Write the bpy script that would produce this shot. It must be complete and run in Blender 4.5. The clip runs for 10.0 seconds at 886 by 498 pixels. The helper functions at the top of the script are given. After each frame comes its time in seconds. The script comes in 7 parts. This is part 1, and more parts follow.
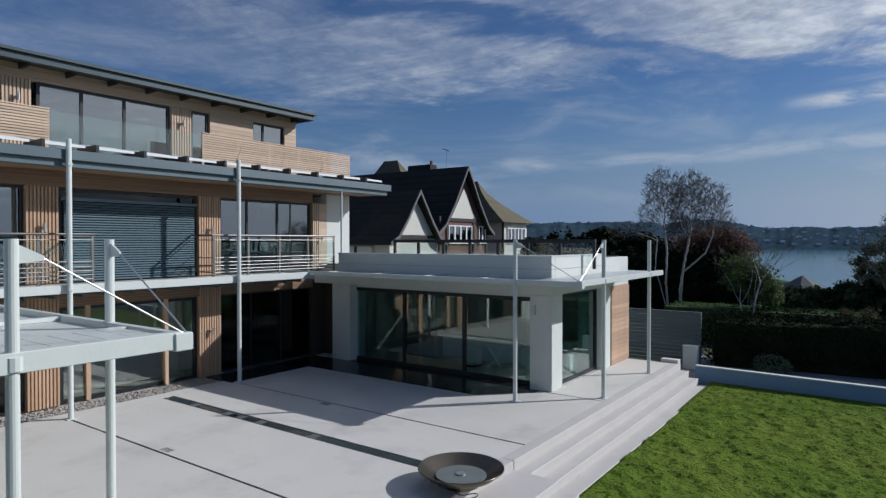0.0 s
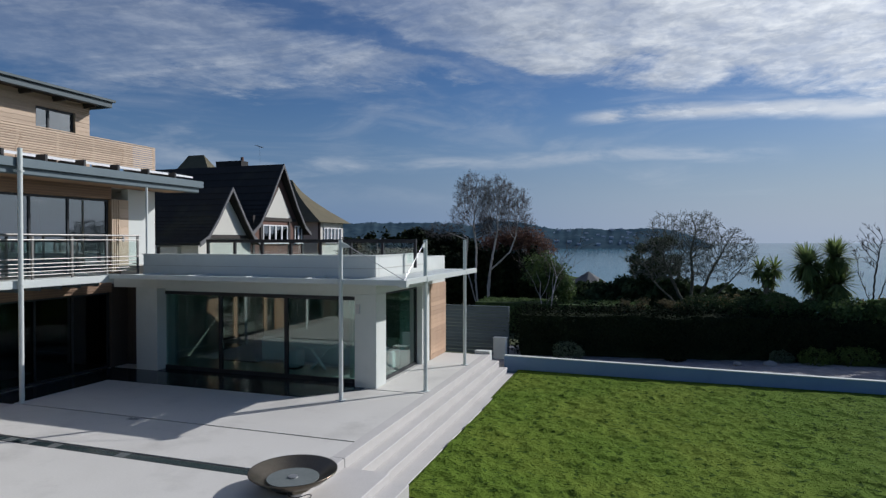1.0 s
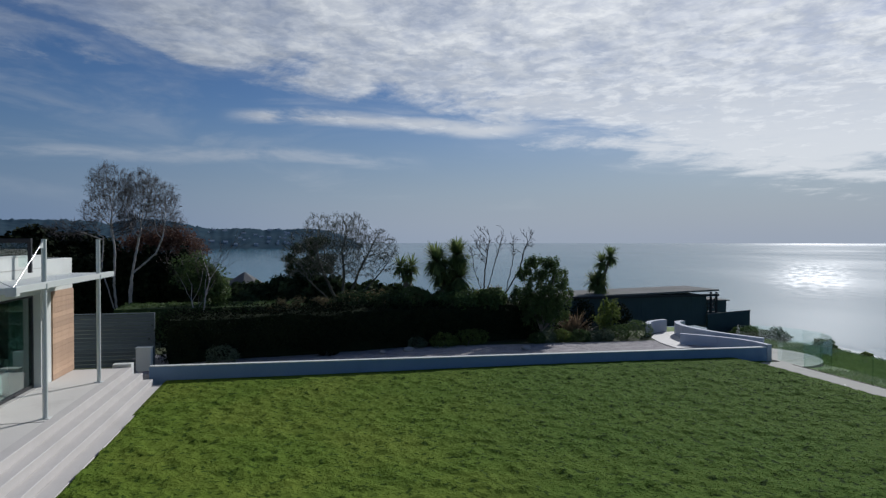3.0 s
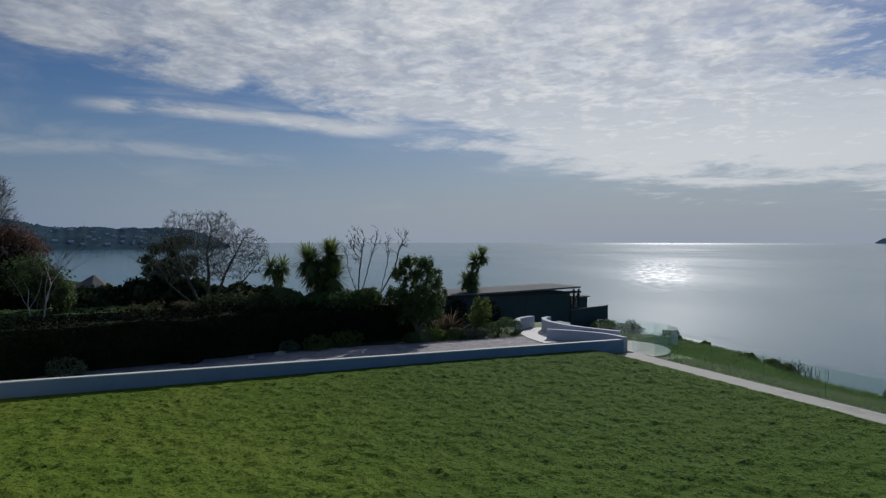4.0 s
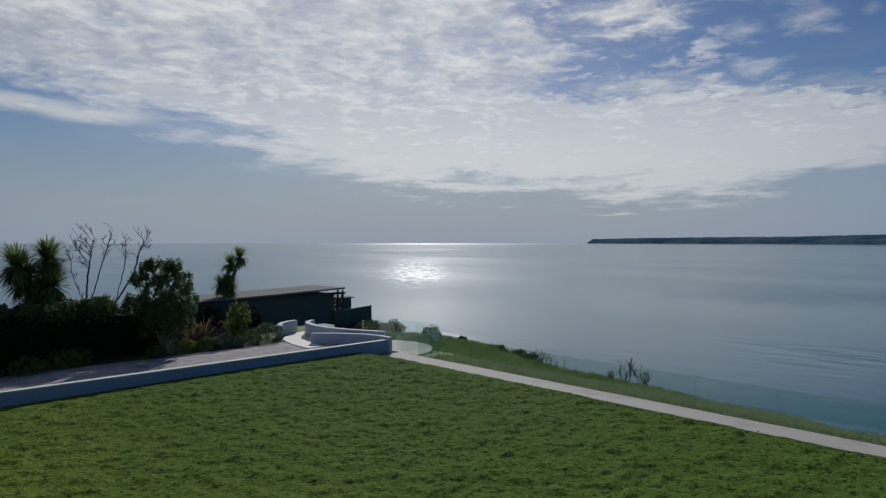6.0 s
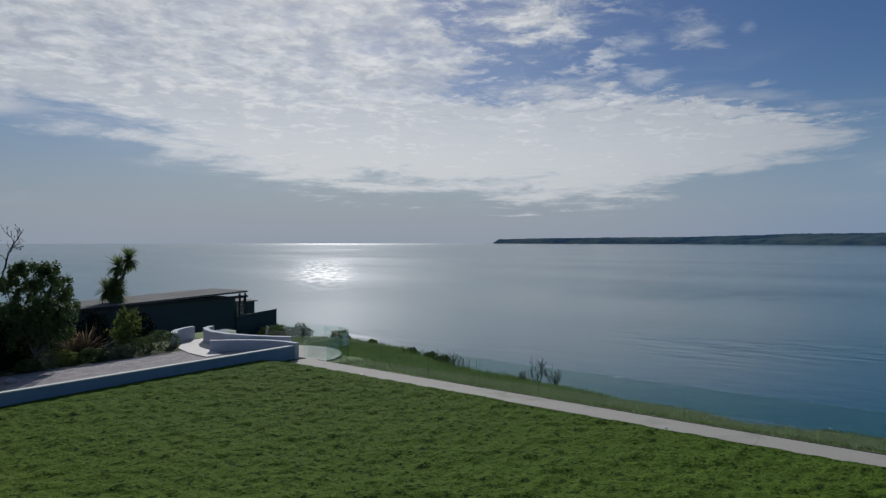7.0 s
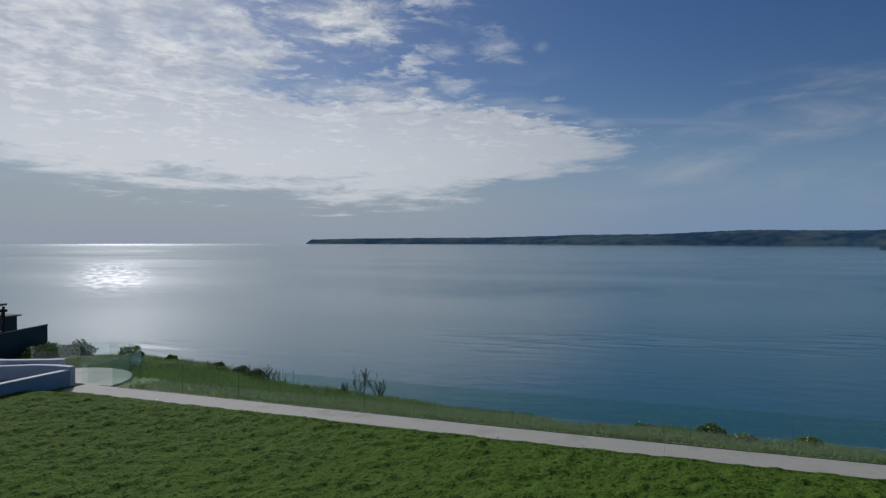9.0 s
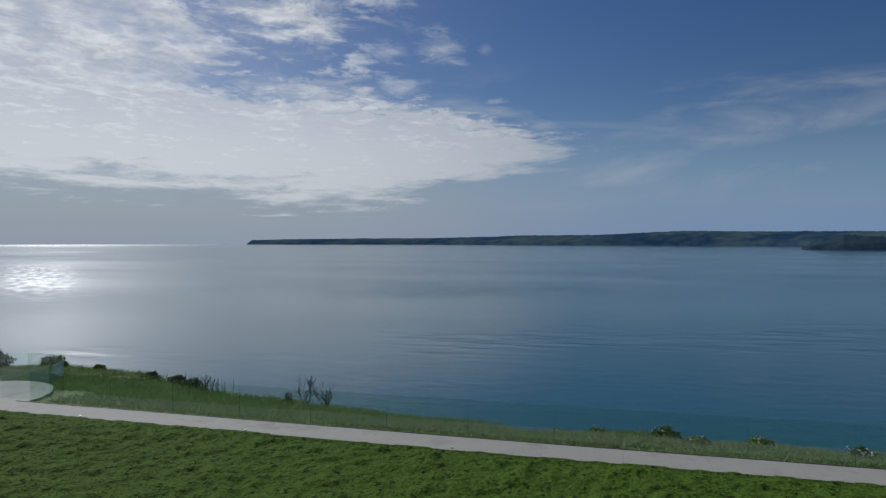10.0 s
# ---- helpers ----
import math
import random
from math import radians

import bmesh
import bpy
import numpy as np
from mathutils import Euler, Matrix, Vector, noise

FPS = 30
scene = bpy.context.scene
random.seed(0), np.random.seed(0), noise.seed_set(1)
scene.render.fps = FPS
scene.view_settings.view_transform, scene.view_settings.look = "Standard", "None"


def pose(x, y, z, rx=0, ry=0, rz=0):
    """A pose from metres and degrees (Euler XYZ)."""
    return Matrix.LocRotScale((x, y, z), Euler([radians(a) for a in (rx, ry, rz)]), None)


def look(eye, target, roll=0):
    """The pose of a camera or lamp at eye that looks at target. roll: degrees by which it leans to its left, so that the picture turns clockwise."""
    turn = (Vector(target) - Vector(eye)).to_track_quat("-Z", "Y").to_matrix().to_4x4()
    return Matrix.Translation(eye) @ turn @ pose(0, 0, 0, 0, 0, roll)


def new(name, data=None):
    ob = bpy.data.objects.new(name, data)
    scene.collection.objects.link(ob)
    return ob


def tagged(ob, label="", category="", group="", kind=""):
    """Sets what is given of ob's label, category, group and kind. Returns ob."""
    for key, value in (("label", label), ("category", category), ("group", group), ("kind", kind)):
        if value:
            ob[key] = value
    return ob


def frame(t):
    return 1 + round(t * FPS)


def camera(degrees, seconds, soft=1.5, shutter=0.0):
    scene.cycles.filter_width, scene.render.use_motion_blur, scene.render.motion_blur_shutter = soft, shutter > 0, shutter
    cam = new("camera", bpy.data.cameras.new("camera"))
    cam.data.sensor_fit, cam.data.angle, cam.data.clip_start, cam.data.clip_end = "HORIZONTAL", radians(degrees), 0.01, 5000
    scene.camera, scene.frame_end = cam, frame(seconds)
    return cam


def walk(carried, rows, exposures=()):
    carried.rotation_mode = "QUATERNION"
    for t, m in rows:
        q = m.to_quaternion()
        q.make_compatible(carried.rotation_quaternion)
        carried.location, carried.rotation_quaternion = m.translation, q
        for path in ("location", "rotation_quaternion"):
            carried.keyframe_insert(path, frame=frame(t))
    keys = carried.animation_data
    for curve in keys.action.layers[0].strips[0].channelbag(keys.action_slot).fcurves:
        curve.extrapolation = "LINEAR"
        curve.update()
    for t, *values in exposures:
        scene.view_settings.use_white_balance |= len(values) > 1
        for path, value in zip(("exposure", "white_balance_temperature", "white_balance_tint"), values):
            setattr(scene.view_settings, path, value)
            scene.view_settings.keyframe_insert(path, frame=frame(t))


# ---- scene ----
cam = camera(71.05, 10.0, soft=1.35)

PATH = [
    (0.0, pose(0.534, -0.360, 4.035, 89.219, 0, 35.664)),
    (0.5, pose(0.377, -0.572, 4.028, 89.229, 0, 27.518)),
    (1.0, pose(0.340, -0.670, 4.029, 89.228, 0, 18.493)),
    (1.5, pose(0.329, -0.690, 4.041, 89.206, 0, 9.984)),
    (2.0, pose(0.350, -0.677, 4.040, 89.206, 0, 1.571)),
    (2.5, pose(0.405, -0.664, 4.018, 89.253, 0, -5.802)),
    (3.0, pose(0.428, -0.661, 4.011, 89.244, 0, -12.337)),
    (4.5, pose(0.486, -0.306, 4.031, 89.224, 0, -29.431)),
    (5.0, pose(0.573, -0.119, 4.029, 89.248, 0, -35.051)),
    (5.5, pose(0.712, 0.127, 4.020, 89.248, 0, -40.872)),
    (7.0, pose(1.335, 0.924, 4.042, 89.261, 0, -54.173)),
    (7.5, pose(1.589, 1.183, 4.063, 89.269, 0, -58.900)),
    (8.0, pose(1.851, 1.429, 4.088, 89.283, 0, -63.258)),
    (8.5, pose(2.129, 1.642, 4.113, 89.290, 0, -67.332)),
    (9.0, pose(2.435, 1.855, 4.133, 89.285, 0, -71.258)),
    (9.5, pose(2.750, 2.063, 4.154, 89.318, 0, -74.582)),
    (10.0, pose(3.060, 2.241, 4.167, 89.337, 0, -76.363)),
]
walk(cam, PATH, exposures=[(0.0, 0.16, 5700, 11), (1.0, 0.20, 5800, 11), (2.0, 0.20, 5800, 11), (3.0, -0.02, 5850, 11), (4.5, -0.24, 6000, 11), (7.0, -0.23, 6000, 11), (10.0, -0.25, 5850, 11)])

# ---------------------------------------------------------------- world and sun
SUN_AZ, SUN_EL = 43.8, 29.5          # degrees right of +Y, degrees up


def world_sky():
    w = bpy.data.worlds.new("sky")
    scene.world = w
    w.use_nodes = True
    nt = w.node_tree
    nt.nodes.clear()
    N = nt.nodes.new
    L = nt.links.new

    def m(op, a, b=None, c=None, clamp=False):
        n = N("ShaderNodeMath")
        n.operation = op
        n.use_clamp = clamp
        for i, v in enumerate((a, b, c)):
            if v is None:
                continue
            if isinstance(v, (int, float)):
                n.inputs[i].default_value = v
            else:
                L(v, n.inputs[i])
        return n.outputs[0]

    def smooth(x, lo, hi):
        n = N("ShaderNodeMapRange")
        n.interpolation_type = "SMOOTHSTEP"
        n.inputs[1].default_value, n.inputs[2].default_value = lo, hi
        L(x, n.inputs[0])
        return n.outputs[0]

    def curve(x, pts, lo, hi):
        """Piecewise linear function of x (radians) from (degrees, degrees) pairs."""
        r = N("ShaderNodeValToRGB")
        els = r.color_ramp.elements
        t = m("DIVIDE", m("SUBTRACT", x, radians(lo)), radians(hi - lo), clamp=True)
        L(t, r.inputs[0])
        while len(els) < len(pts):
            els.new(0.5)
        for e, (a, b) in zip(els, pts):
            e.position = (a - lo) / (hi - lo)
            e.color = (b / 40.0, b / 40.0, b / 40.0, 1)
        return m("MULTIPLY", r.outputs[0], radians(40.0))

    def noise3(vec, scale, detail=5, rough=0.55, dist=0.0):
        n = N("ShaderNodeTexNoise")
        n.inputs["Scale"].default_value = scale
        n.inputs["Detail"].default_value = detail
        n.inputs["Roughness"].default_value = rough
        n.inputs["Distortion"].default_value = dist
        L(vec, n.inputs["Vector"])
        return n.outputs[0]

    tc = N("ShaderNodeTexCoord")
    sx = N("ShaderNodeSeparateXYZ")
    L(tc.outputs["Generated"], sx.inputs[0])
    az = m("ARCTAN2", sx.outputs[0], sx.outputs[1])
    el = m("ARCSINE", sx.outputs[2])
    # cloud sheet seen in perspective
    zc = m("ADD", m("MAXIMUM", sx.outputs[2], 0.0), 0.07)
    flat = N("ShaderNodeCombineXYZ")
    L(m("DIVIDE", sx.outputs[0], zc), flat.inputs[0])
    L(m("DIVIDE", sx.outputs[1], zc), flat.inputs[1])
    ang = N("ShaderNodeCombineXYZ")
    L(az, ang.inputs[0])
    L(m("MULTIPLY", el, 4.0), ang.inputs[1])
    edge = m("SUBTRACT", noise3(flat.outputs[0], 1.5, 10, 0.68, 0.5), 0.5)
    streak = m("SUBTRACT", noise3(ang.outputs[0], 5.0, 6, 0.6, 0.6), 0.5)
    crumbs = m("SUBTRACT", noise3(flat.outputs[0], 5.5, 6, 0.68, 0.6), 0.5)
    ragged = m("ADD", m("MULTIPLY", edge, 0.15), m("MULTIPLY", streak, 0.12))
    # lower edge of the great bank of cloud
    low = curve(az, [(-80, 22), (-66, 14.5), (-56, 12.6), (-45, 11.6), (-30, 13.6), (-18, 14.2), (-12, 14.8), (-6, 14.2), (0, 13.3), (8, 12.1), (14, 11.3), (18, 10.2), (24, 9.2), (30, 7.3), (36, 6.2), (44, 4.6), (60, 3.8), (70, 3.7), (75, 4.6), (80, 6.0), (86, 7.5), (91, 8.6), (120, 9)], -80, 120)
    d_low = m("ADD", m("SUBTRACT", el, low), ragged)
    # its ragged right edge above the blue hole, and the long wedge under it
    east = curve(el, [(0, 40), (11.0, 33), (11.6, 30), (13.0, 26), (16.3, 27), (18.4, 24.5), (21, 21.5), (26, 19), (40, 18)], 0, 40)
    d_east = m("ADD", m("SUBTRACT", m("ADD", east, radians(30)), az), m("ADD", m("MULTIPLY", edge, 0.20), m("MULTIPLY", crumbs, 0.22)))
    top = curve(az, [(-80, 13), (50, 13.0), (57, 12.4), (63, 13.3), (70, 13.2), (75, 12.6), (79, 11.6), (84, 10.0), (88, 9.0), (91, 8.2), (94, 6.5), (120, 3)], -80, 120)
    d_top = m("ADD", m("SUBTRACT", top, el), m("ADD", m("MULTIPLY", edge, 0.07), m("MULTIPLY", crumbs, 0.12)))
    sheet = m("MAXIMUM", smooth(d_east, -0.022, 0.035), smooth(d_top, -0.014, 0.022))
    bank = m("MULTIPLY", smooth(d_low, -0.015, 0.035), sheet)
    ripple = noise3(flat.outputs[0], 13.0, 5, 0.62, 0.3)
    ripple2 = noise3(flat.outputs[0], 3.4, 3, 0.5, 0.4)
    body = m("ADD", m("MULTIPLY", smooth(ripple, 0.36, 0.62), 0.45), m("MULTIPLY", smooth(ripple2, 0.34, 0.62), 0.55))
    calm = smooth(el, radians(6), radians(17))
    body = m("ADD", m("MULTIPLY", body, calm), m("MULTIPLY", m("SUBTRACT", 1.0, calm), 0.55))
    # solid in the middle, broken into small puffs towards its right edge
    loose = m("ADD", m("MULTIPLY", m("SUBTRACT", 1.0, smooth(d_east, 0.06, 0.42)), m("MULTIPLY", smooth(d_top, 0.02, -0.04), 0.34)), 0.36)
    bank = m("MULTIPLY", bank, m("SUBTRACT", 1.0, m("MULTIPLY", m("SUBTRACT", 1.0, body), loose)))
    mottle = m("ADD", m("MULTIPLY", smooth(noise3(flat.outputs[0], 3.6, 5, 0.6, 0.5), 0.40, 0.62), 0.6), m("MULTIPLY", smooth(noise3(flat.outputs[0], 11.0, 5, 0.62, 0.5), 0.40, 0.62), 0.4))
    # away from the sun the bank thins to combed-out cirrus with a blue rift
    combed = N("ShaderNodeCombineXYZ")
    L(m("ADD", az, m("MULTIPLY", el, -1.3)), combed.inputs[0])
    L(m("ADD", m("MULTIPLY", el, 5.5), m("MULTIPLY", az, -0.9)), combed.inputs[1])
    cirrus = smooth(noise3(combed.outputs[0], 2.1, 8, 0.62, 0.7), 0.40, 0.66)
    frayed = m("MULTIPLY", m("MULTIPLY", smooth(noise3(flat.outputs[0], 0.9, 7, 0.6, 0.8), 0.20, 0.50), m("ADD", m("MULTIPLY", cirrus, 0.62), 0.38)), 0.80)
    frayed = m("MULTIPLY", frayed, m("ADD", m("MULTIPLY", smooth(az, radians(-66), radians(-36)), 0.75), 0.35))
    west = smooth(az, radians(-26), radians(-8))
    bank = m("MULTIPLY", bank, m("ADD", west, m("MULTIPLY", m("SUBTRACT", 1.0, west), frayed)))
    rift = m("ABSOLUTE", m("ADD", m("SUBTRACT", el, curve(az, [(-80, 22), (-26, 19.5), (-20, 17.0), (-12, 14.8), (-6, 12.5), (120, 10)], -80, 120)), m("MULTIPLY", ragged, 0.6)))
    rift = m("MULTIPLY", m("SUBTRACT", 1.0, smooth(rift, radians(0.2), radians(1.5))), m("SUBTRACT", 1.0, smooth(az, radians(-13), radians(-6))))
    bank = m("MULTIPLY", bank, m("SUBTRACT", 1.0, m("MULTIPLY", rift, 0.85)))
    # loose patches over the blue hole and thin veils elsewhere
    lanes = N("ShaderNodeCombineXYZ")
    L(az, lanes.inputs[0])
    L(m("ADD", m("MULTIPLY", el, 3.4), m("MULTIPLY", az, 0.12)), lanes.inputs[1])
    lane = noise3(lanes.outputs[0], 12.0, 8, 0.64, 0.15)
    pz = m("MULTIPLY", smooth(az, radians(50), radians(56)), m("SUBTRACT", 1.0, smooth(m("ADD", az, m("MULTIPLY", edge, 0.3)), radians(66), radians(76))))
    flecks = m("MULTIPLY", m("MULTIPLY", smooth(lane, 0.50, 0.64), m("MULTIPLY", smooth(el, radians(11), radians(13)), 0.62)), pz)

    def puff(a0, e0, ra, re, strength):
        u = m("DIVIDE", m("SUBTRACT", az, radians(a0)), radians(ra))
        v = m("DIVIDE", m("SUBTRACT", el, radians(e0)), radians(re))
        r = m("ADD", m("SQRT", m("ADD", m("MULTIPLY", u, u), m("MULTIPLY", v, v))), m("MULTIPLY", m("ADD", crumbs, m("MULTIPLY", edge, 0.5)), 3.2))
        return m("MULTIPLY", m("SUBTRACT", 1.0, smooth(r, 0.0, 1.2)), strength)

    patch = flecks
    for q in ((62.6, 18.9, 5.6, 2.4, 1.1), (64.6, 13.5, 6.6, 1.0, 0.75), (61.5, 22.5, 4.5, 2.6, 0.8), (71.5, 21.0, 2.6, 1.2, 0.5),
              (76.2, 17.3, 2.6, 1.8, 0.50), (71.5, 17.0, 1.9, 1.0, 0.40), (80.2, 17.0, 1.0, 0.6, 0.22), (81.0, 12.7, 1.2, 0.4, 0.35), (85.5, 10.4, 1.8, 0.5, 0.35), (72.4, 14.0, 2.6, 0.9, 0.50)):
        patch = m("MAXIMUM", patch, puff(*q))
    patch = m("MULTIPLY", patch, m("ADD", m("MULTIPLY", smooth(lane, 0.36, 0.56), 0.6), 0.4))
    veil_z = m("MULTIPLY", m("SUBTRACT", 1.0, smooth(az, radians(8), radians(24))), smooth(el, radians(5), radians(12)))
    veil = m("MULTIPLY", smooth(noise3(flat.outputs[0], 0.75, 7, 0.6, 0.9), 0.46, 0.70), veil_z)
    veil = m("MULTIPLY", veil, 0.30)
    thin_z = m("MULTIPLY", smooth(el, radians(2.0), radians(6)), m("SUBTRACT", 1.0, smooth(el, radians(10), radians(17))))
    thin = m("MULTIPLY", m("MULTIPLY", smooth(noise3(ang.outputs[0], 3.4, 6, 0.55, 0.5), 0.50, 0.72), thin_z), 0.42)

    def streak_cloud(pts, width, az0, az1, strength, scale, lo=0.34, hi=0.62, wave=0.045):
        off = m("ABSOLUTE", m("ADD", m("SUBTRACT", el, curve(az, pts, -80, 120)), m("MULTIPLY", streak, wave)))
        body_ = m("SUBTRACT", 1.0, smooth(off, 0.0, radians(width)))
        body_ = m("MULTIPLY", body_, smooth(noise3(ang.outputs[0], scale, 6, 0.6, 0.4), lo, hi))
        ends = m("MULTIPLY", smooth(az, radians(az0), radians(az0 + 5)), m("SUBTRACT", 1.0, smooth(az, radians(az1 - 7), radians(az1))))
        return m("MULTIPLY", m("MULTIPLY", body_, ends), strength)

    upper = streak_cloud([(-80, 10.5), (-10, 10.6), (-1, 11.1), (16, 10.2), (120, 9)], 0.95, -8, 24, 0.9, 7.0, 0.22, 0.50, 0.03)
    lower = streak_cloud([(-80, 7), (-23, 6.9), (0, 7.7), (14, 6.6), (120, 6)], 1.1, -34, 12, 0.5, 6.0)
    cover = m("MAXIMUM", m("MAXIMUM", bank, patch), m("MAXIMUM", veil, thin))
    wisp = streak_cloud([(-80, 9), (90, 9.0), (94, 10.0), (99, 11.6), (108, 12.2), (120, 10.6)], 1.1, 90, 126, 0.34, 9.0)
    wisp2 = streak_cloud([(-80, 9), (92, 9.2), (105, 10.2), (120, 9)], 0.7, 91, 112, 0.22, 9.0)
    cover = m("MAXIMUM", cover, m("MAXIMUM", m("MAXIMUM", upper, lower), m("MAXIMUM", wisp, wisp2)))
    haze = m("MULTIPLY", m("SUBTRACT", 1.0, smooth(el, radians(-0.5), radians(13))), 0.98)
    sunny = N("ShaderNodeVectorMath")
    sunny.operation = "DOT_PRODUCT"
    a, e = radians(SUN_AZ), radians(SUN_EL)
    sunny.inputs[1].default_value = (math.sin(a) * math.cos(e), math.cos(a) * math.cos(e), math.sin(e))
    L(tc.outputs["Generated"], sunny.inputs[0])
    glow = smooth(sunny.outputs["Value"], 0.55, 1.0)
    sky = N("ShaderNodeTexSky")
    sky.sky_type = "NISHITA"
    sky.sun_disc = False
    sky.sun_elevation = radians(SUN_EL)
    sky.sun_rotation = radians(SUN_AZ)
    sky.altitude = 20
    sky.air_density, sky.dust_density, sky.ozone_density = 1.0, 0.4, 2.5
    deep = N("ShaderNodeHueSaturation")
    deep.inputs["Saturation"].default_value = 1.24
    deep.inputs["Hue"].default_value = 0.510
    deep.inputs["Value"].default_value = 1.22
    L(sky.outputs[0], deep.inputs["Color"])
    base = N("ShaderNodeMix")
    base.data_type = "RGBA"
    L(haze, base.inputs[0])
    L(deep.outputs[0], base.inputs[6])
    air = N("ShaderNodeMix")
    air.data_type = "RGBA"
    L(smooth(sunny.outputs["Value"], 0.25, 0.86), air.inputs[0])
    air.inputs[6].default_value, air.inputs[7].default_value = (3.4, 4.9, 7.5, 1), (7.6, 8.5, 9.8, 1)
    # the haze pales towards the horizon
    layer = N("ShaderNodeMix")
    layer.data_type = "RGBA"
    L(m("MULTIPLY", smooth(el, radians(0.5), radians(8)), m("SUBTRACT", 1.0, smooth(az, radians(55), radians(95)))), layer.inputs[0])
    layer.inputs[6].default_value, layer.inputs[7].default_value = (1.08, 1.08, 1.07, 1), (0.84, 0.87, 0.92, 1)
    layered = N("ShaderNodeMix")
    layered.data_type = "RGBA"
    layered.blend_type = "MULTIPLY"
    layered.inputs[0].default_value = 1.0
    clear = N("ShaderNodeMix")
    clear.data_type = "RGBA"
    L(m("MULTIPLY", smooth(az, radians(66), radians(104)), 0.85), clear.inputs[0])
    L(air.outputs[2], clear.inputs[6])
    clear.inputs[7].default_value = (5.0, 7.3, 10.6, 1)
    L(clear.outputs[2], layered.inputs[6])
    L(layer.outputs[2], layered.inputs[7])
    L(layered.outputs[2], base.inputs[7])
    tone = N("ShaderNodeMix")
    tone.data_type = "RGBA"
    L(glow, tone.inputs[0])
    tone.inputs[6].default_value = (11.0, 11.4, 11.9, 1)
    tone.inputs[7].default_value = (20.4, 20.1, 19.3, 1)
    grey = N("ShaderNodeMix")
    grey.data_type = "RGBA"
    grey.blend_type = "MULTIPLY"
    grey.inputs[0].default_value = 1.0
    lit = N("ShaderNodeMix")
    lit.data_type = "RGBA"
    L(m("MAXIMUM", mottle, m("MULTIPLY", m("SUBTRACT", 1.0, calm), 0.8)), lit.inputs[0])
    lit.inputs[6].default_value, lit.inputs[7].default_value = (0.66, 0.685, 0.725, 1), (1.07, 1.06, 1.03, 1)
    L(tone.outputs[2], grey.inputs[6])
    L(lit.outputs[2], grey.inputs[7])
    mix = N("ShaderNodeMix")
    mix.data_type = "RGBA"
    L(cover, mix.inputs[0])
    L(base.outputs[2], mix.inputs[6])
    L(grey.outputs[2], mix.inputs[7])
    bg = N("ShaderNodeBackground")
    bg.inputs[1].default_value = 0.040
    L(mix.outputs[2], bg.inputs[0])
    out = N("ShaderNodeOutputWorld")
    L(bg.outputs[0], out.inputs[0])


world_sky()
a_, e_ = radians(SUN_AZ), radians(SUN_EL)
sun = new("sun", bpy.data.lights.new("sun", "SUN"))
sun.data.energy = 3.6
sun.data.angle = radians(0.6)
sun.data.color = (1.0, 0.94, 0.86)
sun.matrix_world = look((60 * math.sin(a_), 60 * math.cos(a_), 60), (0, 0, 60 - 60 * math.tan(e_)))


# ---------------------------------------------------------------- materials
def mat(name, c1, c2, scale=2.0, fine=30.0, rough=0.7, bump=0.15, metal=0.0, spec=0.4, stretch=(1, 1, 1), rnd=0.0,
        island=0.0, contrast=0.25, dirt=None, dirt_scale=0.6, dist=0.02, coat=0.0, trans=0.0):
    """Two colours mixed by noise at two sizes, with fine relief; rnd varies whole objects, island joined pieces."""
    mt = bpy.data.materials.new(name)
    mt.use_nodes = True
    nt = mt.node_tree
    N, L = nt.nodes.new, nt.links.new
    b = nt.nodes["Principled BSDF"]
    geo = N("ShaderNodeNewGeometry")
    mp = N("ShaderNodeMapping")
    mp.inputs["Scale"].default_value = stretch
    L(geo.outputs["Position"], mp.inputs[0])

    def nz(s, d=4, r=0.6):
        n = N("ShaderNodeTexNoise")
        n.inputs["Scale"].default_value, n.inputs["Detail"].default_value, n.inputs["Roughness"].default_value = s, d, r
        L(mp.outputs[0], n.inputs["Vector"])
        return n.outputs[0]

    big, small = nz(scale), nz(fine)
    add = N("ShaderNodeMath")
    add.operation = "MULTIPLY_ADD"
    L(small, add.inputs[0])
    add.inputs[1].default_value = 0.5
    half = N("ShaderNodeMath")
    half.operation = "MULTIPLY"
    L(big, half.inputs[0])
    half.inputs[1].default_value = 0.5
    L(half.outputs[0], add.inputs[2])
    ramp = N("ShaderNodeMapRange")
    ramp.inputs[1].default_value, ramp.inputs[2].default_value = 0.5 - contrast, 0.5 + contrast
    L(add.outputs[0], ramp.inputs[0])
    mx = N("ShaderNodeMix")
    mx.data_type = "RGBA"
    L(ramp.outputs[0], mx.inputs[0])
    mx.inputs[6].default_value, mx.inputs[7].default_value = (*c1, 1), (*c2, 1)
    col = mx.outputs[2]
    if dirt:
        dn = nz(dirt_scale, 5, 0.65)
        dr = N("ShaderNodeMapRange")
        dr.inputs[1].default_value, dr.inputs[2].default_value, dr.inputs[4].default_value = 0.52, 0.75, 0.7
        L(dn, dr.inputs[0])
        dm = N("ShaderNodeMix")
        dm.data_type = "RGBA"
        L(dr.outputs[0], dm.inputs[0])
        L(col, dm.inputs[6])
        dm.inputs[7].default_value = (*dirt, 1)
        col = dm.outputs[2]
    for amount, src in ((rnd, "obj"), (island, "isl")):
        if amount:
            if src == "obj":
                o = N("ShaderNodeObjectInfo").outputs["Random"]
            else:
                o = geo.outputs["Random Per Island"]
            mr = N("ShaderNodeMapRange")
            mr.inputs[3].default_value, mr.inputs[4].default_value = 1 - amount, 1 + amount
            L(o, mr.inputs[0])
            hs = N("ShaderNodeHueSaturation")
            L(mr.outputs[0], hs.inputs["Value"])
            L(col, hs.inputs["Color"])
            col = hs.outputs[0]
    L(col, b.inputs["Base Color"])
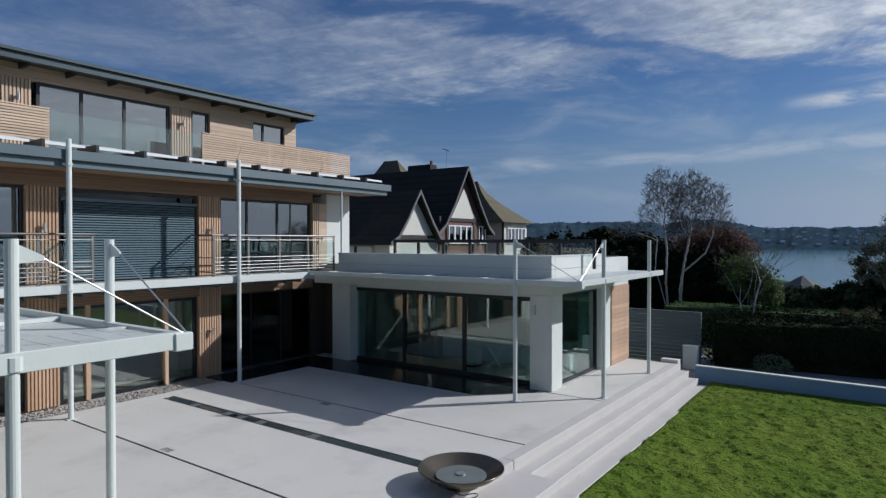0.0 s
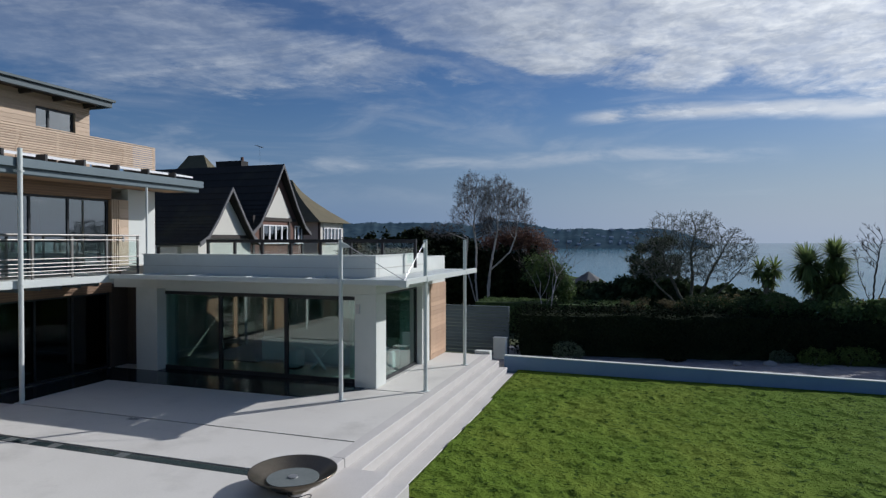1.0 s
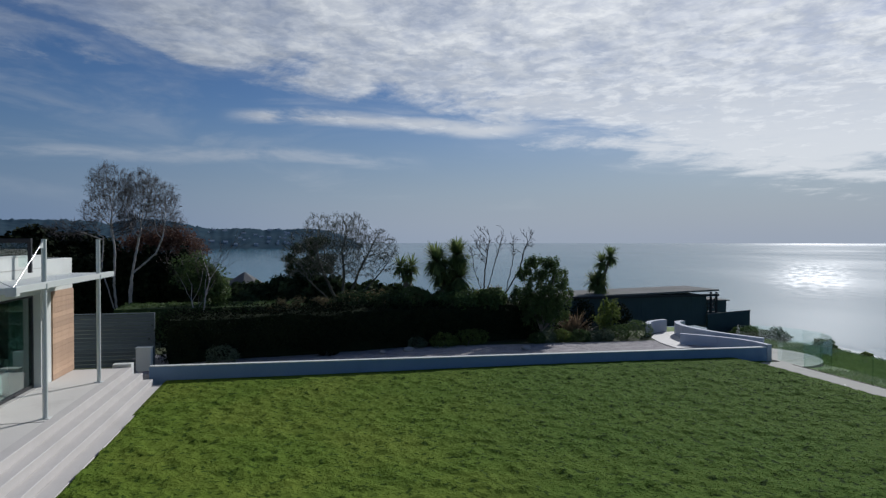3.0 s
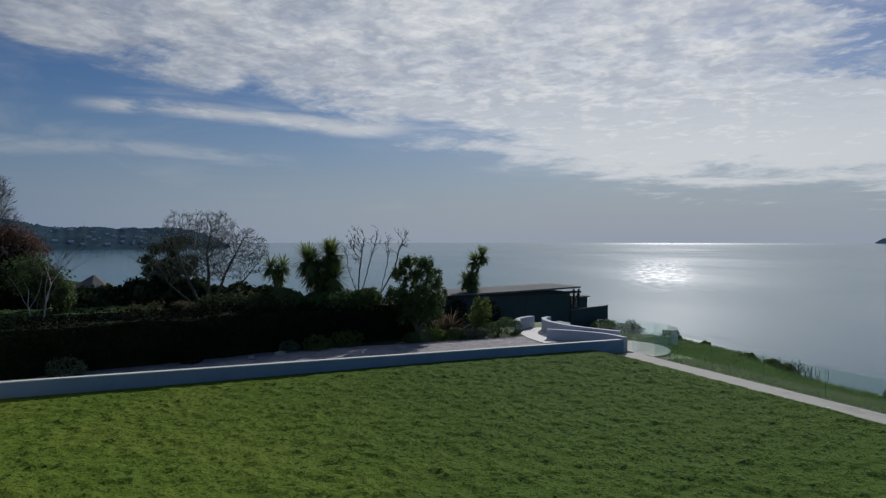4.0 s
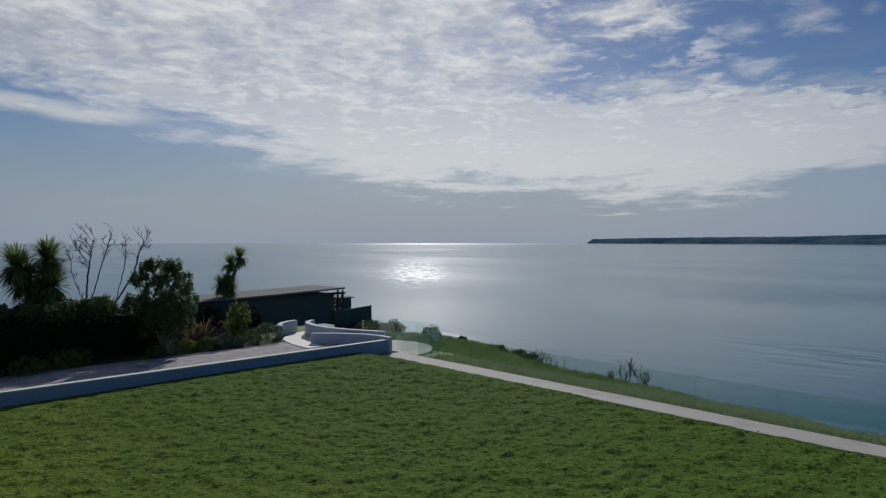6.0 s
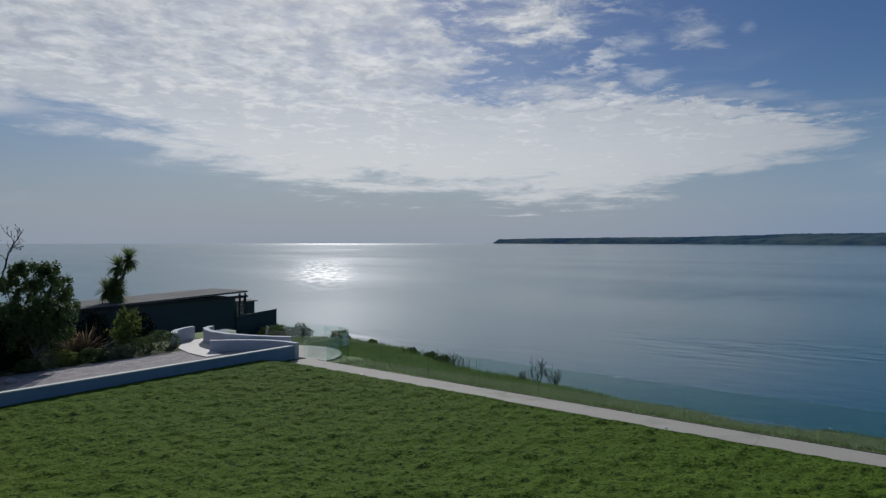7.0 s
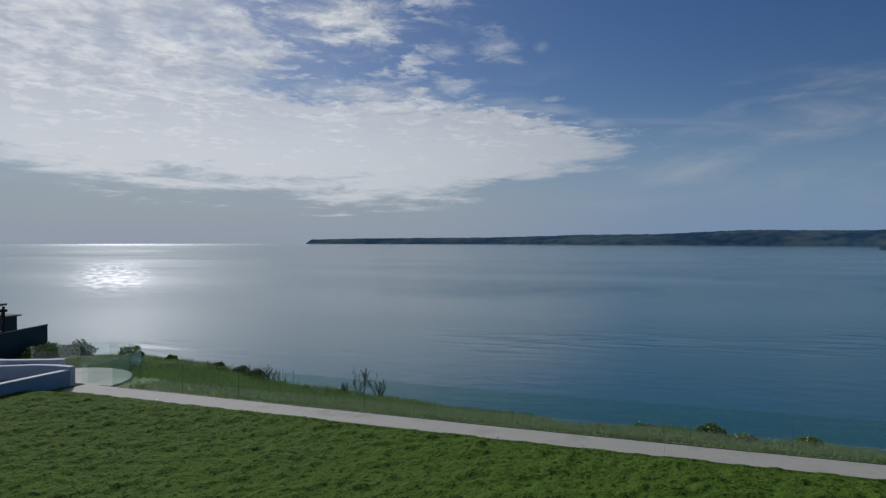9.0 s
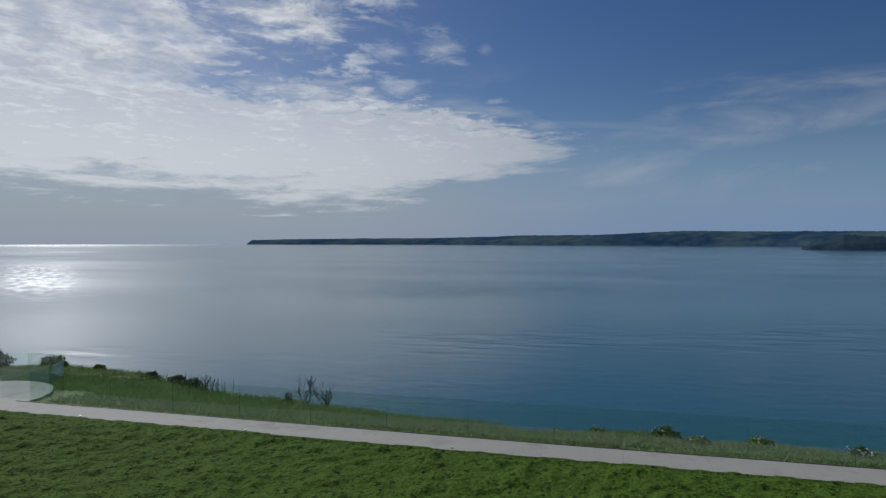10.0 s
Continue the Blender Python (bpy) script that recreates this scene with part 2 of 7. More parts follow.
    b.inputs["Roughness"].default_value = rough
    b.inputs["Metallic"].default_value = metal
    b.inputs["Specular IOR Level"].default_value = spec
    b.inputs["Coat Weight"].default_value = coat
    if bump:
        bp = N("ShaderNodeBump")
        bp.inputs["Strength"].default_value = bump
        bp.inputs["Distance"].default_value = dist
        L(add.outputs[0], bp.inputs["Height"])
        L(bp.outputs[0], b.inputs["Normal"])
    if trans:
        tl = N("ShaderNodeBsdfTranslucent")
        L(col, tl.inputs["Color"])
        ms = N("ShaderNodeMixShader")
        ms.inputs[0].default_value = trans
        L(b.outputs[0], ms.inputs[1])
        L(tl.outputs[0], ms.inputs[2])
        L(ms.outputs[0], nt.nodes["Material Output"].inputs[0])
    return mt


def glass_mat(name, tint, rough=0.0, mirror=0.0):
    """Thin pane: clear transmission with a mirror share that Fresnel drives."""
    mt = bpy.data.materials.new(name)
    mt.use_nodes = True
    nt = mt.node_tree
    nt.nodes.clear()
    N, L = nt.nodes.new, nt.links.new
    tr = N("ShaderNodeBsdfTransparent")
    tr.inputs[0].default_value = (*tint, 1)
    gl = N("ShaderNodeBsdfGlossy")
    gl.inputs["Roughness"].default_value = rough
    fr = N("ShaderNodeLayerWeight")
    fr.inputs[0].default_value = 0.5
    pw = N("ShaderNodeMath")
    pw.operation = "POWER"
    L(fr.outputs["Facing"], pw.inputs[0])
    pw.inputs[1].default_value = 4.0
    ad = N("ShaderNodeMath")
    ad.operation = "MULTIPLY_ADD"
    ad.use_clamp = True
    L(pw.outputs[0], ad.inputs[0])
    ad.inputs[1].default_value = 0.85
    ad.inputs[2].default_value = 0.03 + mirror
    mx = N("ShaderNodeMixShader")
    L(ad.outputs[0], mx.inputs[0])
    L(tr.outputs[0], mx.inputs[1])
    L(gl.outputs[0], mx.inputs[2])
    out = N("ShaderNodeOutputMaterial")
    L(mx.outputs[0], out.inputs[0])
    return mt


def water_mat():
    """Sea: dark teal body, ripples, and rougher patches placed where the sun glints."""
    mt = bpy.data.materials.new("sea_water")
    mt.use_nodes = True
    nt = mt.node_tree
    N, L = nt.nodes.new, nt.links.new
    b = nt.nodes["Principled BSDF"]
    geo = N("ShaderNodeNewGeometry")

    def nz(s, st, d=4):
        mp = N("ShaderNodeMapping")
        mp.inputs["Scale"].default_value = st
        mp.inputs["Rotation"].default_value = (0, 0, radians(25))
        L(geo.outputs["Position"], mp.inputs[0])
        n = N("ShaderNodeTexNoise")
        n.inputs["Scale"].default_value, n.inputs["Detail"].default_value = s, d
        L(mp.outputs[0], n.inputs["Vector"])
        return n.outputs[0]

    def m(op, a, b=None, clamp=False):
        n = N("ShaderNodeMath")
        n.operation, n.use_clamp = op, clamp
        for k, v in enumerate((a, b)):
            if isinstance(v, (int, float)):
                n.inputs[k].default_value = v
            elif v is not None:
                L(v, n.inputs[k])
        return n.outputs[0]

    def band(x, a, b, c, d):
        """1 between b and c, falling to 0 at a and d."""
        out = []
        for lo, hi in ((a, b), (d, c)):
            r = N("ShaderNodeMapRange")
            r.interpolation_type = "SMOOTHSTEP"
            r.inputs[1].default_value, r.inputs[2].default_value = lo, hi
            L(x, r.inputs[0])
            out.append(r.outputs[0])
        return m("MULTIPLY", *out)

    # rougher water laid under the sun to shape its glint: near patch, far strips
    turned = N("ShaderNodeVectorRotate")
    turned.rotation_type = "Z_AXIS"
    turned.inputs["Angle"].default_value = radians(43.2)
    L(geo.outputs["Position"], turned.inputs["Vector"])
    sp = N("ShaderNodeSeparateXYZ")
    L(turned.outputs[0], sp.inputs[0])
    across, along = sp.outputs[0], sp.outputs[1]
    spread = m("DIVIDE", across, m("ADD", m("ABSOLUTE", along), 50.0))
    near_glint = m("MULTIPLY", band(along, 210, 320, 430, 700), band(spread, -0.058, -0.012, 0.012, 0.058))
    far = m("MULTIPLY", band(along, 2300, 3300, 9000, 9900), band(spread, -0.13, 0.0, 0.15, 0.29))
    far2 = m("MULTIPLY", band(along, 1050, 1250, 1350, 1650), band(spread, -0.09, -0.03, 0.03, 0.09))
    glint_rough = m("MAXIMUM", m("MULTIPLY", near_glint, 0.70), m("MAXIMUM", m("MULTIPLY", far, 1.0), m("MULTIPLY", far2, 0.35)))
    streaky = N("ShaderNodeMapRange")
    streaky.inputs[1].default_value, streaky.inputs[2].default_value = 0.40, 0.64
    cells = N("ShaderNodeCombineXYZ")
    L(m("MULTIPLY", across, 0.24), cells.inputs[0])
    L(m("MULTIPLY", along, 0.065), cells.inputs[1])
    spark = N("ShaderNodeTexNoise")
    spark.inputs["Scale"].default_value, spark.inputs["Detail"].default_value = 1.0, 4
    L(cells.outputs[0], spark.inputs["Vector"])
    L(spark.outputs[0], streaky.inputs[0])
    wide = N("ShaderNodeMapRange")
    wide.inputs[1].default_value, wide.inputs[2].default_value = 0.40, 0.65
    wide.inputs[3].default_value, wide.inputs[4].default_value = 0.90, 1.12
    L(nz(0.010, (1, 0.35, 1), 5), wide.inputs[0])
    off = N("ShaderNodeVectorMath")
    off.operation = "LENGTH"
    L(geo.outputs["Position"], off.inputs[0])
    calm = N("ShaderNodeMapRange")
    calm.interpolation_type = "SMOOTHSTEP"
    calm.inputs[1].default_value, calm.inputs[2].default_value = 120, 1100
    calm.inputs[3].default_value, calm.inputs[4].default_value = 0.190, 0.128
    L(off.outputs["Value"], calm.inputs[0])
    rough = m("ADD", m("MULTIPLY", calm.outputs[0], wide.outputs[0]), m("MULTIPLY", m("MULTIPLY", glint_rough, 0.115), m("ADD", m("MULTIPLY", streaky.outputs[0], 0.95), 0.08)))
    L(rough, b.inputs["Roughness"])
    mx = N("ShaderNodeMix")
    mx.data_type = "RGBA"
    L(nz(0.02, (1, 0.5, 1), 3), mx.inputs[0])
    mx.inputs[6].default_value, mx.inputs[7].default_value = (0.018, 0.086, 0.126, 1), (0.032, 0.122, 0.154, 1)
    L(mx.outputs[2], b.inputs["Base Color"])
    b.inputs["IOR"].default_value = 1.33
    bp = N("ShaderNodeBump")
    mask = N("ShaderNodeMapRange")
    mask.inputs[1].default_value, mask.inputs[2].default_value = 0.42, 0.66
    mask.inputs[3].default_value, mask.inputs[4].default_value = 0.07, 0.34
    L(nz(0.016, (1, 0.6, 1), 3), mask.inputs[0])
    L(mask.outputs[0], bp.inputs["Strength"])
    bp.inputs["Distance"].default_value = 0.25
    L(nz(0.45, (1, 0.5, 1), 8), bp.inputs["Height"])
    # longer wavelets in drifting patches
    swell = N("ShaderNodeBump")
    patchy = N("ShaderNodeMapRange")
    patchy.inputs[1].default_value, patchy.inputs[2].default_value = 0.50, 0.66
    patchy.inputs[3].default_value, patchy.inputs[4].default_value = 0.02, 0.80
    L(nz(0.011, (1, 0.8, 1), 4), patchy.inputs[0])
    L(patchy.outputs[0], swell.inputs["Strength"])
    swell.inputs["Distance"].default_value = 1.0
    L(nz(0.22, (1, 0.30, 1), 3), swell.inputs["Height"])
    L(bp.outputs[0], swell.inputs["Normal"])
    L(swell.outputs[0], b.inputs["Normal"])
    return mt


def grass_mat(name, island):
    """Mown lawn: broad worn patches, painted shade of small tufts and fine grain, in world space."""
    mt = bpy.data.materials.new(name)
    mt.use_nodes = True
    nt = mt.node_tree
    N, L = nt.nodes.new, nt.links.new
    b = nt.nodes["Principled BSDF"]
    geo = N("ShaderNodeNewGeometry")

    def nz(s, d, lo, hi, stretch=(1, 1, 0.05)):
        mp = N("ShaderNodeMapping")
        mp.inputs["Scale"].default_value = stretch
        L(geo.outputs["Position"], mp.inputs[0])
        n = N("ShaderNodeTexNoise")
        n.inputs["Scale"].default_value, n.inputs["Detail"].default_value = s, d
        L(mp.outputs[0], n.inputs["Vector"])
        r = N("ShaderNodeMapRange")
        r.interpolation_type = "SMOOTHSTEP"
        r.inputs[1].default_value, r.inputs[2].default_value = lo, hi
        L(n.outputs[0], r.inputs[0])
        return r.outputs[0]

    def mix(f, a, c, how="MIX"):
        m = N("ShaderNodeMix")
        m.data_type = "RGBA"
        m.blend_type = how
        L(f, m.inputs[0])
        for k, v in ((6, a), (7, c)):
            if isinstance(v, tuple):
                m.inputs[k].default_value = (*v, 1)
            else:
                L(v, m.inputs[k])
        return m.outputs[2]

    col = mix(nz(0.42, 3, 0.36, 0.66), (0.100, 0.156, 0.019), (0.134, 0.178, 0.025))
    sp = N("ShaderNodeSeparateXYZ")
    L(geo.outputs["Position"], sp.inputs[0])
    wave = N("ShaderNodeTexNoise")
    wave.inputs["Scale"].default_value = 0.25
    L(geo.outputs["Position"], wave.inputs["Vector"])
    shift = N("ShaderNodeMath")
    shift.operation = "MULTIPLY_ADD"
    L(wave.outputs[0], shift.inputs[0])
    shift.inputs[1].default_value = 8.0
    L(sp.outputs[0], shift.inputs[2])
    seaward_dim = N("ShaderNodeMapRange")
    seaward_dim.interpolation_type = "SMOOTHSTEP"
    seaward_dim.inputs[1].default_value, seaward_dim.inputs[2].default_value, seaward_dim.inputs[4].default_value = 4.5, 13.0, 0.88
    L(shift.outputs[0], seaward_dim.inputs[0])
    col = mix(seaward_dim.outputs[0], col, (0.056, 0.110, 0.015))     # greener hue, plus painted dimming of the backlit lawn, towards the sea
    grain = nz(14.0, 3, 0.35, 0.75)
    half = N("ShaderNodeMath")
    half.operation = "MULTIPLY"
    half.inputs[1].default_value = 0.5
    L(grain, half.inputs[0])
    col = mix(half.outputs[0], col, (0.116, 0.166, 0.026))
    tufts = nz(6.4, 3, 0.565, 0.645, (1, 1, 0.05))
    tuft_shade = mix(seaward_dim.outputs[0], (0.040, 0.072, 0.010), (0.022, 0.045, 0.008))
    col = mix(tufts, col, tuft_shade)     # dark spots put the shaded sides of tufts into the turf colour
    if island:
        mr = N("ShaderNodeMapRange")
        mr.inputs[3].default_value, mr.inputs[4].default_value = 1.0 - island, 1.0 + island
        L(geo.outputs["Random Per Island"], mr.inputs[0])
        hs = N("ShaderNodeHueSaturation")
        L(mr.outputs[0], hs.inputs["Value"])
        L(col, hs.inputs["Color"])
        col = hs.outputs[0]
    L(col, b.inputs["Base Color"])
    b.inputs["Roughness"].default_value = 0.9
    b.inputs["Specular IOR Level"].default_value = 0.03
    if not island:
        bp = N("ShaderNodeBump")
        bp.inputs["Strength"].default_value, bp.inputs["Distance"].default_value = 0.7, 0.02
        L(grain, bp.inputs["Height"])
        L(bp.outputs[0], b.inputs["Normal"])
    return mt


M = dict(
    render_white=mat("white_render", (0.58, 0.60, 0.555), (0.66, 0.675, 0.63), 0.8, 60, 0.85, 0.06, dirt=(0.51, 0.53, 0.485), dirt_scale=0.5),
    wall_white=mat("garden_wall_render", (0.43, 0.46, 0.52), (0.52, 0.545, 0.59), 0.7, 50, 0.85, 0.08, dirt=(0.36, 0.39, 0.44), dirt_scale=0.8),
    # bluer, darker wall render: the shade on its lawn side is in the colour
    wall_shade_blue=mat("shade_blue_wall_render", (0.190, 0.285, 0.415), (0.250, 0.350, 0.480), 0.7, 50, 0.85, 0.08, dirt=(0.165, 0.245, 0.35), dirt_scale=0.8),
    paving=mat("pale_concrete", (0.56, 0.535, 0.485), (0.66, 0.635, 0.585), 0.7, 26, 0.75, 0.08, dirt=(0.44, 0.42, 0.38), dirt_scale=0.75, rnd=0.02),
    step=mat("pale_stone_steps", (0.48, 0.455, 0.42), (0.58, 0.55, 0.515), 1.2, 30, 0.8, 0.08, dirt=(0.48, 0.455, 0.42), dirt_scale=0.7),
    joint=mat("dark_joint", (0.03, 0.03, 0.03), (0.06, 0.06, 0.06), 4, 40, 0.8),
    path=mat("weathered_path_concrete", (0.30, 0.29, 0.25), (0.40, 0.39, 0.34), 0.9, 22, 0.85, 0.15, dirt=(0.17, 0.175, 0.14), dirt_scale=0.9),
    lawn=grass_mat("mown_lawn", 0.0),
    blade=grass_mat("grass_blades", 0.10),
    bank=mat("rough_bank_grass", (0.098, 0.160, 0.050), (0.195, 0.245, 0.088), 0.9, 8, 0.9, 0.8, spec=0.1, dirt=(0.13, 0.11, 0.06), dirt_scale=0.5, dist=0.08),
    bank_blade=mat("long_bank_grass", (0.140, 0.225, 0.080), (0.270, 0.335, 0.140), 0.9, 8, 0.85, 0, spec=0.1, island=0.30, trans=0.35),
    cliff=mat("cliff_rock", (0.16, 0.10, 0.07), (0.26, 0.17, 0.12), 0.5, 6, 0.9, 0.8),
    gravel=mat("grey_gravel", (0.25, 0.235, 0.23), (0.52, 0.485, 0.475), 3, 40, 0.95, 1.0, spec=0.1, contrast=0.17, dist=0.06),
    pebble=mat("river_pebbles", (0.26, 0.235, 0.205), (0.38, 0.35, 0.31), 6, 40, 0.85, 0.1, island=0.25),
    soil=mat("garden_ground", (0.040, 0.050, 0.018), (0.075, 0.090, 0.030), 0.6, 7, 0.95, 0.6),
    larch=mat("larch_cladding", (0.42, 0.265, 0.165), (0.60, 0.42, 0.28), 2, 34, 0.7, 0.15, stretch=(1, 1, 0.12), rnd=0.12, island=0.12),
    larch_h=mat("larch_boards", (0.44, 0.30, 0.18), (0.62, 0.45, 0.29), 2, 34, 0.7, 0.15, stretch=(0.12, 0.12, 1), rnd=0.12, island=0.12),
    larch_pale=mat("silvered_larch_slats", (0.48, 0.36, 0.25), (0.63, 0.49, 0.36), 2, 34, 0.75, 0.15, stretch=(0.12, 0.12, 1), rnd=0.10, island=0.1),
    # larch copy darkened in colour for the shade below the overhangs
    lintel=mat("shade_dark_larch", (0.21, 0.135, 0.085), (0.32, 0.21, 0.135), 2, 34, 0.75, 0.15, stretch=(0.12, 0.12, 1), rnd=0.10),
    soffit_dark=mat("dark_brown_boards", (0.050, 0.036, 0.027), (0.085, 0.062, 0.046), 2, 30, 0.7, 0.15, stretch=(1, 1, 0.1)),
    soffit=mat("timber_soffit", (0.30, 0.18, 0.10), (0.42, 0.27, 0.16), 2, 30, 0.7, 0.15, stretch=(1, 0.1, 1)),
    zinc=mat("grey_zinc_fascia", (0.085, 0.118, 0.132), (0.125, 0.160, 0.175), 0.8, 20, 0.5, 0.05, metal=0.2),
    zinc_dark=mat("dark_zinc_roof", (0.032, 0.050, 0.058), (0.058, 0.078, 0.088), 0.8, 20, 0.5, 0.05, metal=0.2),
    steel_white=mat("white_painted_steel", (0.56, 0.59, 0.55), (0.64, 0.665, 0.625), 1.5, 30, 0.4, 0.03),
    steel=mat("brushed_stainless", (0.46, 0.46, 0.45), (0.58, 0.57, 0.56), 3, 60, 0.38, 0.03, metal=0.8),
    rail_steel=mat("balcony_stainless", (0.17, 0.165, 0.155), (0.26, 0.25, 0.235), 3, 60, 0.45, 0.03, metal=0.9),
    alu=mat("dark_window_frame", (0.012, 0.014, 0.016), (0.025, 0.028, 0.030), 2, 30, 0.4, 0.03),
    black_rail=mat("black_railing", (0.010, 0.010, 0.012), (0.020, 0.020, 0.022), 2, 30, 0.45, 0.03),
    glass=glass_mat("window_glass", (0.69, 0.86, 0.82), mirror=0.13),
    glass_low=glass_mat("ground_floor_glass", (0.74, 0.84, 0.80), mirror=0.20),
    glass_edge=glass_mat("glass_pane_edge", (0.62, 0.82, 0.78), mirror=0.05),
    glass_up=glass_mat("upper_window_glass", (0.35, 0.45, 0.48), mirror=0.32),
    # near-black tint puts the dimness behind the panes into the glass
    glass_blind=glass_mat("shaded_window_glass", (0.12, 0.15, 0.16), mirror=0.02),
    glass_rail=glass_mat("balustrade_glass", (0.92, 0.975, 0.96), mirror=0.045),
    blind=mat("blue_grey_blind", (0.11, 0.165, 0.19), (0.145, 0.20, 0.225), 2, 30, 0.5, 0.05),
    inside=mat("interior_plaster", (0.52, 0.50, 0.46), (0.60, 0.58, 0.54), 1, 20, 0.9, 0.03),
    # dark copy of the room plaster: the rooms' dimness is in its colour
    inside_dark=mat("shade_dark_plaster", (0.09, 0.085, 0.08), (0.13, 0.12, 0.11), 1, 20, 0.9, 0.03),
    floor_in=mat("pale_floor_tiles", (0.48, 0.46, 0.42), (0.56, 0.54, 0.50), 1, 20, 0.4, 0.03),
    curtain=mat("pale_curtain", (0.48, 0.60, 0.57), (0.60, 0.70, 0.67), 3, 30, 0.9, 0.1),
    sofa=mat("white_upholstery", (0.60, 0.60, 0.58), (0.70, 0.70, 0.68), 3, 40, 0.9, 0.15),
    copper=mat("weathered_copper_bowl", (0.13, 0.11, 0.085), (0.22, 0.185, 0.14), 2.5, 25, 0.32, 0.1, metal=0.9, dirt=(0.16, 0.17, 0.13), dirt_scale=2.0),
    rill_stone=mat("dark_rill_stone", (0.10, 0.11, 0.11), (0.17, 0.18, 0.175), 3, 20, 0.4, 0.1),
    bowl_plate=mat("dull_steel_plate", (0.16, 0.18, 0.17), (0.26, 0.28, 0.265), 4, 30, 0.5, 0.08, metal=0.4),
    # near-black glossy floor in the colour of the covered terrace's shade
    shade_paving=mat("dark_shade_paving", (0.016, 0.019, 0.020), (0.034, 0.038, 0.039), 3, 40, 0.16, 0.02, spec=0.5),
    rill=mat("wet_slate_rill", (0.025, 0.040, 0.042), (0.06, 0.08, 0.08), 3, 20, 0.12, 0.1),
    bark=mat("grey_bark", (0.16, 0.14, 0.12), (0.30, 0.27, 0.24), 3, 25, 0.9, 0.4),
    birch=mat("birch_bark", (0.34, 0.31, 0.28), (0.62, 0.58, 0.54), 2, 14, 0.8, 0.3, stretch=(1, 1, 3)),
    twig=mat("brown_twigs", (0.045, 0.036, 0.030), (0.095, 0.075, 0.062), 2, 20, 0.9, 0),
    lichen=mat("lichen_grey_twigs", (0.078, 0.081, 0.062), (0.145, 0.146, 0.110), 2, 20, 0.9, 0),
    birch_twig=mat("grey_brown_twigs", (0.060, 0.052, 0.048), (0.115, 0.100, 0.092), 2, 20, 0.9, 0),
    dead=mat("dead_wood", (0.030, 0.026, 0.024), (0.060, 0.052, 0.045), 3, 25, 0.9, 0.3),
    leaf=mat("evergreen_leaves", (0.050, 0.088, 0.028), (0.115, 0.165, 0.060), 1.5, 9, 0.8, 0, spec=0.12, island=0.35, trans=0.3),
    leaf_bush=mat("glossy_bush_leaves", (0.048, 0.086, 0.026), (0.118, 0.168, 0.056), 1.5, 9, 0.6, 0, spec=0.25, island=0.4, trans=0.4),
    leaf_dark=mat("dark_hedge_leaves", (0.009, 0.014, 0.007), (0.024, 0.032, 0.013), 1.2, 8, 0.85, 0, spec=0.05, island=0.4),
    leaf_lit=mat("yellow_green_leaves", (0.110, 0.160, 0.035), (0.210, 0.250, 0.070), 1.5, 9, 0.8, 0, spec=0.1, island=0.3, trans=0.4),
    leaf_red=mat("russet_leaves", (0.095, 0.050, 0.036), (0.175, 0.095, 0.065), 1.5, 9, 0.7, 0, spec=0.2, island=0.3, trans=0.3),
    leaf_dry=mat("dry_brown_leaves", (0.150, 0.115, 0.062), (0.270, 0.235, 0.125), 1.5, 9, 0.8, 0, spec=0.1, island=0.4, trans=0.45),
    flax=mat("bronze_flax_leaves", (0.19, 0.125, 0.072), (0.36, 0.26, 0.155), 1.5, 9, 0.6, 0, spec=0.3, island=0.4, trans=0.4),
    leaf_mid=mat("mid_green_leaves", (0.027, 0.046, 0.020), (0.070, 0.098, 0.042), 1.2, 8, 0.8, 0, spec=0.08, island=0.4, trans=0.2),
    leaf_grey=mat("grey_green_leaves", (0.110, 0.140, 0.080), (0.195, 0.235, 0.140), 1.5, 9, 0.8, 0, spec=0.15, island=0.3, trans=0.35),
    sword=mat("sword_leaves", (0.110, 0.165, 0.050), (0.240, 0.290, 0.115), 1.5, 9, 0.7, 0, spec=0.12, island=0.3, trans=0.4),
    flower=mat("pale_flowers", (0.66, 0.65, 0.56), (0.80, 0.79, 0.72), 3, 20, 0.8, 0),
    slate=mat("dark_clay_roof_tiles", (0.016, 0.015, 0.014), (0.034, 0.031, 0.028), 1.4, 9, 0.85, 0.5, dirt=(0.055, 0.052, 0.032), dirt_scale=0.5),
    moss=mat("mossy_roof_tiles", (0.085, 0.076, 0.044), (0.160, 0.136, 0.078), 1.0, 8, 0.9, 0.5, dirt=(0.10, 0.08, 0.05), dirt_scale=0.6),
    cream=mat("cream_render", (0.57, 0.55, 0.48), (0.66, 0.64, 0.57), 0.8, 30, 0.9, 0.1),
    barge=mat("weathered_barge_board", (0.11, 0.11, 0.115), (0.18, 0.175, 0.17), 3, 22, 0.9, 0.3),
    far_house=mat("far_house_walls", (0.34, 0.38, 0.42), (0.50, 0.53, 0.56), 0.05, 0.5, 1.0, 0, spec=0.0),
    brick=mat("red_brown_brick", (0.12, 0.066, 0.050), (0.185, 0.105, 0.080), 3, 18, 0.9, 0.3),
    timber_black=mat("black_timber", (0.03, 0.026, 0.022), (0.06, 0.05, 0.045), 2, 20, 0.8, 0.2),
    white_paint=mat("white_gloss_paint", (0.74, 0.74, 0.72), (0.80, 0.80, 0.79), 2, 20, 0.4, 0.03),
    fence=mat("grey_timber_fence", (0.090, 0.118, 0.128), (0.145, 0.175, 0.185), 2, 26, 0.8, 0.2, stretch=(0.1, 1, 1), rnd=0.12, island=0.12),
    shed=mat("dark_stained_timber", (0.028, 0.054, 0.056), (0.050, 0.084, 0.086), 2, 20, 0.6, 0.2, island=0.05),
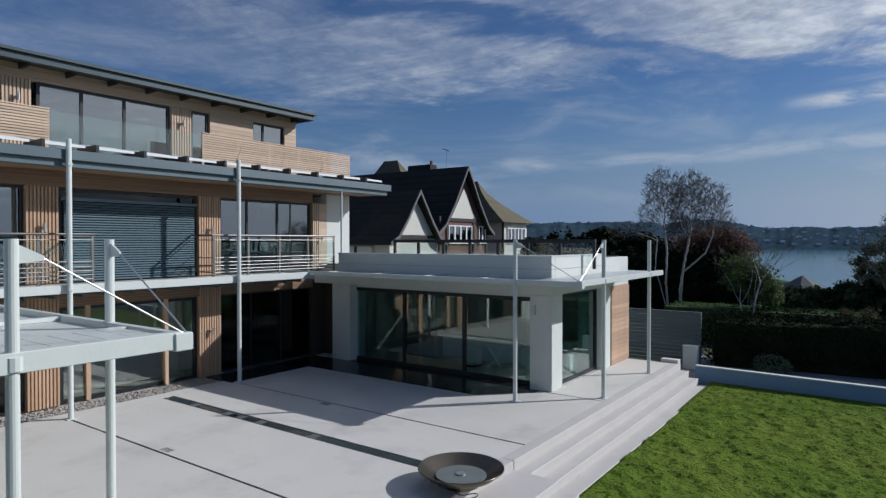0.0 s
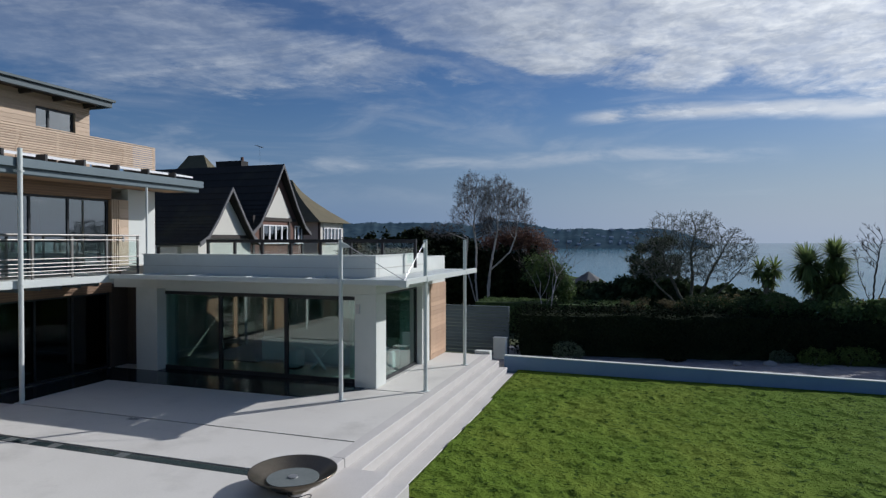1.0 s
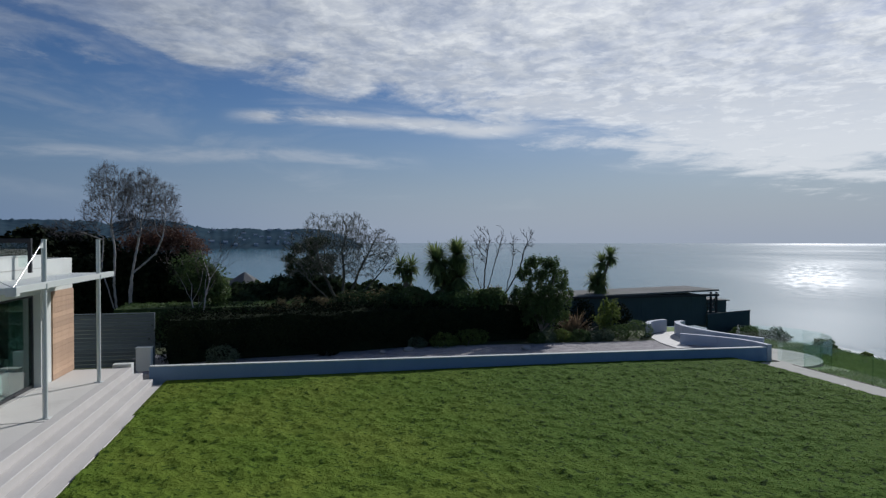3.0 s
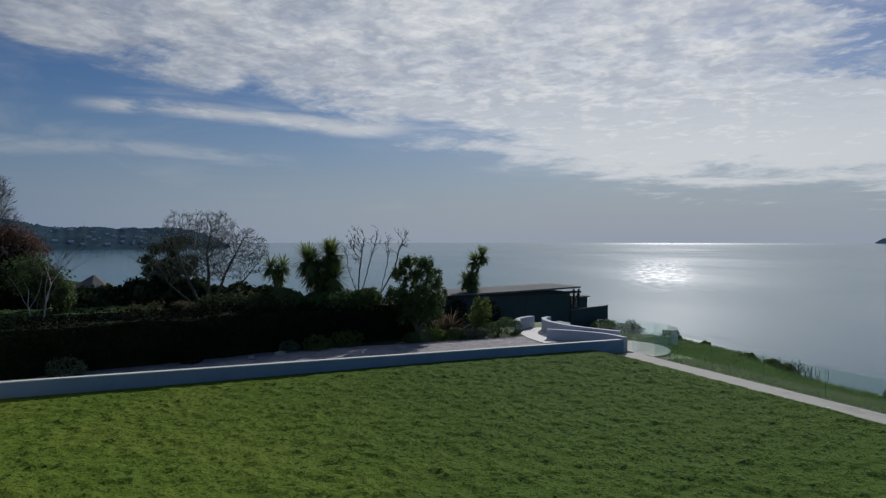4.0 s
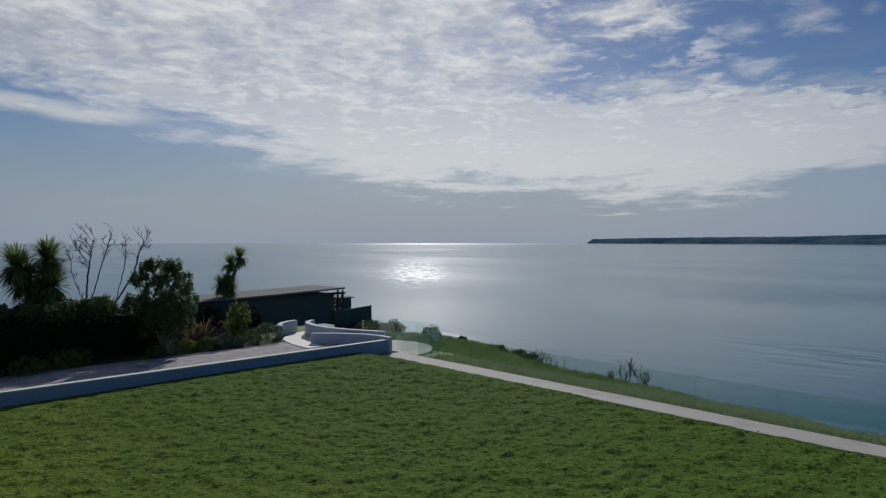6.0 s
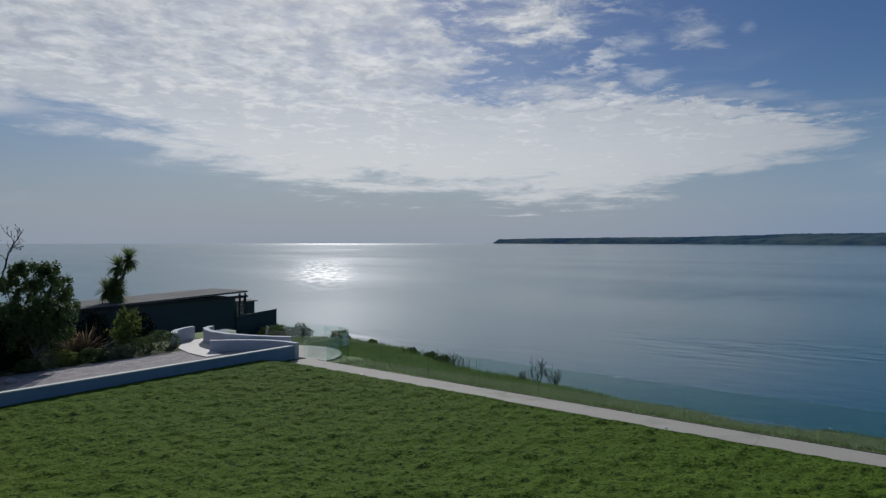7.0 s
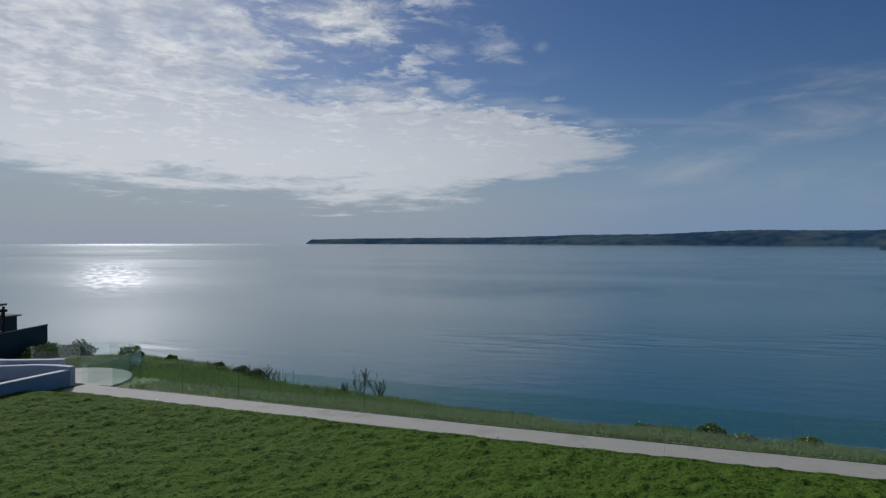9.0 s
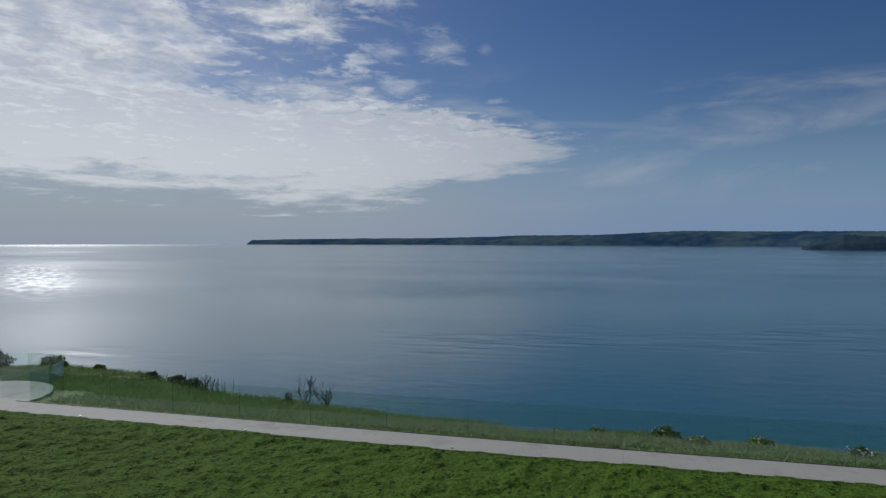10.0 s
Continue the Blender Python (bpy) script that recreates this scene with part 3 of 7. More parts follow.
    felt=mat("pale_roof_felt", (0.34, 0.32, 0.29), (0.44, 0.42, 0.38), 0.6, 20, 0.85, 0.2, dirt=(0.25, 0.25, 0.2), dirt_scale=0.4),
    felt_dark=mat("weathered_roof_felt", (0.14, 0.14, 0.135), (0.22, 0.22, 0.21), 0.6, 20, 0.95, 0.2, spec=0.1, dirt=(0.10, 0.11, 0.08), dirt_scale=0.4),
    # bluish base colours of hill and cape stand in for aerial haze
    hill=mat("haze_blue_hillside", (0.020, 0.042, 0.066), (0.055, 0.085, 0.105), 0.010, 0.06, 1.0, 0, spec=0.0, contrast=0.15),
    cape=mat("haze_blue_headland", (0.022, 0.056, 0.105), (0.078, 0.116, 0.132), 0.0035, 0.016, 1.0, 0, spec=0.0, contrast=0.09),
    edging=mat("dark_path_edging", (0.110, 0.088, 0.078), (0.165, 0.135, 0.120), 2, 20, 0.7, 0.1),
    stone=mat("grey_stone", (0.25, 0.24, 0.23), (0.38, 0.37, 0.35), 3, 22, 0.9, 0.3),
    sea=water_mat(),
)


# ---------------------------------------------------------------- builders
def thing(name, base=(0, 0, 0), label="", category="", group="", kind=""):
    ob = new(name)
    ob.empty_display_size = 0.2
    ob.location = base
    return tagged(ob, label, category, group, kind)


def part(name, bm, material, parent=None, label="", smooth=False):
    me = bpy.data.meshes.new(name)
    bm.to_mesh(me)
    bm.free()
    me.materials.append(material)
    if smooth:
        me.polygons.foreach_set("use_smooth", [True] * len(me.polygons))
    return attach(new(name, me), parent, label)


def attach(ob, parent, label=""):
    if parent is not None:
        ob.parent = parent
        if parent.type == "EMPTY":
            ob.matrix_parent_inverse = Matrix.Translation(parent.location).inverted()
    if label:
        ob["label"] = label
    return ob


def raw(name, verts, faces, material, parent=None, label="", smooth=False):
    me = bpy.data.meshes.new(name)
    me.from_pydata(verts, [], faces)
    me.materials.append(material)
    if smooth:
        me.polygons.foreach_set("use_smooth", [True] * len(me.polygons))
    me.update()
    return attach(new(name, me), parent, label)


def box(bm, x0, y0, z0, x1, y1, z1):
    vs = [bm.verts.new((x, y, z)) for z in (z0, z1) for y in (y0, y1) for x in (x0, x1)]
    for f in ((0, 2, 3, 1), (4, 5, 7, 6), (0, 1, 5, 4), (2, 6, 7, 3), (0, 4, 6, 2), (1, 3, 7, 5)):
        bm.faces.new([vs[i] for i in f])
    return vs


def bbox(x0, y0, z0, x1, y1, z1, bev=0.0):
    bm = bmesh.new()
    box(bm, min(x0, x1), min(y0, y1), min(z0, z1), max(x0, x1), max(y0, y1), max(z0, z1))
    if bev:
        bmesh.ops.bevel(bm, geom=bm.edges[:], offset=bev, segments=1, affect="EDGES")
    return bm


def tube(bm, a, b, r0, r1=None, n=8, caps=True):
    r1 = r0 if r1 is None else r1
    a, b = Vector(a), Vector(b)
    d = (b - a).normalized()
    u = d.orthogonal().normalized()
    v = d.cross(u)
    ring = []
    for c, r in ((a, r0), (b, r1)):
        ring.append([bm.verts.new(c + u * (r * math.cos(2 * math.pi * i / n)) + v * (r * math.sin(2 * math.pi * i / n))) for i in range(n)])
    for i in range(n):
        bm.faces.new((ring[0][i], ring[0][(i + 1) % n], ring[1][(i + 1) % n], ring[1][i]))
    if caps:
        bm.faces.new(ring[0][::-1])
        bm.faces.new(ring[1])


def tube_bm(*segs, n=8):
    bm = bmesh.new()
    for s in segs:
        tube(bm, *s, n=n)
    return bm


def prism(pts, z0, z1):
    """Upright prism over a plan polygon (counter-clockwise)."""
    bm = bmesh.new()
    lo = [bm.verts.new((x, y, z0)) for x, y in pts]
    hi = [bm.verts.new((x, y, z1)) for x, y in pts]
    n = len(pts)
    bm.faces.new(lo[::-1])
    bm.faces.new(hi)
    for i in range(n):
        bm.faces.new((lo[i], lo[(i + 1) % n], hi[(i + 1) % n], hi[i]))
    return bm


def lerp_list(x, pts):
    if x <= pts[0][0]:
        return pts[0][1]
    for (a, b), (c, d) in zip(pts, pts[1:]):
        if x <= c:
            return b + (d - b) * (x - a) / (c - a)
    return pts[-1][1]


# ---------------------------------------------------------------- ground, sea
AX = 8.33                 # the house's axis of symmetry, in y
LAWN = -0.62
RILL = 8.46
GARDEN = -0.43            # ground behind the garden wall


def wall_y(x):
    return 20.84 - (x + 4.73) * 0.0503


def edge_x(y):
    return lerp_list(y, [(-120, 34), (-40, 24), (-5, 21.2), (3, 21.0), (7.5, 21.5), (10.5, 21.9), (15, 23.0), (17, 23.8), (21, 25.0), (26, 25.6),
                         (34, 28.0), (44, 17), (60, 6), (90, -8), (160, -40), (260, -60)])


def lawn_rise(x, y):
    """The lawn swells gently towards its far corner and drops to the path."""
    s = lambda t: np.clip(t, 0, 1) ** 2 * (3 - 2 * np.clip(t, 0, 1))
    return 0.055 * s((y - 15) / 5) * (1 - s((x - 16.2) / 0.7)) + 0.13 * s((x + 4) / 17) * s((y - 11) / 8) * (1 - s((x - 16.2) / 0.7))


def ground_z(x, y):
    v = y - wall_y(x)
    e = edge_x(y)
    wob = noise.noise((x * 0.35, y * 0.35, 0)) * 0.22 + noise.noise((x * 1.1, y * 1.1, 3)) * 0.08
    if x < 17.9:
        if v < 0.4:
            return LAWN + lawn_rise(x, y) if x > -4.2 else -0.75
        z = GARDEN + (0.12 * wob if v > 2.5 else 0)
        if v > 12:
            z -= min(1.2, (v - 12) * 0.05)
        return z
    s = max(0.0, min(1.0, (x - 18.0) / max(0.5, e - 18.0)))
    z = LAWN - 0.03 - 0.75 * s ** 1.3 + wob * min(1, s * 3)
    if v > 6:
        z -= min(1.0, (v - 6) / 6) * 0.5
    return z


def build_ground():
    xs = [-160, -120, -90, -70, -55, -42, -32, -26, -22, -18, -14, -11, -8, -6, -4.3, -4.1]
    xs += [-4.1 + 21.05 * i / 26 for i in range(1, 27)] + [17.5, 17.98]
    nb = 10
    vs = [-130, -100, -75, -55, -42, -32, -25] + [-20 + i for i in range(0, 20)] + [0.32, 0.5, 1.0, 2.0] + [2.7 + i * 0.9 for i in range(12)]
    vs += [15, 18, 21, 25, 30, 36, 44, 54, 66, 80, 100, 130, 170, 220]
    verts, mats, faces = [], [], []
    cols = len(xs) + nb + 4
    for v in vs:
        for i in range(cols):
            if i < len(xs):
                y = v + wall_y(max(-4.73, min(18, xs[i])))
                x = min(xs[i], edge_x(y) - 3)
                z = ground_z(x, y)
            else:
                y = v + wall_y(18)
                e = edge_x(y)
                x0 = min(17.98, e - 3)
                k = i - len(xs) + 1
                if k <= nb:
                    x = x0 + (e - x0) * k / nb
                    z = ground_z(x, y) if e > 18.5 else -1.0 - 0.5 * k / nb
                else:
                    j = k - nb
                    x = e + (0.5, 1.6, 4.0, 9.0)[j - 1] + 0.6 * noise.noise((x0, y * 0.4, j))
                    z = (-2.6, -7.0, -13.0, -20.0)[j - 1] + noise.noise((j, y * 0.3, 7))
            verts.append((x, y, z))
    for r in range(len(vs) - 1):
        for c in range(cols - 1):
            a = r * cols + c
            faces.append((a, a + 1, a + 1 + cols, a + cols))
            v = 0.5 * (vs[r] + vs[r + 1])
            if c >= len(xs) - 1 + nb + 1:
                mats.append(3)
            elif c >= len(xs) - 1:
                mats.append(1)
            elif v < 0.1:
                mats.append(0 if c >= 15 else 4)
            elif v < 4.7 and c >= 13:
                mats.append(2)
            else:
                mats.append(4)
    g = raw("ground", verts, faces, M["lawn"], smooth=True)
    for k in ("bank", "gravel", "cliff", "soil"):
        g.data.materials.append(M[k])
    g.data.polygons.foreach_set("material_index", mats)
    tagged(g, "green mown lawn running to a grassy cliff edge above the sea", "ground", kind="structure")


def build_sea():
    verts, faces = [(0, 0, -14)], []
    n, rings = 96, (40, 120, 400, 1200, 3000, 4900)
    for r in rings:
        for i in range(n):
            a = 2 * math.pi * i / n
            verts.append((r * math.cos(a), r * math.sin(a), -14))
    for i in range(n):
        faces.append((0, 1 + i, 1 + (i + 1) % n))
    for k in range(len(rings) - 1):
        for i in range(n):
            a, b = 1 + k * n + i, 1 + k * n + (i + 1) % n
            faces.append((a, a + n, b + n, b))
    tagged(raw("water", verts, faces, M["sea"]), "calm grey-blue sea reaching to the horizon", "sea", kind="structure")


build_ground()
build_sea()


# ---------------------------------------------------------------- terrace, steps, path, garden wall
TX0, TX1 = -15.5, -5.0


def build_terrace():
    t = thing("terrace", (-10, AX, -0.7), "pale concrete terrace with dark joints and a slate rill", "terrace", kind="structure")
    part("base", bbox(-14.56, -6.0, -0.72, TX1 - 0.03, 20.6, -0.015), M["joint"], t)
    j = 0.028
    x_in = -14.55
    bands = [(-6.0, 2 * AX - 14.6), (2 * AX - 14.6, 6.06), (6.06, RILL - 0.13), (RILL + 0.13, 10.5), (10.5, 14.6), (14.6, 20.6)]
    for k, (y0, y1) in enumerate(bands):
        x0 = x_in if 1 <= k <= 4 else -16.0
        bx0, bx1 = x0, TX1 - 0.06
        pts = [(bx0, y0 + j), (bx1, y0 + j), (bx1, y1 - j), (bx0, y1 - j)]
        part("slab", prism(pts, -0.05, 0.0), M["paving"], t)
    # wet slate rill along the axis, with lighter crossing strips
    part("rill", bbox(-14.55, RILL - 0.10, -0.05, -5.7, RILL + 0.10, -0.012), M["rill"], t, "dark wet slate channel")
    for x in (-13.4, -12.1, -11.6, -10.9, -9.2):
        part("rill_slab", bbox(x, RILL - 0.11, -0.05, x + 0.22, RILL + 0.105, -0.008), M["rill_stone"], t)
    for y in (6.22, 10.36):
        bm = bmesh.new()
        for i in range(5):
            box(bm, -10.86 + i * 0.06, y - 0.07, -0.01, -10.83 + i * 0.06, y + 0.07, 0.006)
        part("drain_grate", bm, M["bowl_plate"], t, "small steel drain grate")
    # gravel strips at the facade
    part("gravel_strip", bbox(-15.84, 2 * AX - 14.6, -0.06, -15.02, 10.4, -0.02), M["gravel"], t, "loose gravel strip")
    part("slab", bbox(-14.995, 2 * AX - 14.6, -0.05, -14.575, 10.4, 0.0), M["paving"], t)
    # dark slabs put the shade under the balcony and the wing's canopy into colour
    part("slab", bbox(-15.84, 10.43, -0.05, -14.575, 13.235, 0.0), M["shade_paving"], t, "dark glossy slab standing for balcony and canopy shade")
    # its slanted end follows the edge of the cast shadow
    part("slab", prism([(-15.84, 13.25), (-8.25, 13.25), (-7.05, 14.42), (-7.05, 14.688), (-15.84, 14.688)], -0.012, 0.006), M["shade_paving"], t, "dark glossy slab standing for balcony and canopy shade")
    part("threshold", bbox(-14.11, 14.692, -0.012, -7.37, 15.03, 0.018), M["shade_paving"], t, "dark glossy strip standing for the shade before the glazing")
    rng = random.Random(77)
    V, F = [], []
    for i in range(1500):
        c = Vector((rng.uniform(-15.78, -15.06), rng.uniform(3.0, 10.35), -0.02))
        r = rng.uniform(0.018, 0.045)
        k = len(V)
        a0 = rng.uniform(0, 6.28)
        for z, q in ((-0.2, 1.0), (0.45, 0.95), (0.8, 0.5)):
            for j in range(5):
                a = a0 + j * 1.2566
                V.append((c.x + r * q * math.cos(a) * rng.uniform(0.8, 1.3), c.y + r * q * math.sin(a), c.z + r * z))
        for lv in (0, 5):
            for j in range(5):
                F.append((k + lv + j, k + lv + (j + 1) % 5, k + lv + 5 + (j + 1) % 5, k + lv + 5 + j))
        F.append(tuple(k + 10 + j for j in range(5)))
    o = raw("pebbles", V, F, M["pebble"])
    tagged(o, "loose mixed grey pebbles along the foot of the house", "gravel", kind="stuff")


def build_steps():
    s = thing("garden_steps", (-4.5, AX, LAWN), "broad pale stone steps from terrace down to lawn", "steps", kind="structure")
    r = -LAWN / 4
    for sgn in (1, -1):
        for k in range(4):
            x1 = TX1 + (0.0, 0.30, 0.60, 0.98)[k]
            y0, y1 = AX + sgn * 1.25, AX + sgn * 12.3
            x0 = TX1 - 0.28 if k == 0 else TX1 + (0.0, 0.0, 0.30, 0.60)[k] + 0.001
            part("step", bbox(x0, y0, LAWN - 0.05, x1, y1, 0.004 if k == 0 else -(0.0, 0.2, 0.41, 0.60)[k], 0.012), M["step"], s)
    part("landing", bbox(TX1 + 0.001, AX - 1.24, LAWN - 0.05, -4.1, AX + 1.24, -r, 0.012), M["step"], s, "stone landing between the steps")
    part("lower_landing", bbox(-4.1, AX - 1.24, LAWN - 0.05, -3.72, AX + 1.24, -2 * r, 0.012), M["step"], s)
    part("landing_edge", bbox(TX1 - 0.28, AX - 1.24, LAWN - 0.05, TX1, AX + 1.24, 0.004, 0.012), M["step"], s)
    for sgn in (1, -1):
        ys = AX + sgn * 12.31
        part("upstand", bbox(-5.6, ys, -0.3, TX1 - 0.04, ys + sgn * 0.3, 0.10, 0.012), M["render_white"], s)


def build_path():
    p = thing("cliff_path", (17.5, 8, LAWN), "weathered concrete path along the cliff-top lawn", "path", kind="structure")
    y = -38.0
    k = 0
    while y < 18.6:
        y1 = y + 1.8
        o = 0.001 * (k % 3)
        sh = lambda yy: 0.016 * max(0, yy - 4)
        pts = [(16.8 + sh(y), y + 0.0012), (17.76 + sh(y), y + 0.0012), (17.76 + sh(y1), y1 - 0.0012), (16.8 + sh(y1), y1 - 0.0012)]
        part("path_slab", prism(pts, LAWN - 0.12, LAWN + 0.035 + o), M["path"], p)
        y = y1
        k += 1
    part("edging", prism([(17.765, -38), (17.785, -38), (17.785, 4), (18.025, 19.0), (18.005, 19.0), (17.765, 4)], LAWN - 0.15, LAWN + 0.05), M["edging"], p, "dark metal edging strip")
    # round end sweeping behind the garden wall
    pts = [(17.36, 18.62)] + [(18.0 + 2.3 * math.cos(a), 20.9 + 2.3 * math.sin(a)) for a in [radians(-75 + 15 * i) for i in range(10)]] + [(17.9, 22.6), (18.05, 19.7)]
    part("path_apron", prism(pts, LAWN - 0.2, LAWN + 0.03), M["path"], p, "rounded pale paved apron")


def strip_wall(name, pts, z0, z1, w, material, parent, label=""):
    """A wall of constant thickness along a plan line; z1 may be a list of heights."""
    left, right = [], []
    for i, p in enumerate(pts):
        a = Vector(pts[max(0, i - 1)])
        b = Vector(pts[min(len(pts) - 1, i + 1)])
        d = (b - a).normalized()
        nrm = Vector((-d.y, d.x)) * (w / 2)
        left.append(Vector(p) + nrm)
        right.append(Vector(p) - nrm)
    n = len(pts)
    zs = z1 if isinstance(z1, (list, tuple)) else [z1] * n
    bm = bmesh.new()
    rows = [[bm.verts.new((q.x, q.y, z)) for q, z in ((left[i], z0), (left[i], zs[i]), (right[i], zs[i]), (right[i], z0))] for i in range(n)]
    for a, b in zip(rows, rows[1:]):
        for k in range(4):
            bm.faces.new((a[k], a[(k + 1) % 4], b[(k + 1) % 4], b[k]))
    bm.faces.new(rows[0])
    bm.faces.new(rows[-1][::-1])
    bmesh.ops.recalc_face_normals(bm, faces=bm.faces[:])
    return part(name, bm, material, parent, label)


def arc(cx, cy, r, a0, a1, n):
    return [(cx + r * math.cos(radians(a0 + (a1 - a0) * i / n)), cy + r * math.sin(radians(a0 + (a1 - a0) * i / n))) for i in range(n + 1)]


def build_garden_wall():
    g = thing("garden_wall", (6, wall_y(6), LAWN), "low white rendered garden wall along the lawn", "wall", kind="structure")
    w = 0.17
    x0, x1 = -4.62, 17.86
    b = 0.30 + w / 2
    # long face carries its blue shade as colour; the end piece keeps plain render
    strip_wall("wall_run", [(x0, wall_y(x0) + b), (6, wall_y(6) + b), (x1, wall_y(x1) + b)], LAWN - 0.3, -0.115, w, M["wall_shade_blue"], g)
    strip_wall("coping", [(x0, wall_y(x0) + b), (6, wall_y(6) + b), (x1 + 0.03, wall_y(x1) + b)], -0.115, -0.085, w + 0.03, M["render_white"], g)
    part("wall_end", bbox(x1 + 0.001, wall_y(x1) + 0.301, LAWN - 0.3, x1 + 0.02, wall_y(x1) + 0.299 + w, -0.116), M["wall_white"], g)
    fine = lambda q: [tuple(Vector(a).lerp(Vector(b), t)) for a, b in zip(q, q[1:]) for t in (0, 0.5)] + [q[-1]]
    lower = fine([(16.15, 23.25, 0.02), (16.6, 22.8, 0.02), (17.15, 22.15, 0.02), (17.6, 21.4, 0.02), (17.82, 20.65, 0.012), (17.84, 19.98, 0.005)])
    strip_wall("curved_wall_low", [p[:2] for p in lower], LAWN - 0.3, [p[2] for p in lower], 0.2, M["wall_white"], g)
    upper = fine([(18.1, 26.05, 0.17), (17.6, 25.75, 0.17), (17.3, 25.2, 0.17), (17.1, 24.4, 0.17), (17.15, 23.4, 0.16), (17.45, 22.5, 0.14), (17.95, 21.7, 0.11), (18.45, 21.05, 0.08)])
    strip_wall("curved_wall_high", [p[:2] for p in upper], -1.0, [p[2] for p in upper], 0.24, M["wall_white"], g, "curved white rendered seat wall")
    left = fine([(15.85, 25.3, 0.17), (16.1, 25.8, 0.17), (16.5, 26.2, 0.17), (17.05, 26.5, 0.17), (17.5, 26.62, 0.17)])
    strip_wall("curved_wall_end", [p[:2] for p in left], -1.0, [p[2] for p in left], 0.24, M["wall_white"], g, "short curved white wall end")
    p = thing("garden_path", (16.2, 24.3, GARDEN), "pale paved garden path between curved walls", "path", kind="structure")
    part("paving", prism([(15.3, 22.2), (16.0, 22.2), (16.25, 23.4), (16.9, 23.6), (17.0, 24.6), (17.3, 25.5), (17.9, 26.4), (17.3, 26.4), (16.5, 25.9), (15.75, 24.9), (15.4, 23.6)], GARDEN - 0.12, GARDEN + 0.025), M["paving"], p)


build_terrace()
build_steps()
build_path()
build_garden_wall()


# ---------------------------------------------------------------- the house
FX = -15.85              # facade of ground and first floor
SX = -17.3               # facade of second floor
Y_END = 16.46


def window(parent, axis, at, a0, a1, z0, z1, mull=(), fr=0.06, depth=0.09, glass="glass", name="window", label="", rail=None):
    """Glazed opening in a plane x = at or y = at between a0 and a1: frame, mullions and a pane per light."""
    def bx(u0, u1, w0, w1, d0, d1, bev=0.0):
        if axis == "x":
            return bbox(at + d0, u0, w0, at + d1, u1, w1, bev)
        return bbox(u0, at + d0, w0, u1, at + d1, w1, bev)
    bm = bmesh.new()
    h = depth / 2
    rings = []
    for d, q in ((-h, 0), (h, 0), (h, fr), (-h, fr)):
        pts = ((a0 + q, z0 + q), (a1 - q, z0 + q), (a1 - q, z1 - q), (a0 + q, z1 - q))
        rings.append([bm.verts.new((at + d, u, z) if axis == "x" else (u, at + d, z)) for u, z in pts])
    for i in range(4):
        for j in range(4):
            A, B2 = rings[i], rings[(i + 1) % 4]
            bm.faces.new((A[j], A[(j + 1) % 4], B2[(j + 1) % 4], B2[j]))
    bmesh.ops.recalc_face_normals(bm, faces=bm.faces[:])
    w = part(name, bm, M["alu"], parent, label)
    for m_ in mull:
        part("mullion", bx(m_ - fr / 2, m_ + fr / 2, z0 + fr, z1 - fr, -h * 0.9, h * 0.9), M["alu"], w)
    lights = [a0 + fr] + sorted(mull) + [a1 - fr]
    for u0, u1 in zip(lights, lights[1:]):
        p = part("pane", bx(u0 + 0.02, u1 - 0.02, z0 + fr, z1 - fr, -0.006, 0.006), M[glass], w, "reflective window pane" if not label else "")
        p.visible_shadow = False
    return w


def slats_v(parent, x, y0, y1, z0, z1, pitch=0.085, name="slat", proud=0.035, material="larch"):
    """Upright timber slats, one object each on a shared mesh."""
    n = max(1, round((y1 - y0) / pitch))
    st = (y1 - y0) / n
    bm = bbox(0, 0.017, 0, proud, st - 0.017, z1 - z0)
    me = bpy.data.meshes.new(name)
    bm.to_mesh(me)
    bm.free()
    me.materials.append(M[material])
    for i in range(n):
        o = attach(new(name, me), parent)
        o.location = (x, y0 + i * st, z0)


def slats_h(parent, x, y0, y1, z0, z1, pitch=0.075, name="slat", proud=0.03, material="larch_h", gap=0.010):
    n = max(1, round((z1 - z0) / pitch))
    st = (z1 - z0) / n
    bm = bbox(0, 0, gap, proud, y1 - y0, st - gap)
    me = bpy.data.meshes.new(name)
    bm.to_mesh(me)
    bm.free()
    me.materials.append(M[material])
    for i in range(n):
        o = attach(new(name, me), parent)
        o.location = (x, y0, z0 + i * st)


def wall_light(parent, x, y, z):
    bm = tube_bm(((x + 0.11, y, z - 0.10), (x + 0.11, y, z + 0.10), 0.035))
    box(bm, x, y - 0.03, z - 0.02, x + 0.08, y + 0.03, z + 0.02)
    part("wall_light", bm, M["steel"], parent, "small steel up-and-down wall light")


def build_house():
    h = thing("house", (-20, AX, 0), "modern three-storey house clad in larch with zinc roofs", "house")
    ym = lambda y: 2 * AX - y
    # ---- shell: floors, back and end walls
    back = -27.0
    ys0, ys1 = ym(Y_END), Y_END
    part("ground_slab", bbox(back, ys0, -0.7, FX - 0.02, ys1, -0.02), M["floor_in"], h)
    part("first_floor_slab", bbox(back, ys0, 2.66, FX - 0.12, ys1, 2.98), M["inside"], h)
    part("roof_deck", bbox(back, ys0 - 0.1, 5.72, FX - 0.1, ys1 + 0.1, 6.2), M["inside"], h)
    part("back_wall", bbox(back - 0.3, ys0, -0.5, back, ys1, 8.4), M["render_white"], h)
    for y0, y1 in ((ys1 - 0.28, ys1), (ys0, ys0 + 0.28)):
        part("end_wall", bbox(back, y0, -0.5, FX, y1, 5.7), M["render_white"], h, "white rendered end wall")
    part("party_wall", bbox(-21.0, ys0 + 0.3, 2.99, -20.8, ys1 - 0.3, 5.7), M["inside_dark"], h)
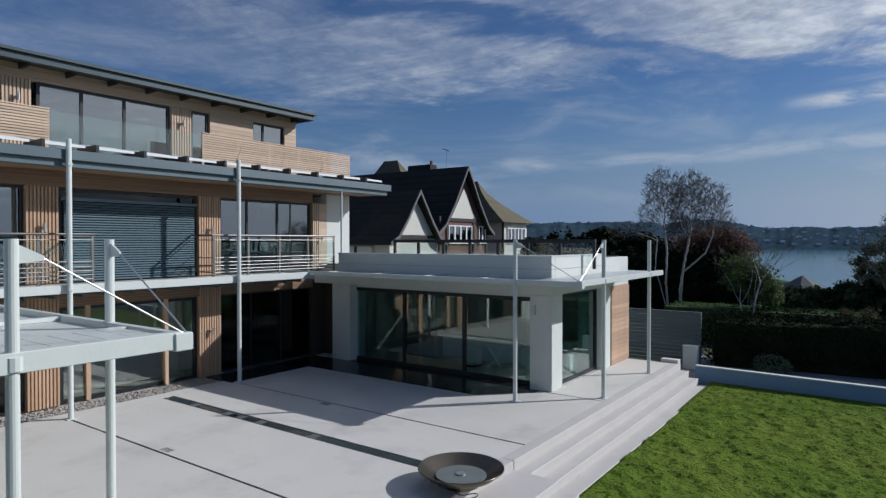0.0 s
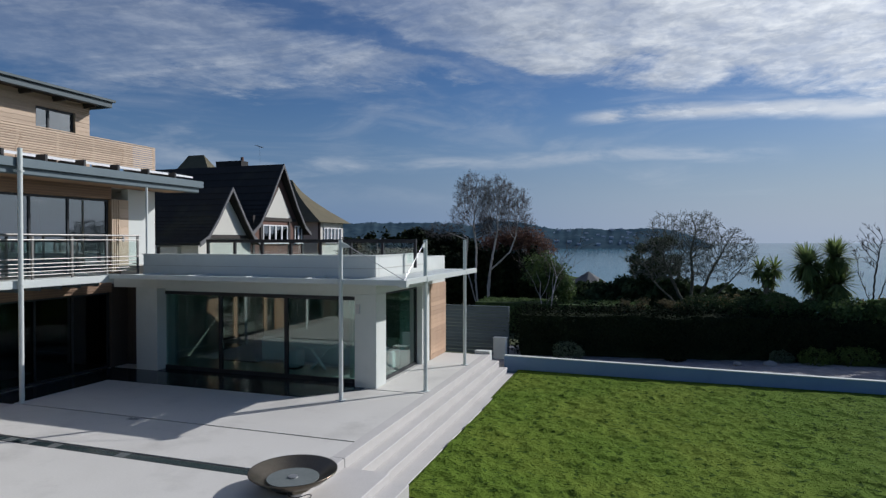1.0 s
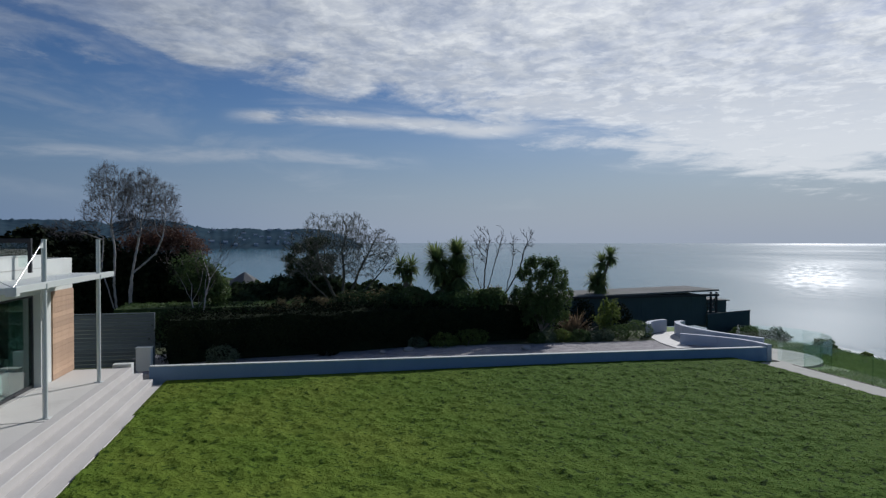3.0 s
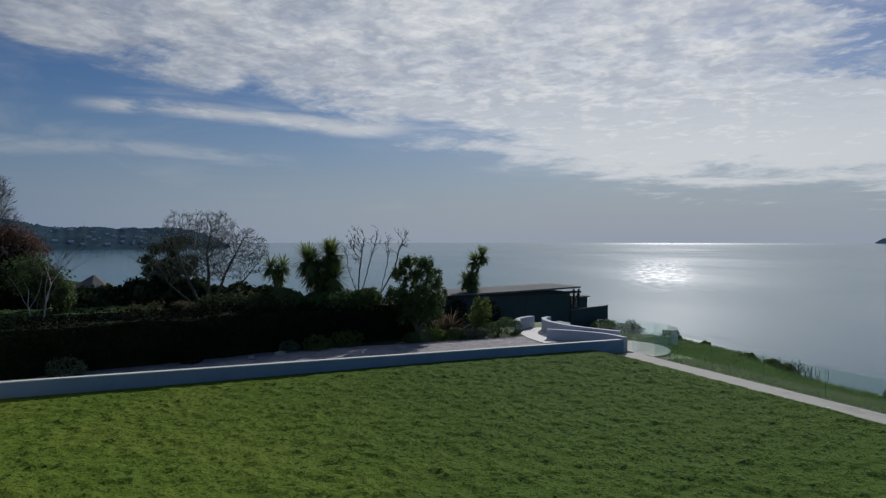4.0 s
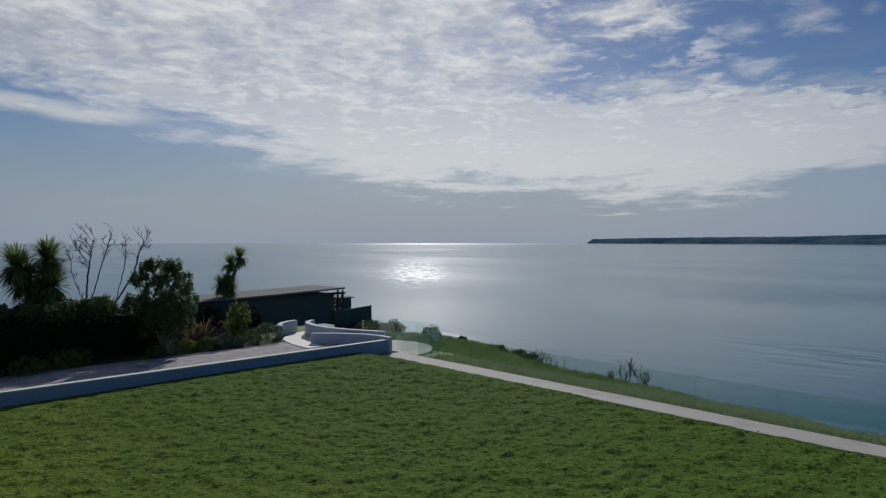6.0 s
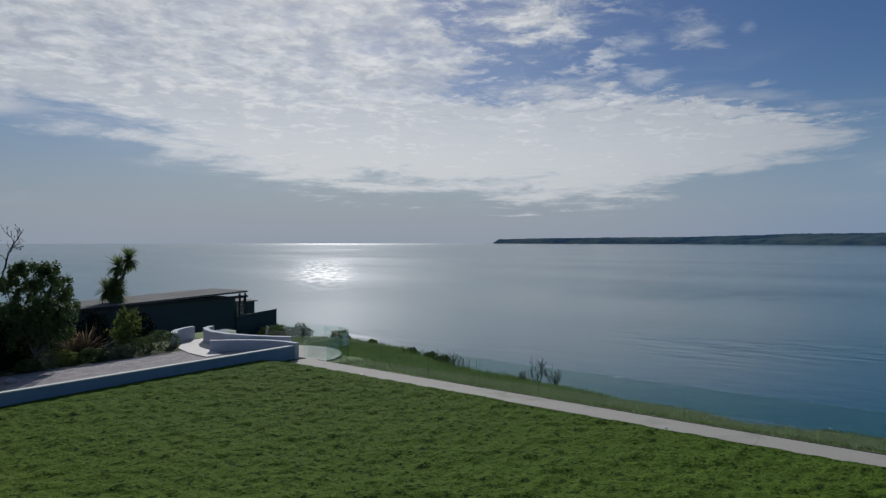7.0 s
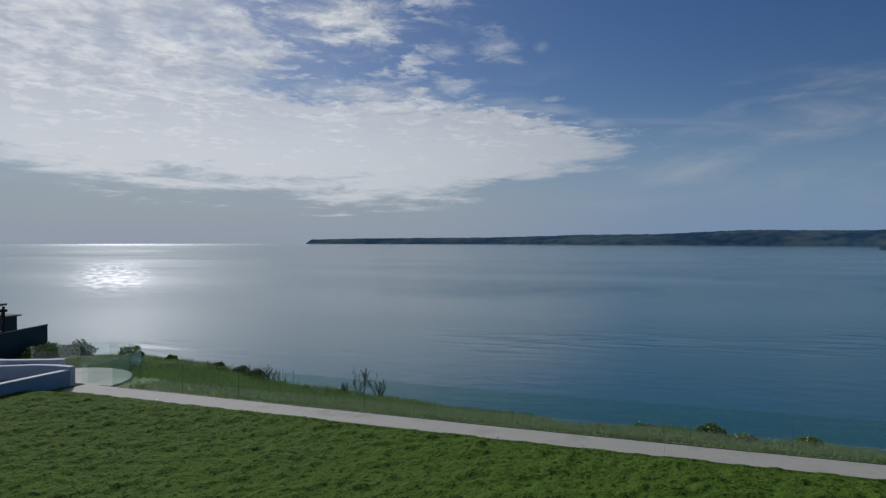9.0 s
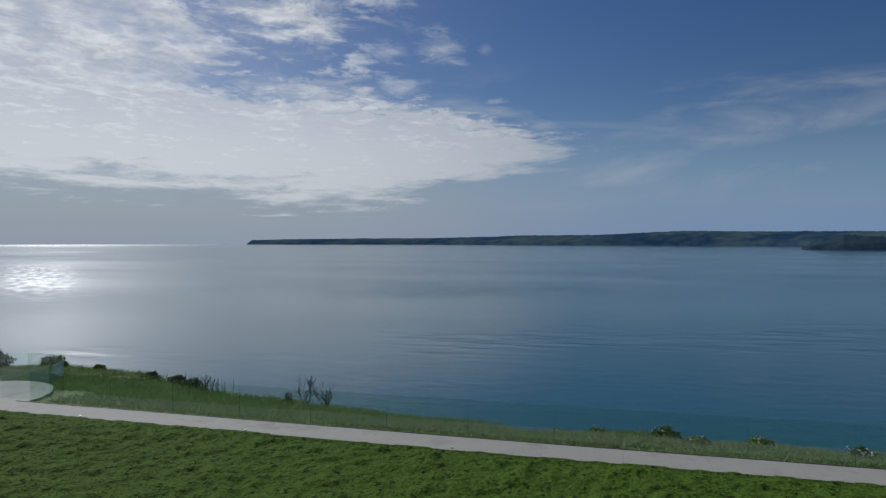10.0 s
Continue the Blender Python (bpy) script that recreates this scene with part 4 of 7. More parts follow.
    part("party_wall", bbox(-18.7, ys0 + 0.3, 0, -18.5, 10.56, 2.65), M["inside"], h)
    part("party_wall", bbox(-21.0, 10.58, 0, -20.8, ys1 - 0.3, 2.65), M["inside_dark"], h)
    part("room_wall", bbox(-18.49, 10.45, 0, -16.2, 10.565, 2.65), M["inside"], h)
    # ---- facade columns clad in upright larch slats
    cols = ((10.20, 10.94), (5.72, 6.45))
    for y0, y1 in cols:
        for z0, z1 in ((0.0, 2.66), (3.0, 5.34)):
            c = part("column", bbox(FX - 0.3, y0, z0, FX - 0.002, y1, z1), M["soffit"], h, "column clad in upright larch slats")
            slats_v(c, FX, y0, y1, z0 + 0.02, z1)
            wall_light(c, FX + 0.035, (y0 + y1) / 2, z0 + 1.35)
    # end bays next to the wings on first floor
    for a, b in ((14.62, 15.3), (ym(15.3), ym(14.62))):
        c = part("column", bbox(FX - 0.3, a, 3.0, FX - 0.002, b, 5.34), M["soffit"], h)
        mid = (a + b) / 2
        slats_v(c, FX, *((a, mid) if a > AX else (mid, b)), 3.02, 5.34, material="larch_pale")
        slats_h(c, FX, *((mid, b) if a > AX else (a, mid)), 3.02, 5.34, 0.30, name="board", proud=0.02, material="larch_pale", gap=0.003)
        wall_light(c, FX + 0.035, mid, 4.1)
    for a, b in ((15.3, Y_END - 0.281), (ym(Y_END) + 0.281, ym(15.3))):
        part("end_pier", bbox(FX - 0.3, a, 2.99, FX + 0.01, b, 5.7), M["render_white"], h)
    # ---- lintel boards over the windows, the overhang's shade in their colour
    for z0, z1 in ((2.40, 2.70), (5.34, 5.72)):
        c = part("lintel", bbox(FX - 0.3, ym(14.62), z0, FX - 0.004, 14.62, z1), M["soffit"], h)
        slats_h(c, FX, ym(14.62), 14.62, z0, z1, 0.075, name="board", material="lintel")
    # ---- ground floor windows
    window(h, "x", FX - 0.12, 6.47, 10.18, 0.02, 2.40, (7.13, 9.22), fr=0.09, glass="glass_low", label="wide glazed doors with slim frames")
    # bay panes tinted almost black to carry the shade of these corners
    for a, b, ml in ((10.96, 14.6, (12.1, 13.3)), (ym(14.6), 5.70, (3.4, 4.6))):
        window(h, "x", FX - 0.12, a, b, 0.02, 2.40, ml, glass="glass_blind", label="dark framed sliding glazing")
    for y in (7.13, 9.22):
        part("timber_post", bbox(FX - 0.16, y - 0.06, 0.0, FX - 0.02, y + 0.06, 2.4, 0.008), M["larch"], h)
    # ---- first floor windows
    window(h, "x", FX - 0.12, 6.47, 10.18, 3.0, 5.32, (), fr=0.07, glass="glass_blind", label="broad window with a lowered blind")
    bl = part("venetian_blind", bbox(FX - 0.03, 6.50, 5.02, FX + 0.05, 10.15, 5.09), M["blind"], h, "lowered blue-grey slatted blind")
    bm = bbox(0, 0, 0, 0.055, 3.5, 0.012)
    bmesh.ops.rotate(bm, verts=bm.verts, cent=(0, 0, 0), matrix=Matrix.Rotation(radians(38), 3, "Y"))
    me = bpy.data.meshes.new("blind_slat")
    bm.to_mesh(me)
    bm.free()
    me.materials.append(M["blind"])
    for i in range(31):
        o = attach(new("blind_slat", me), bl)
        o.location = (FX - 0.02, 6.57, 3.06 + i * 0.064)
    for a, b, ml in ((10.96, 14.58, (11.97, 13.17)), (ym(14.58), 5.70, (3.63, 4.83))):
        window(h, "x", FX - 0.12, a, b, 3.0, 5.32, ml, glass="glass_up", label="tall dark framed first-floor glazing")
    # ---- balcony slab and its white edge beam
    part("balcony_slab", bbox(FX, ym(13.45), 2.86, -14.62, 13.45, 2.98), M["steel_white"], h)
    part("edge_beam", bbox(-14.62, ym(13.46), 2.83, -14.52, 13.46, 3.03, 0.008), M["steel_white"], h, "white steel balcony edge beam")
    for y in [ym(13.2) + i * 0.6 for i in range(17)]:
        part("balcony_bracket", bbox(FX, y, 2.72, -14.7, y + 0.05, 2.858), M["zinc"], h)
    # ---- zinc fascia of the lower roof, with its soffit and shade panels
    yf0, yf1 = ym(17.3), 17.3
    part("roof_fascia", bbox(-14.72, yf0, 5.86, -14.5, yf1, 6.09, 0.01), M["zinc"], h, "grey zinc roof fascia")
    part("roof_fascia_lower", bbox(-14.86, yf0 + 0.12, 5.70, -14.60, yf1 - 0.12, 5.858, 0.01), M["zinc"], h)
    part("soffit", bbox(FX - 0.1, yf0 + 0.15, 5.722, -14.862, yf1 - 0.15, 5.80), M["soffit"], h, "brown timber soffit")
    part("roof_covering", bbox(FX - 1.6, yf0 + 0.02, 6.0, -14.73, yf1 - 0.02, 6.06), M["zinc"], h)
    for s in (1, -1):
        y0 = Y_END if s > 0 else ym(Y_END)
        part("roof_return", bbox(-20.0, y0 + s * 0.0, 5.80, -14.9, y0 + s * 0.82, 5.998), M["zinc"], h)
    n = 15
    for i in range(n):
        y = yf0 + 0.55 + i * (yf1 - yf0 - 1.6) / (n - 1)
        bm = bmesh.new()
        vs = [bm.verts.new(p) for p in ((-14.80, y, 6.20), (-14.80, y + 0.86, 6.20), (-15.75, y + 0.86, 6.36), (-15.75, y, 6.36))]
        f = bm.faces.new(vs)
        r = bmesh.ops.extrude_face_region(bm, geom=[f])
        bmesh.ops.translate(bm, verts=[e for e in r["geom"] if isinstance(e, bmesh.types.BMVert)], vec=(0, 0, 0.06))
        part("shade_panel", bm, M["white_paint"], h, "pale flat shade panel" if i == 0 else "")
        part("shade_bracket", bbox(-15.7, y - 0.10, 6.06, -14.72, y - 0.03, 6.30), M["black_rail"], h)
    # ---- second floor
    y2 = 15.14
    part("upper_end_wall", bbox(back, y2 - 0.25, 6.0, SX, y2, 8.5), M["larch_h"], h)
    part("upper_end_wall", bbox(back, ym(y2), 6.0, SX, ym(y2) + 0.25, 8.5), M["larch_h"], h)
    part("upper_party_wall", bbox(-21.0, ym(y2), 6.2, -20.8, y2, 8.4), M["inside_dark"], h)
    piers = [(10.23, 10.91), (11.57, 13.24), (14.61, 15.14)]
    for a, b in piers:
        for y0, y1 in ((a, b), (ym(b), ym(a))):
            c = part("wall_panel", bbox(SX - 0.25, y0, 6.2, SX - 0.004, y1, 8.14), M["larch_pale"], h, "panel of pale larch boards")
            if b - a < 0.9 and a < 11:
                slats_v(c, SX, y0, y1, 6.22, 8.14, material="larch_pale")
                wall_light(c, SX + 0.035, (y0 + y1) / 2, 7.65)
            else:
                slats_h(c, SX, y0, y1, 6.22, 8.14, 0.14, name="board", proud=0.02, material="larch_pale", gap=0.004)
    c = part("upper_lintel", bbox(SX - 0.25, ym(y2), 8.14, SX - 0.004, y2, 8.5), M["larch_pale"], h)
    slats_h(c, SX, ym(y2), y2, 8.14, 8.42, 0.07, name="board", material="larch_pale")
    window(h, "x", SX - 0.1, 6.57, 10.22, 6.3, 8.13, (7.68, 8.85), fr=0.075, glass="glass_up", label="triple upper window reflecting the sky")
    for a, b in ((10.92, 11.56), (ym(11.56), ym(10.92))):
        window(h, "x", SX - 0.1, a, b, 6.3, 8.13, (), fr=0.08, glass="glass_up")
    for a, b in ((13.25, 14.60), (ym(14.60), ym(13.25))):
        window(h, "x", SX - 0.1, a, b, 6.9, 8.13, ((a + b) / 2 - 0.2,), fr=0.06, glass="glass_up")
    # top roof: two-step zinc eave, overhanging
    e0, e1 = ym(15.5), 15.5
    part("top_roof", bbox(back - 0.6, e0, 8.60, -16.52, e1, 8.68, 0.008), M["zinc_dark"], h, "thin grey zinc roof edge")
    part("top_fascia", bbox(-16.75, e0 + 0.08, 8.42, -16.60, e1 - 0.08, 8.598, 0.008), M["zinc_dark"], h)
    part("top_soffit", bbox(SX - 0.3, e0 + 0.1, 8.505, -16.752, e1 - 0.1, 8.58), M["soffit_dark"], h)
    part("top_fascia_end", bbox(-27.0, e1 - 0.2, 8.42, -16.76, e1 - 0.08, 8.598), M["zinc_dark"], h)
    part("top_fascia_end", bbox(-27.0, e0 + 0.08, 8.42, -16.76, e0 + 0.2, 8.598), M["zinc_dark"], h)
    for i in range(13):
        y = e0 + 0.6 + i * (e1 - e0 - 1.2) / 12
        part("rafter_end", bbox(SX, y, 8.36, -16.78, y + 0.07, 8.5), M["timber_black"], h)
    # ---- slatted timber balustrades of the roof terrace, and the glass between
    for y0, y1 in ((10.42, 16.6), (ym(16.6), 6.31)):
        f = thing("slatted_balustrade", (-15.95, (y0 + y1) / 2, 6.2), "pale larch slatted balustrade on the roof terrace", "balustrade", "roof balustrades")
        for i in range(6):
            y = y0 + 0.05 + i * (y1 - y0 - 0.1) / 5
            part("post", bbox(-16.02, y - 0.04, 6.06, -15.98, y + 0.04, 7.16), M["larch_pale"], f)
        n = 11
        for i in range(n):
            z = 6.45 + i * 0.0685
            part("slat", bbox(-15.978, y0, z, -15.95, y1, z + 0.049), M["larch_pale"], f)
        # sheet added behind the slats so that the gaps read dark
        part("backing_board", bbox(-15.998, y0 + (0.02 if y0 > AX else 0.95), 6.44, -15.984, y1 - (0.95 if y0 > AX else 0.02), 7.19), M["lintel"], f, "added brown sheet darkening the gaps between the slats")
        part("top_rail", bbox(-16.02, y0, 7.205, -15.94, y1, 7.235), M["larch_pale"], f)
        for c_ in range(3):
            ya = (y0 + y1) / 2 + (c_ - 1.1) * 1.75
            bm = bmesh.new()
            old = None
            for i in range(13):
                t_ = i / 12
                q = Vector((-15.94, ya + 0.30 * math.sin(4.4 * t_ + 0.4 * c_) * t_ ** 0.6, 6.45 + 0.55 * math.sin(2.3 * t_)))
                if old:
                    tube(bm, old, q, 0.0045, n=5)
                old = q
            part("climbing_stem", bm, M["larch"], f, "thin dry climbing stem tied to the slats")
    gb = thing("glass_balustrade", (-15.97, AX, 6.2), "clear glass balustrade on the roof terrace", "balustrade")
    for i in range(3):
        y0 = 6.34 + i * 1.355
        p = part("pane", bbox(-15.976, y0, 6.08, -15.964, y0 + 1.335, 7.18), M["glass_rail"], gb)
        p.visible_shadow = False
    part("base_channel", bbox(-16.01, 6.33, 6.061, -15.93, 10.41, 6.14), M["steel"], gb)
    return h


def build_facade_poles():
    rings = (2.93, 5.75)
    for y, top in ((10.58, 6.32), (6.09, 6.32)):
        p = thing("facade_post", (-14.45, y, 0), "slim white steel post before the facade", "post", "facade posts")
        part("shaft", tube_bm(((-14.45, y, 0), (-14.45, y, top), 0.058), n=16), M["steel_white"], p, smooth=False)
        bm = bmesh.new()
        box(bm, -14.56, y - 0.12, 0.0, -14.34, y + 0.12, 0.015)
        part("base_plate", bm, M["steel_white"], p)
        for z in rings:
            part("bracket", bbox(-14.62, y - 0.05, z - 0.02, -14.36, y + 0.05, z + 0.02), M["steel_white"], p)
    # thin post from the wing roof to the eave
    for y in (14.85, 2 * AX - 14.85):
        p = thing("roof_post", (-14.6, y, 3.6), "thin white post under the eave", "post", "facade posts")
        part("shaft", tube_bm(((-14.65, y, 3.02), (-14.65, y, 5.70), 0.035), n=10), M["steel_white"], p)


def build_balcony_rail(y0, y1, ret):
    """Stainless rail with horizontal bars and a handrail."""
    r = thing("balcony_railing", (-14.7, (y0 + y1) / 2, 3.03), "stainless steel balcony railing with horizontal bars", "railing", "balcony railings")
    x = -14.72
    posts = [y0 + (y1 - y0) * i / 4 for i in range(5)]
    for y in posts:
        part("post", bbox(x - 0.02, y - 0.035, 2.99, x + 0.02, y + 0.035, 4.15, 0.006), M["rail_steel"], r)
    part("handrail", tube_bm(((x, y0 - 0.05, 4.18), (x, y1 + 0.05, 4.18), 0.028), n=10), M["rail_steel"], r)
    for z in (3.14, 3.23, 3.33, 3.43, 3.55):
        part("bar", tube_bm(((x + 0.03, y0, z), (x + 0.03, y1, z), 0.013), n=6), M["rail_steel"], r)
    part("bar", tube_bm(((x + 0.03, y0, 4.05), (x + 0.03, y1, 4.05), 0.013), n=6), M["rail_steel"], r)
    part("side_handrail", tube_bm(((x, ret, 4.18), (FX + 0.04, ret, 4.18), 0.028), n=10), M["rail_steel"], r)
    for z in (3.14, 3.33, 3.55, 4.05):
        part("side_bar", tube_bm(((x, ret, z), (FX + 0.04, ret, z), 0.013), n=6), M["rail_steel"], r)
    g = part("glass_infill", bbox(x - 0.02, y0 + 0.03, 3.1, x - 0.01, y1 - 0.03, 4.0), M["glass_rail"], r)
    g.visible_shadow = False


def build_wing(s):
    """Single-storey white wing; s = 1 or -1 mirrors it about the axis."""
    Y = (lambda y: y) if s > 0 else (lambda y: 2 * AX - y)
    w = thing("garden_wing", (-10, Y(17.5), 0), "white rendered single-storey wing with wide glazing", "house wing", "wings")
    B = lambda x0, y0, z0, x1, y1, z1, bev=0.0: bbox(x0, Y(y0), z0, x1, Y(y1), z1, bev)
    P = lambda n, bm, m_, lab="": part(n, bm, M[m_], w, lab)
    x0, x1, y0, y1 = -15.0, -6.71, 14.69, 20.66
    P("floor", B(-15.84, y0 + 0.1, -0.3, x1 - 0.02, y1, 0.012), "floor_in")
    P("pillar", B(-14.94, y0, 0, -14.12, 15.2, 2.56, 0.01), "render_white", "white rendered corner pillar")
    P("pillar", B(-7.36, y0, 0, x1, 15.36, 2.56, 0.01), "render_white", "white rendered corner pillar")
    P("side_pillar", B(-7.05, 18.22, 0, x1 + 0.02, 18.92, 2.56, 0.01), "render_white")
    tp = P("timber_panel", B(-6.99, 18.96, 0, x1 + 0.02, y1 - 0.04, 2.56), "larch", "warm larch boarded wall panel")
    n = 17
    for i in range(n):
        z = 0.03 + i * 2.5 / n
        part("board", bbox(x1 + 0.021, Y(18.98), z, x1 + 0.04, Y(y1 - 0.05), z + 2.5 / n - 0.006), M["larch"], tp)
    P("far_wall", B(-15.0, y1 - 0.3, 0, -6.992, y1 - 0.002, 2.56), "render_white")
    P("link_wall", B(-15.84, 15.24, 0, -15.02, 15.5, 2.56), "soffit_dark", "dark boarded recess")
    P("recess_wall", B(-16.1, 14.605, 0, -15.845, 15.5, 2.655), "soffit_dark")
    P("inner_wall", B(-14.9, y1 - 0.42, 0.02, -7.0, y1 - 0.31, 2.55), "inside")
    P("inner_end_wall", B(-15.0, 15.5, 0.02, -14.9, y1 - 0.4, 2.55), "inside")
    a, b = sorted((Y(14.69), Y(14.62)))
    P("wall_light", bbox(-7.28, a, 2.03, -7.18, b, 2.30, 0.01), "steel", "small steel wall light on the pillar")
    # beam over the glazing, roof, parapet
    P("lintel", B(-15.84, y0 + 0.02, 2.562, x1 - 0.01, 15.3, 2.90), "render_white")
    P("side_lintel", B(-7.0, 15.302, 2.562, x1 - 0.01, y1, 2.90), "render_white")
    P("roof", B(-15.84, y0 + 0.3, 2.902, -6.9, y1, 3.2), "inside")
    P("roof_finish", B(-15.84, y0 + 0.24, 3.202, -6.9, y1 - 0.2, 3.23), "felt")
    P("parapet_front", B(-14.66, y0 + 0.02, 2.98, x1 - 0.02, y0 + 0.24, 3.60, 0.01), "render_white", "white rendered parapet")
    P("parapet_side", B(x1 - 0.24, y0 + 0.242, 2.98, x1 - 0.02, 18.55, 3.60, 0.01), "render_white")
    P("parapet_side_low", B(x1 - 0.24, 18.552, 2.98, x1 - 0.02, y1, 3.49, 0.01), "render_white")
    P("parapet_back", B(-15.0, y1 - 0.22, 2.98, x1 - 0.25, y1 - 0.001, 3.49), "render_white")
    P("parapet_coping", B(-14.68, y0, 3.60, x1, y0 + 0.26, 3.625), "render_white")
    P("parapet_band", B(-14.66, y0 + 0.005, 3.26, x1 - 0.005, y0 + 0.021, 3.270), "felt")
    P("side_coping", B(x1 - 0.26, y0 + 0.262, 3.60, x1, 18.57, 3.625), "render_white")
    P("side_band", B(x1 - 0.021, y0 + 0.03, 3.26, x1 - 0.005, 18.5, 3.270), "felt")
    # glazing
    window(w, "y", Y(15.08), -14.48, -7.37, 0.014, 2.46, (-12.06, -9.755), fr=0.11, glass="glass", label="dark framed sliding glass doors")
    a, b = sorted((Y(15.38), Y(18.2)))
    window(w, "x", x1 - 0.2, a, b, 0.014, 2.56, (), fr=0.08, glass="glass", label="tall side window beside the pillar")
    P("head_board", B(-14.10, 15.02, 2.462, -7.37, 15.14, 2.561), "render_white")
    # white canopy frame round the corner
    k = 0.0 if s > 0 else -0.12
    P("canopy_front", B(-15.84, 13.27, 2.93, -5.30 + k, 13.37, 3.06, 0.006), "steel_white", "white steel canopy beam")
    P("canopy_sheet", B(-14.6, 13.375, 2.955, -6.76, y0 + 0.02, 2.985), "steel_white", "thin white canopy sheet")
    P("canopy_side", B(-5.43 + k, 13.375, 2.94 + 0.25 * k, -5.30 + k, 19.85, 3.09, 0.006), "steel_white", "white steel canopy beam")
    P("canopy_inner", B(-6.62, 13.375, 2.94, -6.52, 19.85, 3.05), "steel_white")
    for i in range(7):
        y = 14.2 + i * 0.9
        P("canopy_rib", B(-6.52, y, 2.96, -5.43 + k, y + 0.07, 3.04), "steel_white")
    for i in range(26):
        y = 13.5 + i * 0.245
        P("canopy_louvre", B(-6.51, y, 3.042, -5.44 + k, y + 0.228, 3.056), "steel_white")
    for i in range(4):
        x = -14.0 + i * 1.9
        P("canopy_arm", B(x, 13.38, 2.99, x + 0.07, y0 + 0.0, 3.045), "steel_white")
    P("canopy_tip", B(-5.44 + k, 13.22 - 0.3 * k, 2.89, -5.24 + 1.3 * k, 13.40 - 0.5 * k, 3.075, 0.01), "steel_white")
    return w


def build_wing_post(x, y, rod=None):
    p = thing("canopy_post", (x, y, 0), "slim white steel post carrying the canopy", "post", "canopy posts")
    part("shaft", tube_bm(((x, y, 0), (x, y, 4.05), 0.054), n=16), M["steel_white"], p)
    part("base_plate", bbox(x - 0.11, y - 0.11, 0.0, x + 0.11, y + 0.11, 0.014), M["steel_white"], p)
    part("collar", tube_bm(((x, y, 2.93), (x, y, 3.05), 0.085), n=14), M["steel_white"], p)
    if rod:
        d = (Vector(rod) - Vector((x, y, 3.86)))
        d.z = 0
        d.normalize()
        bm = bmesh.new()
        pts = [(0.05, 4.00), (0.05, 3.84), (0.25, 3.86), (0.25, 3.90)]
        nrm = Vector((-d.y, d.x, 0)) * 0.012
        fr = [bm.verts.new(Vector((x, y, 0)) + d * a + nrm + Vector((0, 0, z))) for a, z in pts]
        bk = [bm.verts.new(Vector((x, y, 0)) + d * a - nrm + Vector((0, 0, z))) for a, z in pts]
        bm.faces.new(fr)
        bm.faces.new(bk[::-1])
        for i in range(4):
            bm.faces.new((fr[i], bk[i], bk[(i + 1) % 4], fr[(i + 1) % 4]))
        part("gusset", bm, M["steel_white"], p)
        part("tie_rod", tube_bm((Vector((x, y, 3.88)) + d * 0.24, rod, 0.009), n=8), M["steel"], p, "bright steel tie rod")


def build_roof_rail():
    r = thing("roof_railing", (-10, 17.0, 3.23), "black framed glass railing on the wing roof", "railing")
    y = 17.0
    xs = [-14.08 + i * 1.088 for i in range(8)]
    for x in xs:
        part("post", bbox(x - 0.04, y - 0.04, 3.2, x + 0.04, y + 0.04, 3.96), M["black_rail"], r)
    part("top_rail", bbox(xs[0] - 0.04, y - 0.06, 3.96, xs[-1] + 0.04, y + 0.06, 4.07, 0.006), M["black_rail"], r)
    for a, b in zip(xs, xs[1:]):
        p = part("pane", bbox(a + 0.05, y - 0.006, 3.35, b - 0.05, y + 0.006, 3.95), M["glass_rail"], r)
        p.visible_shadow = False


def curtain(x0, x1, y, z0, z1, waves, axis="x", name="curtain"):
    bm = bmesh.new()
    n = waves * 8
    prev = None
    for i in range(n + 1):
        t = i / n
        u = x0 + (x1 - x0) * t
        d = 0.05 * math.sin(2 * math.pi * waves * t)
        p = (u, y + d) if axis == "x" else (y + d, u)
        cur = (bm.verts.new((*p, z0)), bm.verts.new((*p, z1)))
        if prev:
            bm.faces.new((prev[0], cur[0], cur[1], prev[1]))
        prev = cur
    bmesh.ops.solidify(bm, geom=bm.faces[:], thickness=0.01)
    o = part(name, bm, M["curtain"], None, smooth=True)
    return tagged(o, "pale hanging curtain in soft folds by the glazing", "curtain", "wing curtains")


def build_interior():
    curtain(-14.38, -13.85, 15.3, 0.03, 2.45, 5)
    curtain(-7.95, -7.5, 15.55, 0.03, 2.5, 4)
    curtain(17.2, 18.0, -7.05, 0.03, 2.5, 6, "y")
    # long white sofa
    s = thing("sofa", (-10.2, 17.6, 0), "long low white upholstered sofa", "sofa")
    part("seat", bbox(-12.2, 17.2, 0.08, -8.9, 18.1, 0.42, 0.04), M["sofa"], s)
    part("backrest", bbox(-12.2, 16.95, 0.08, -8.9, 17.2, 0.82, 0.04), M["sofa"], s)
    part("arm", bbox(-12.45, 16.95, 0.05, -12.2, 18.1, 0.6, 0.04), M["sofa"], s)
    part("arm", bbox(-8.9, 16.95, 0.05, -8.65, 18.1, 0.6, 0.04), M["sofa"], s)
    # side table with crossed legs
    t = thing("side_table", (-9.43, 16.35, 0), "white side table with crossed legs", "table")
    part("top", bbox(-9.85, 16.12, 0.70, -9.0, 16.58, 0.75, 0.01), M["white_paint"], t)
    for sx in (1, -1):
        bm = bmesh.new()
        tube(bm, (-9.43 - 0.28 * sx, 16.35 + 0.05 * sx, 0.02), (-9.43 + 0.28 * sx, 16.35 + 0.05 * sx, 0.70), 0.05, n=6)
        part("crossed_leg", bm, M["white_paint"], t)
    # box added to make the room look black behind the left pane
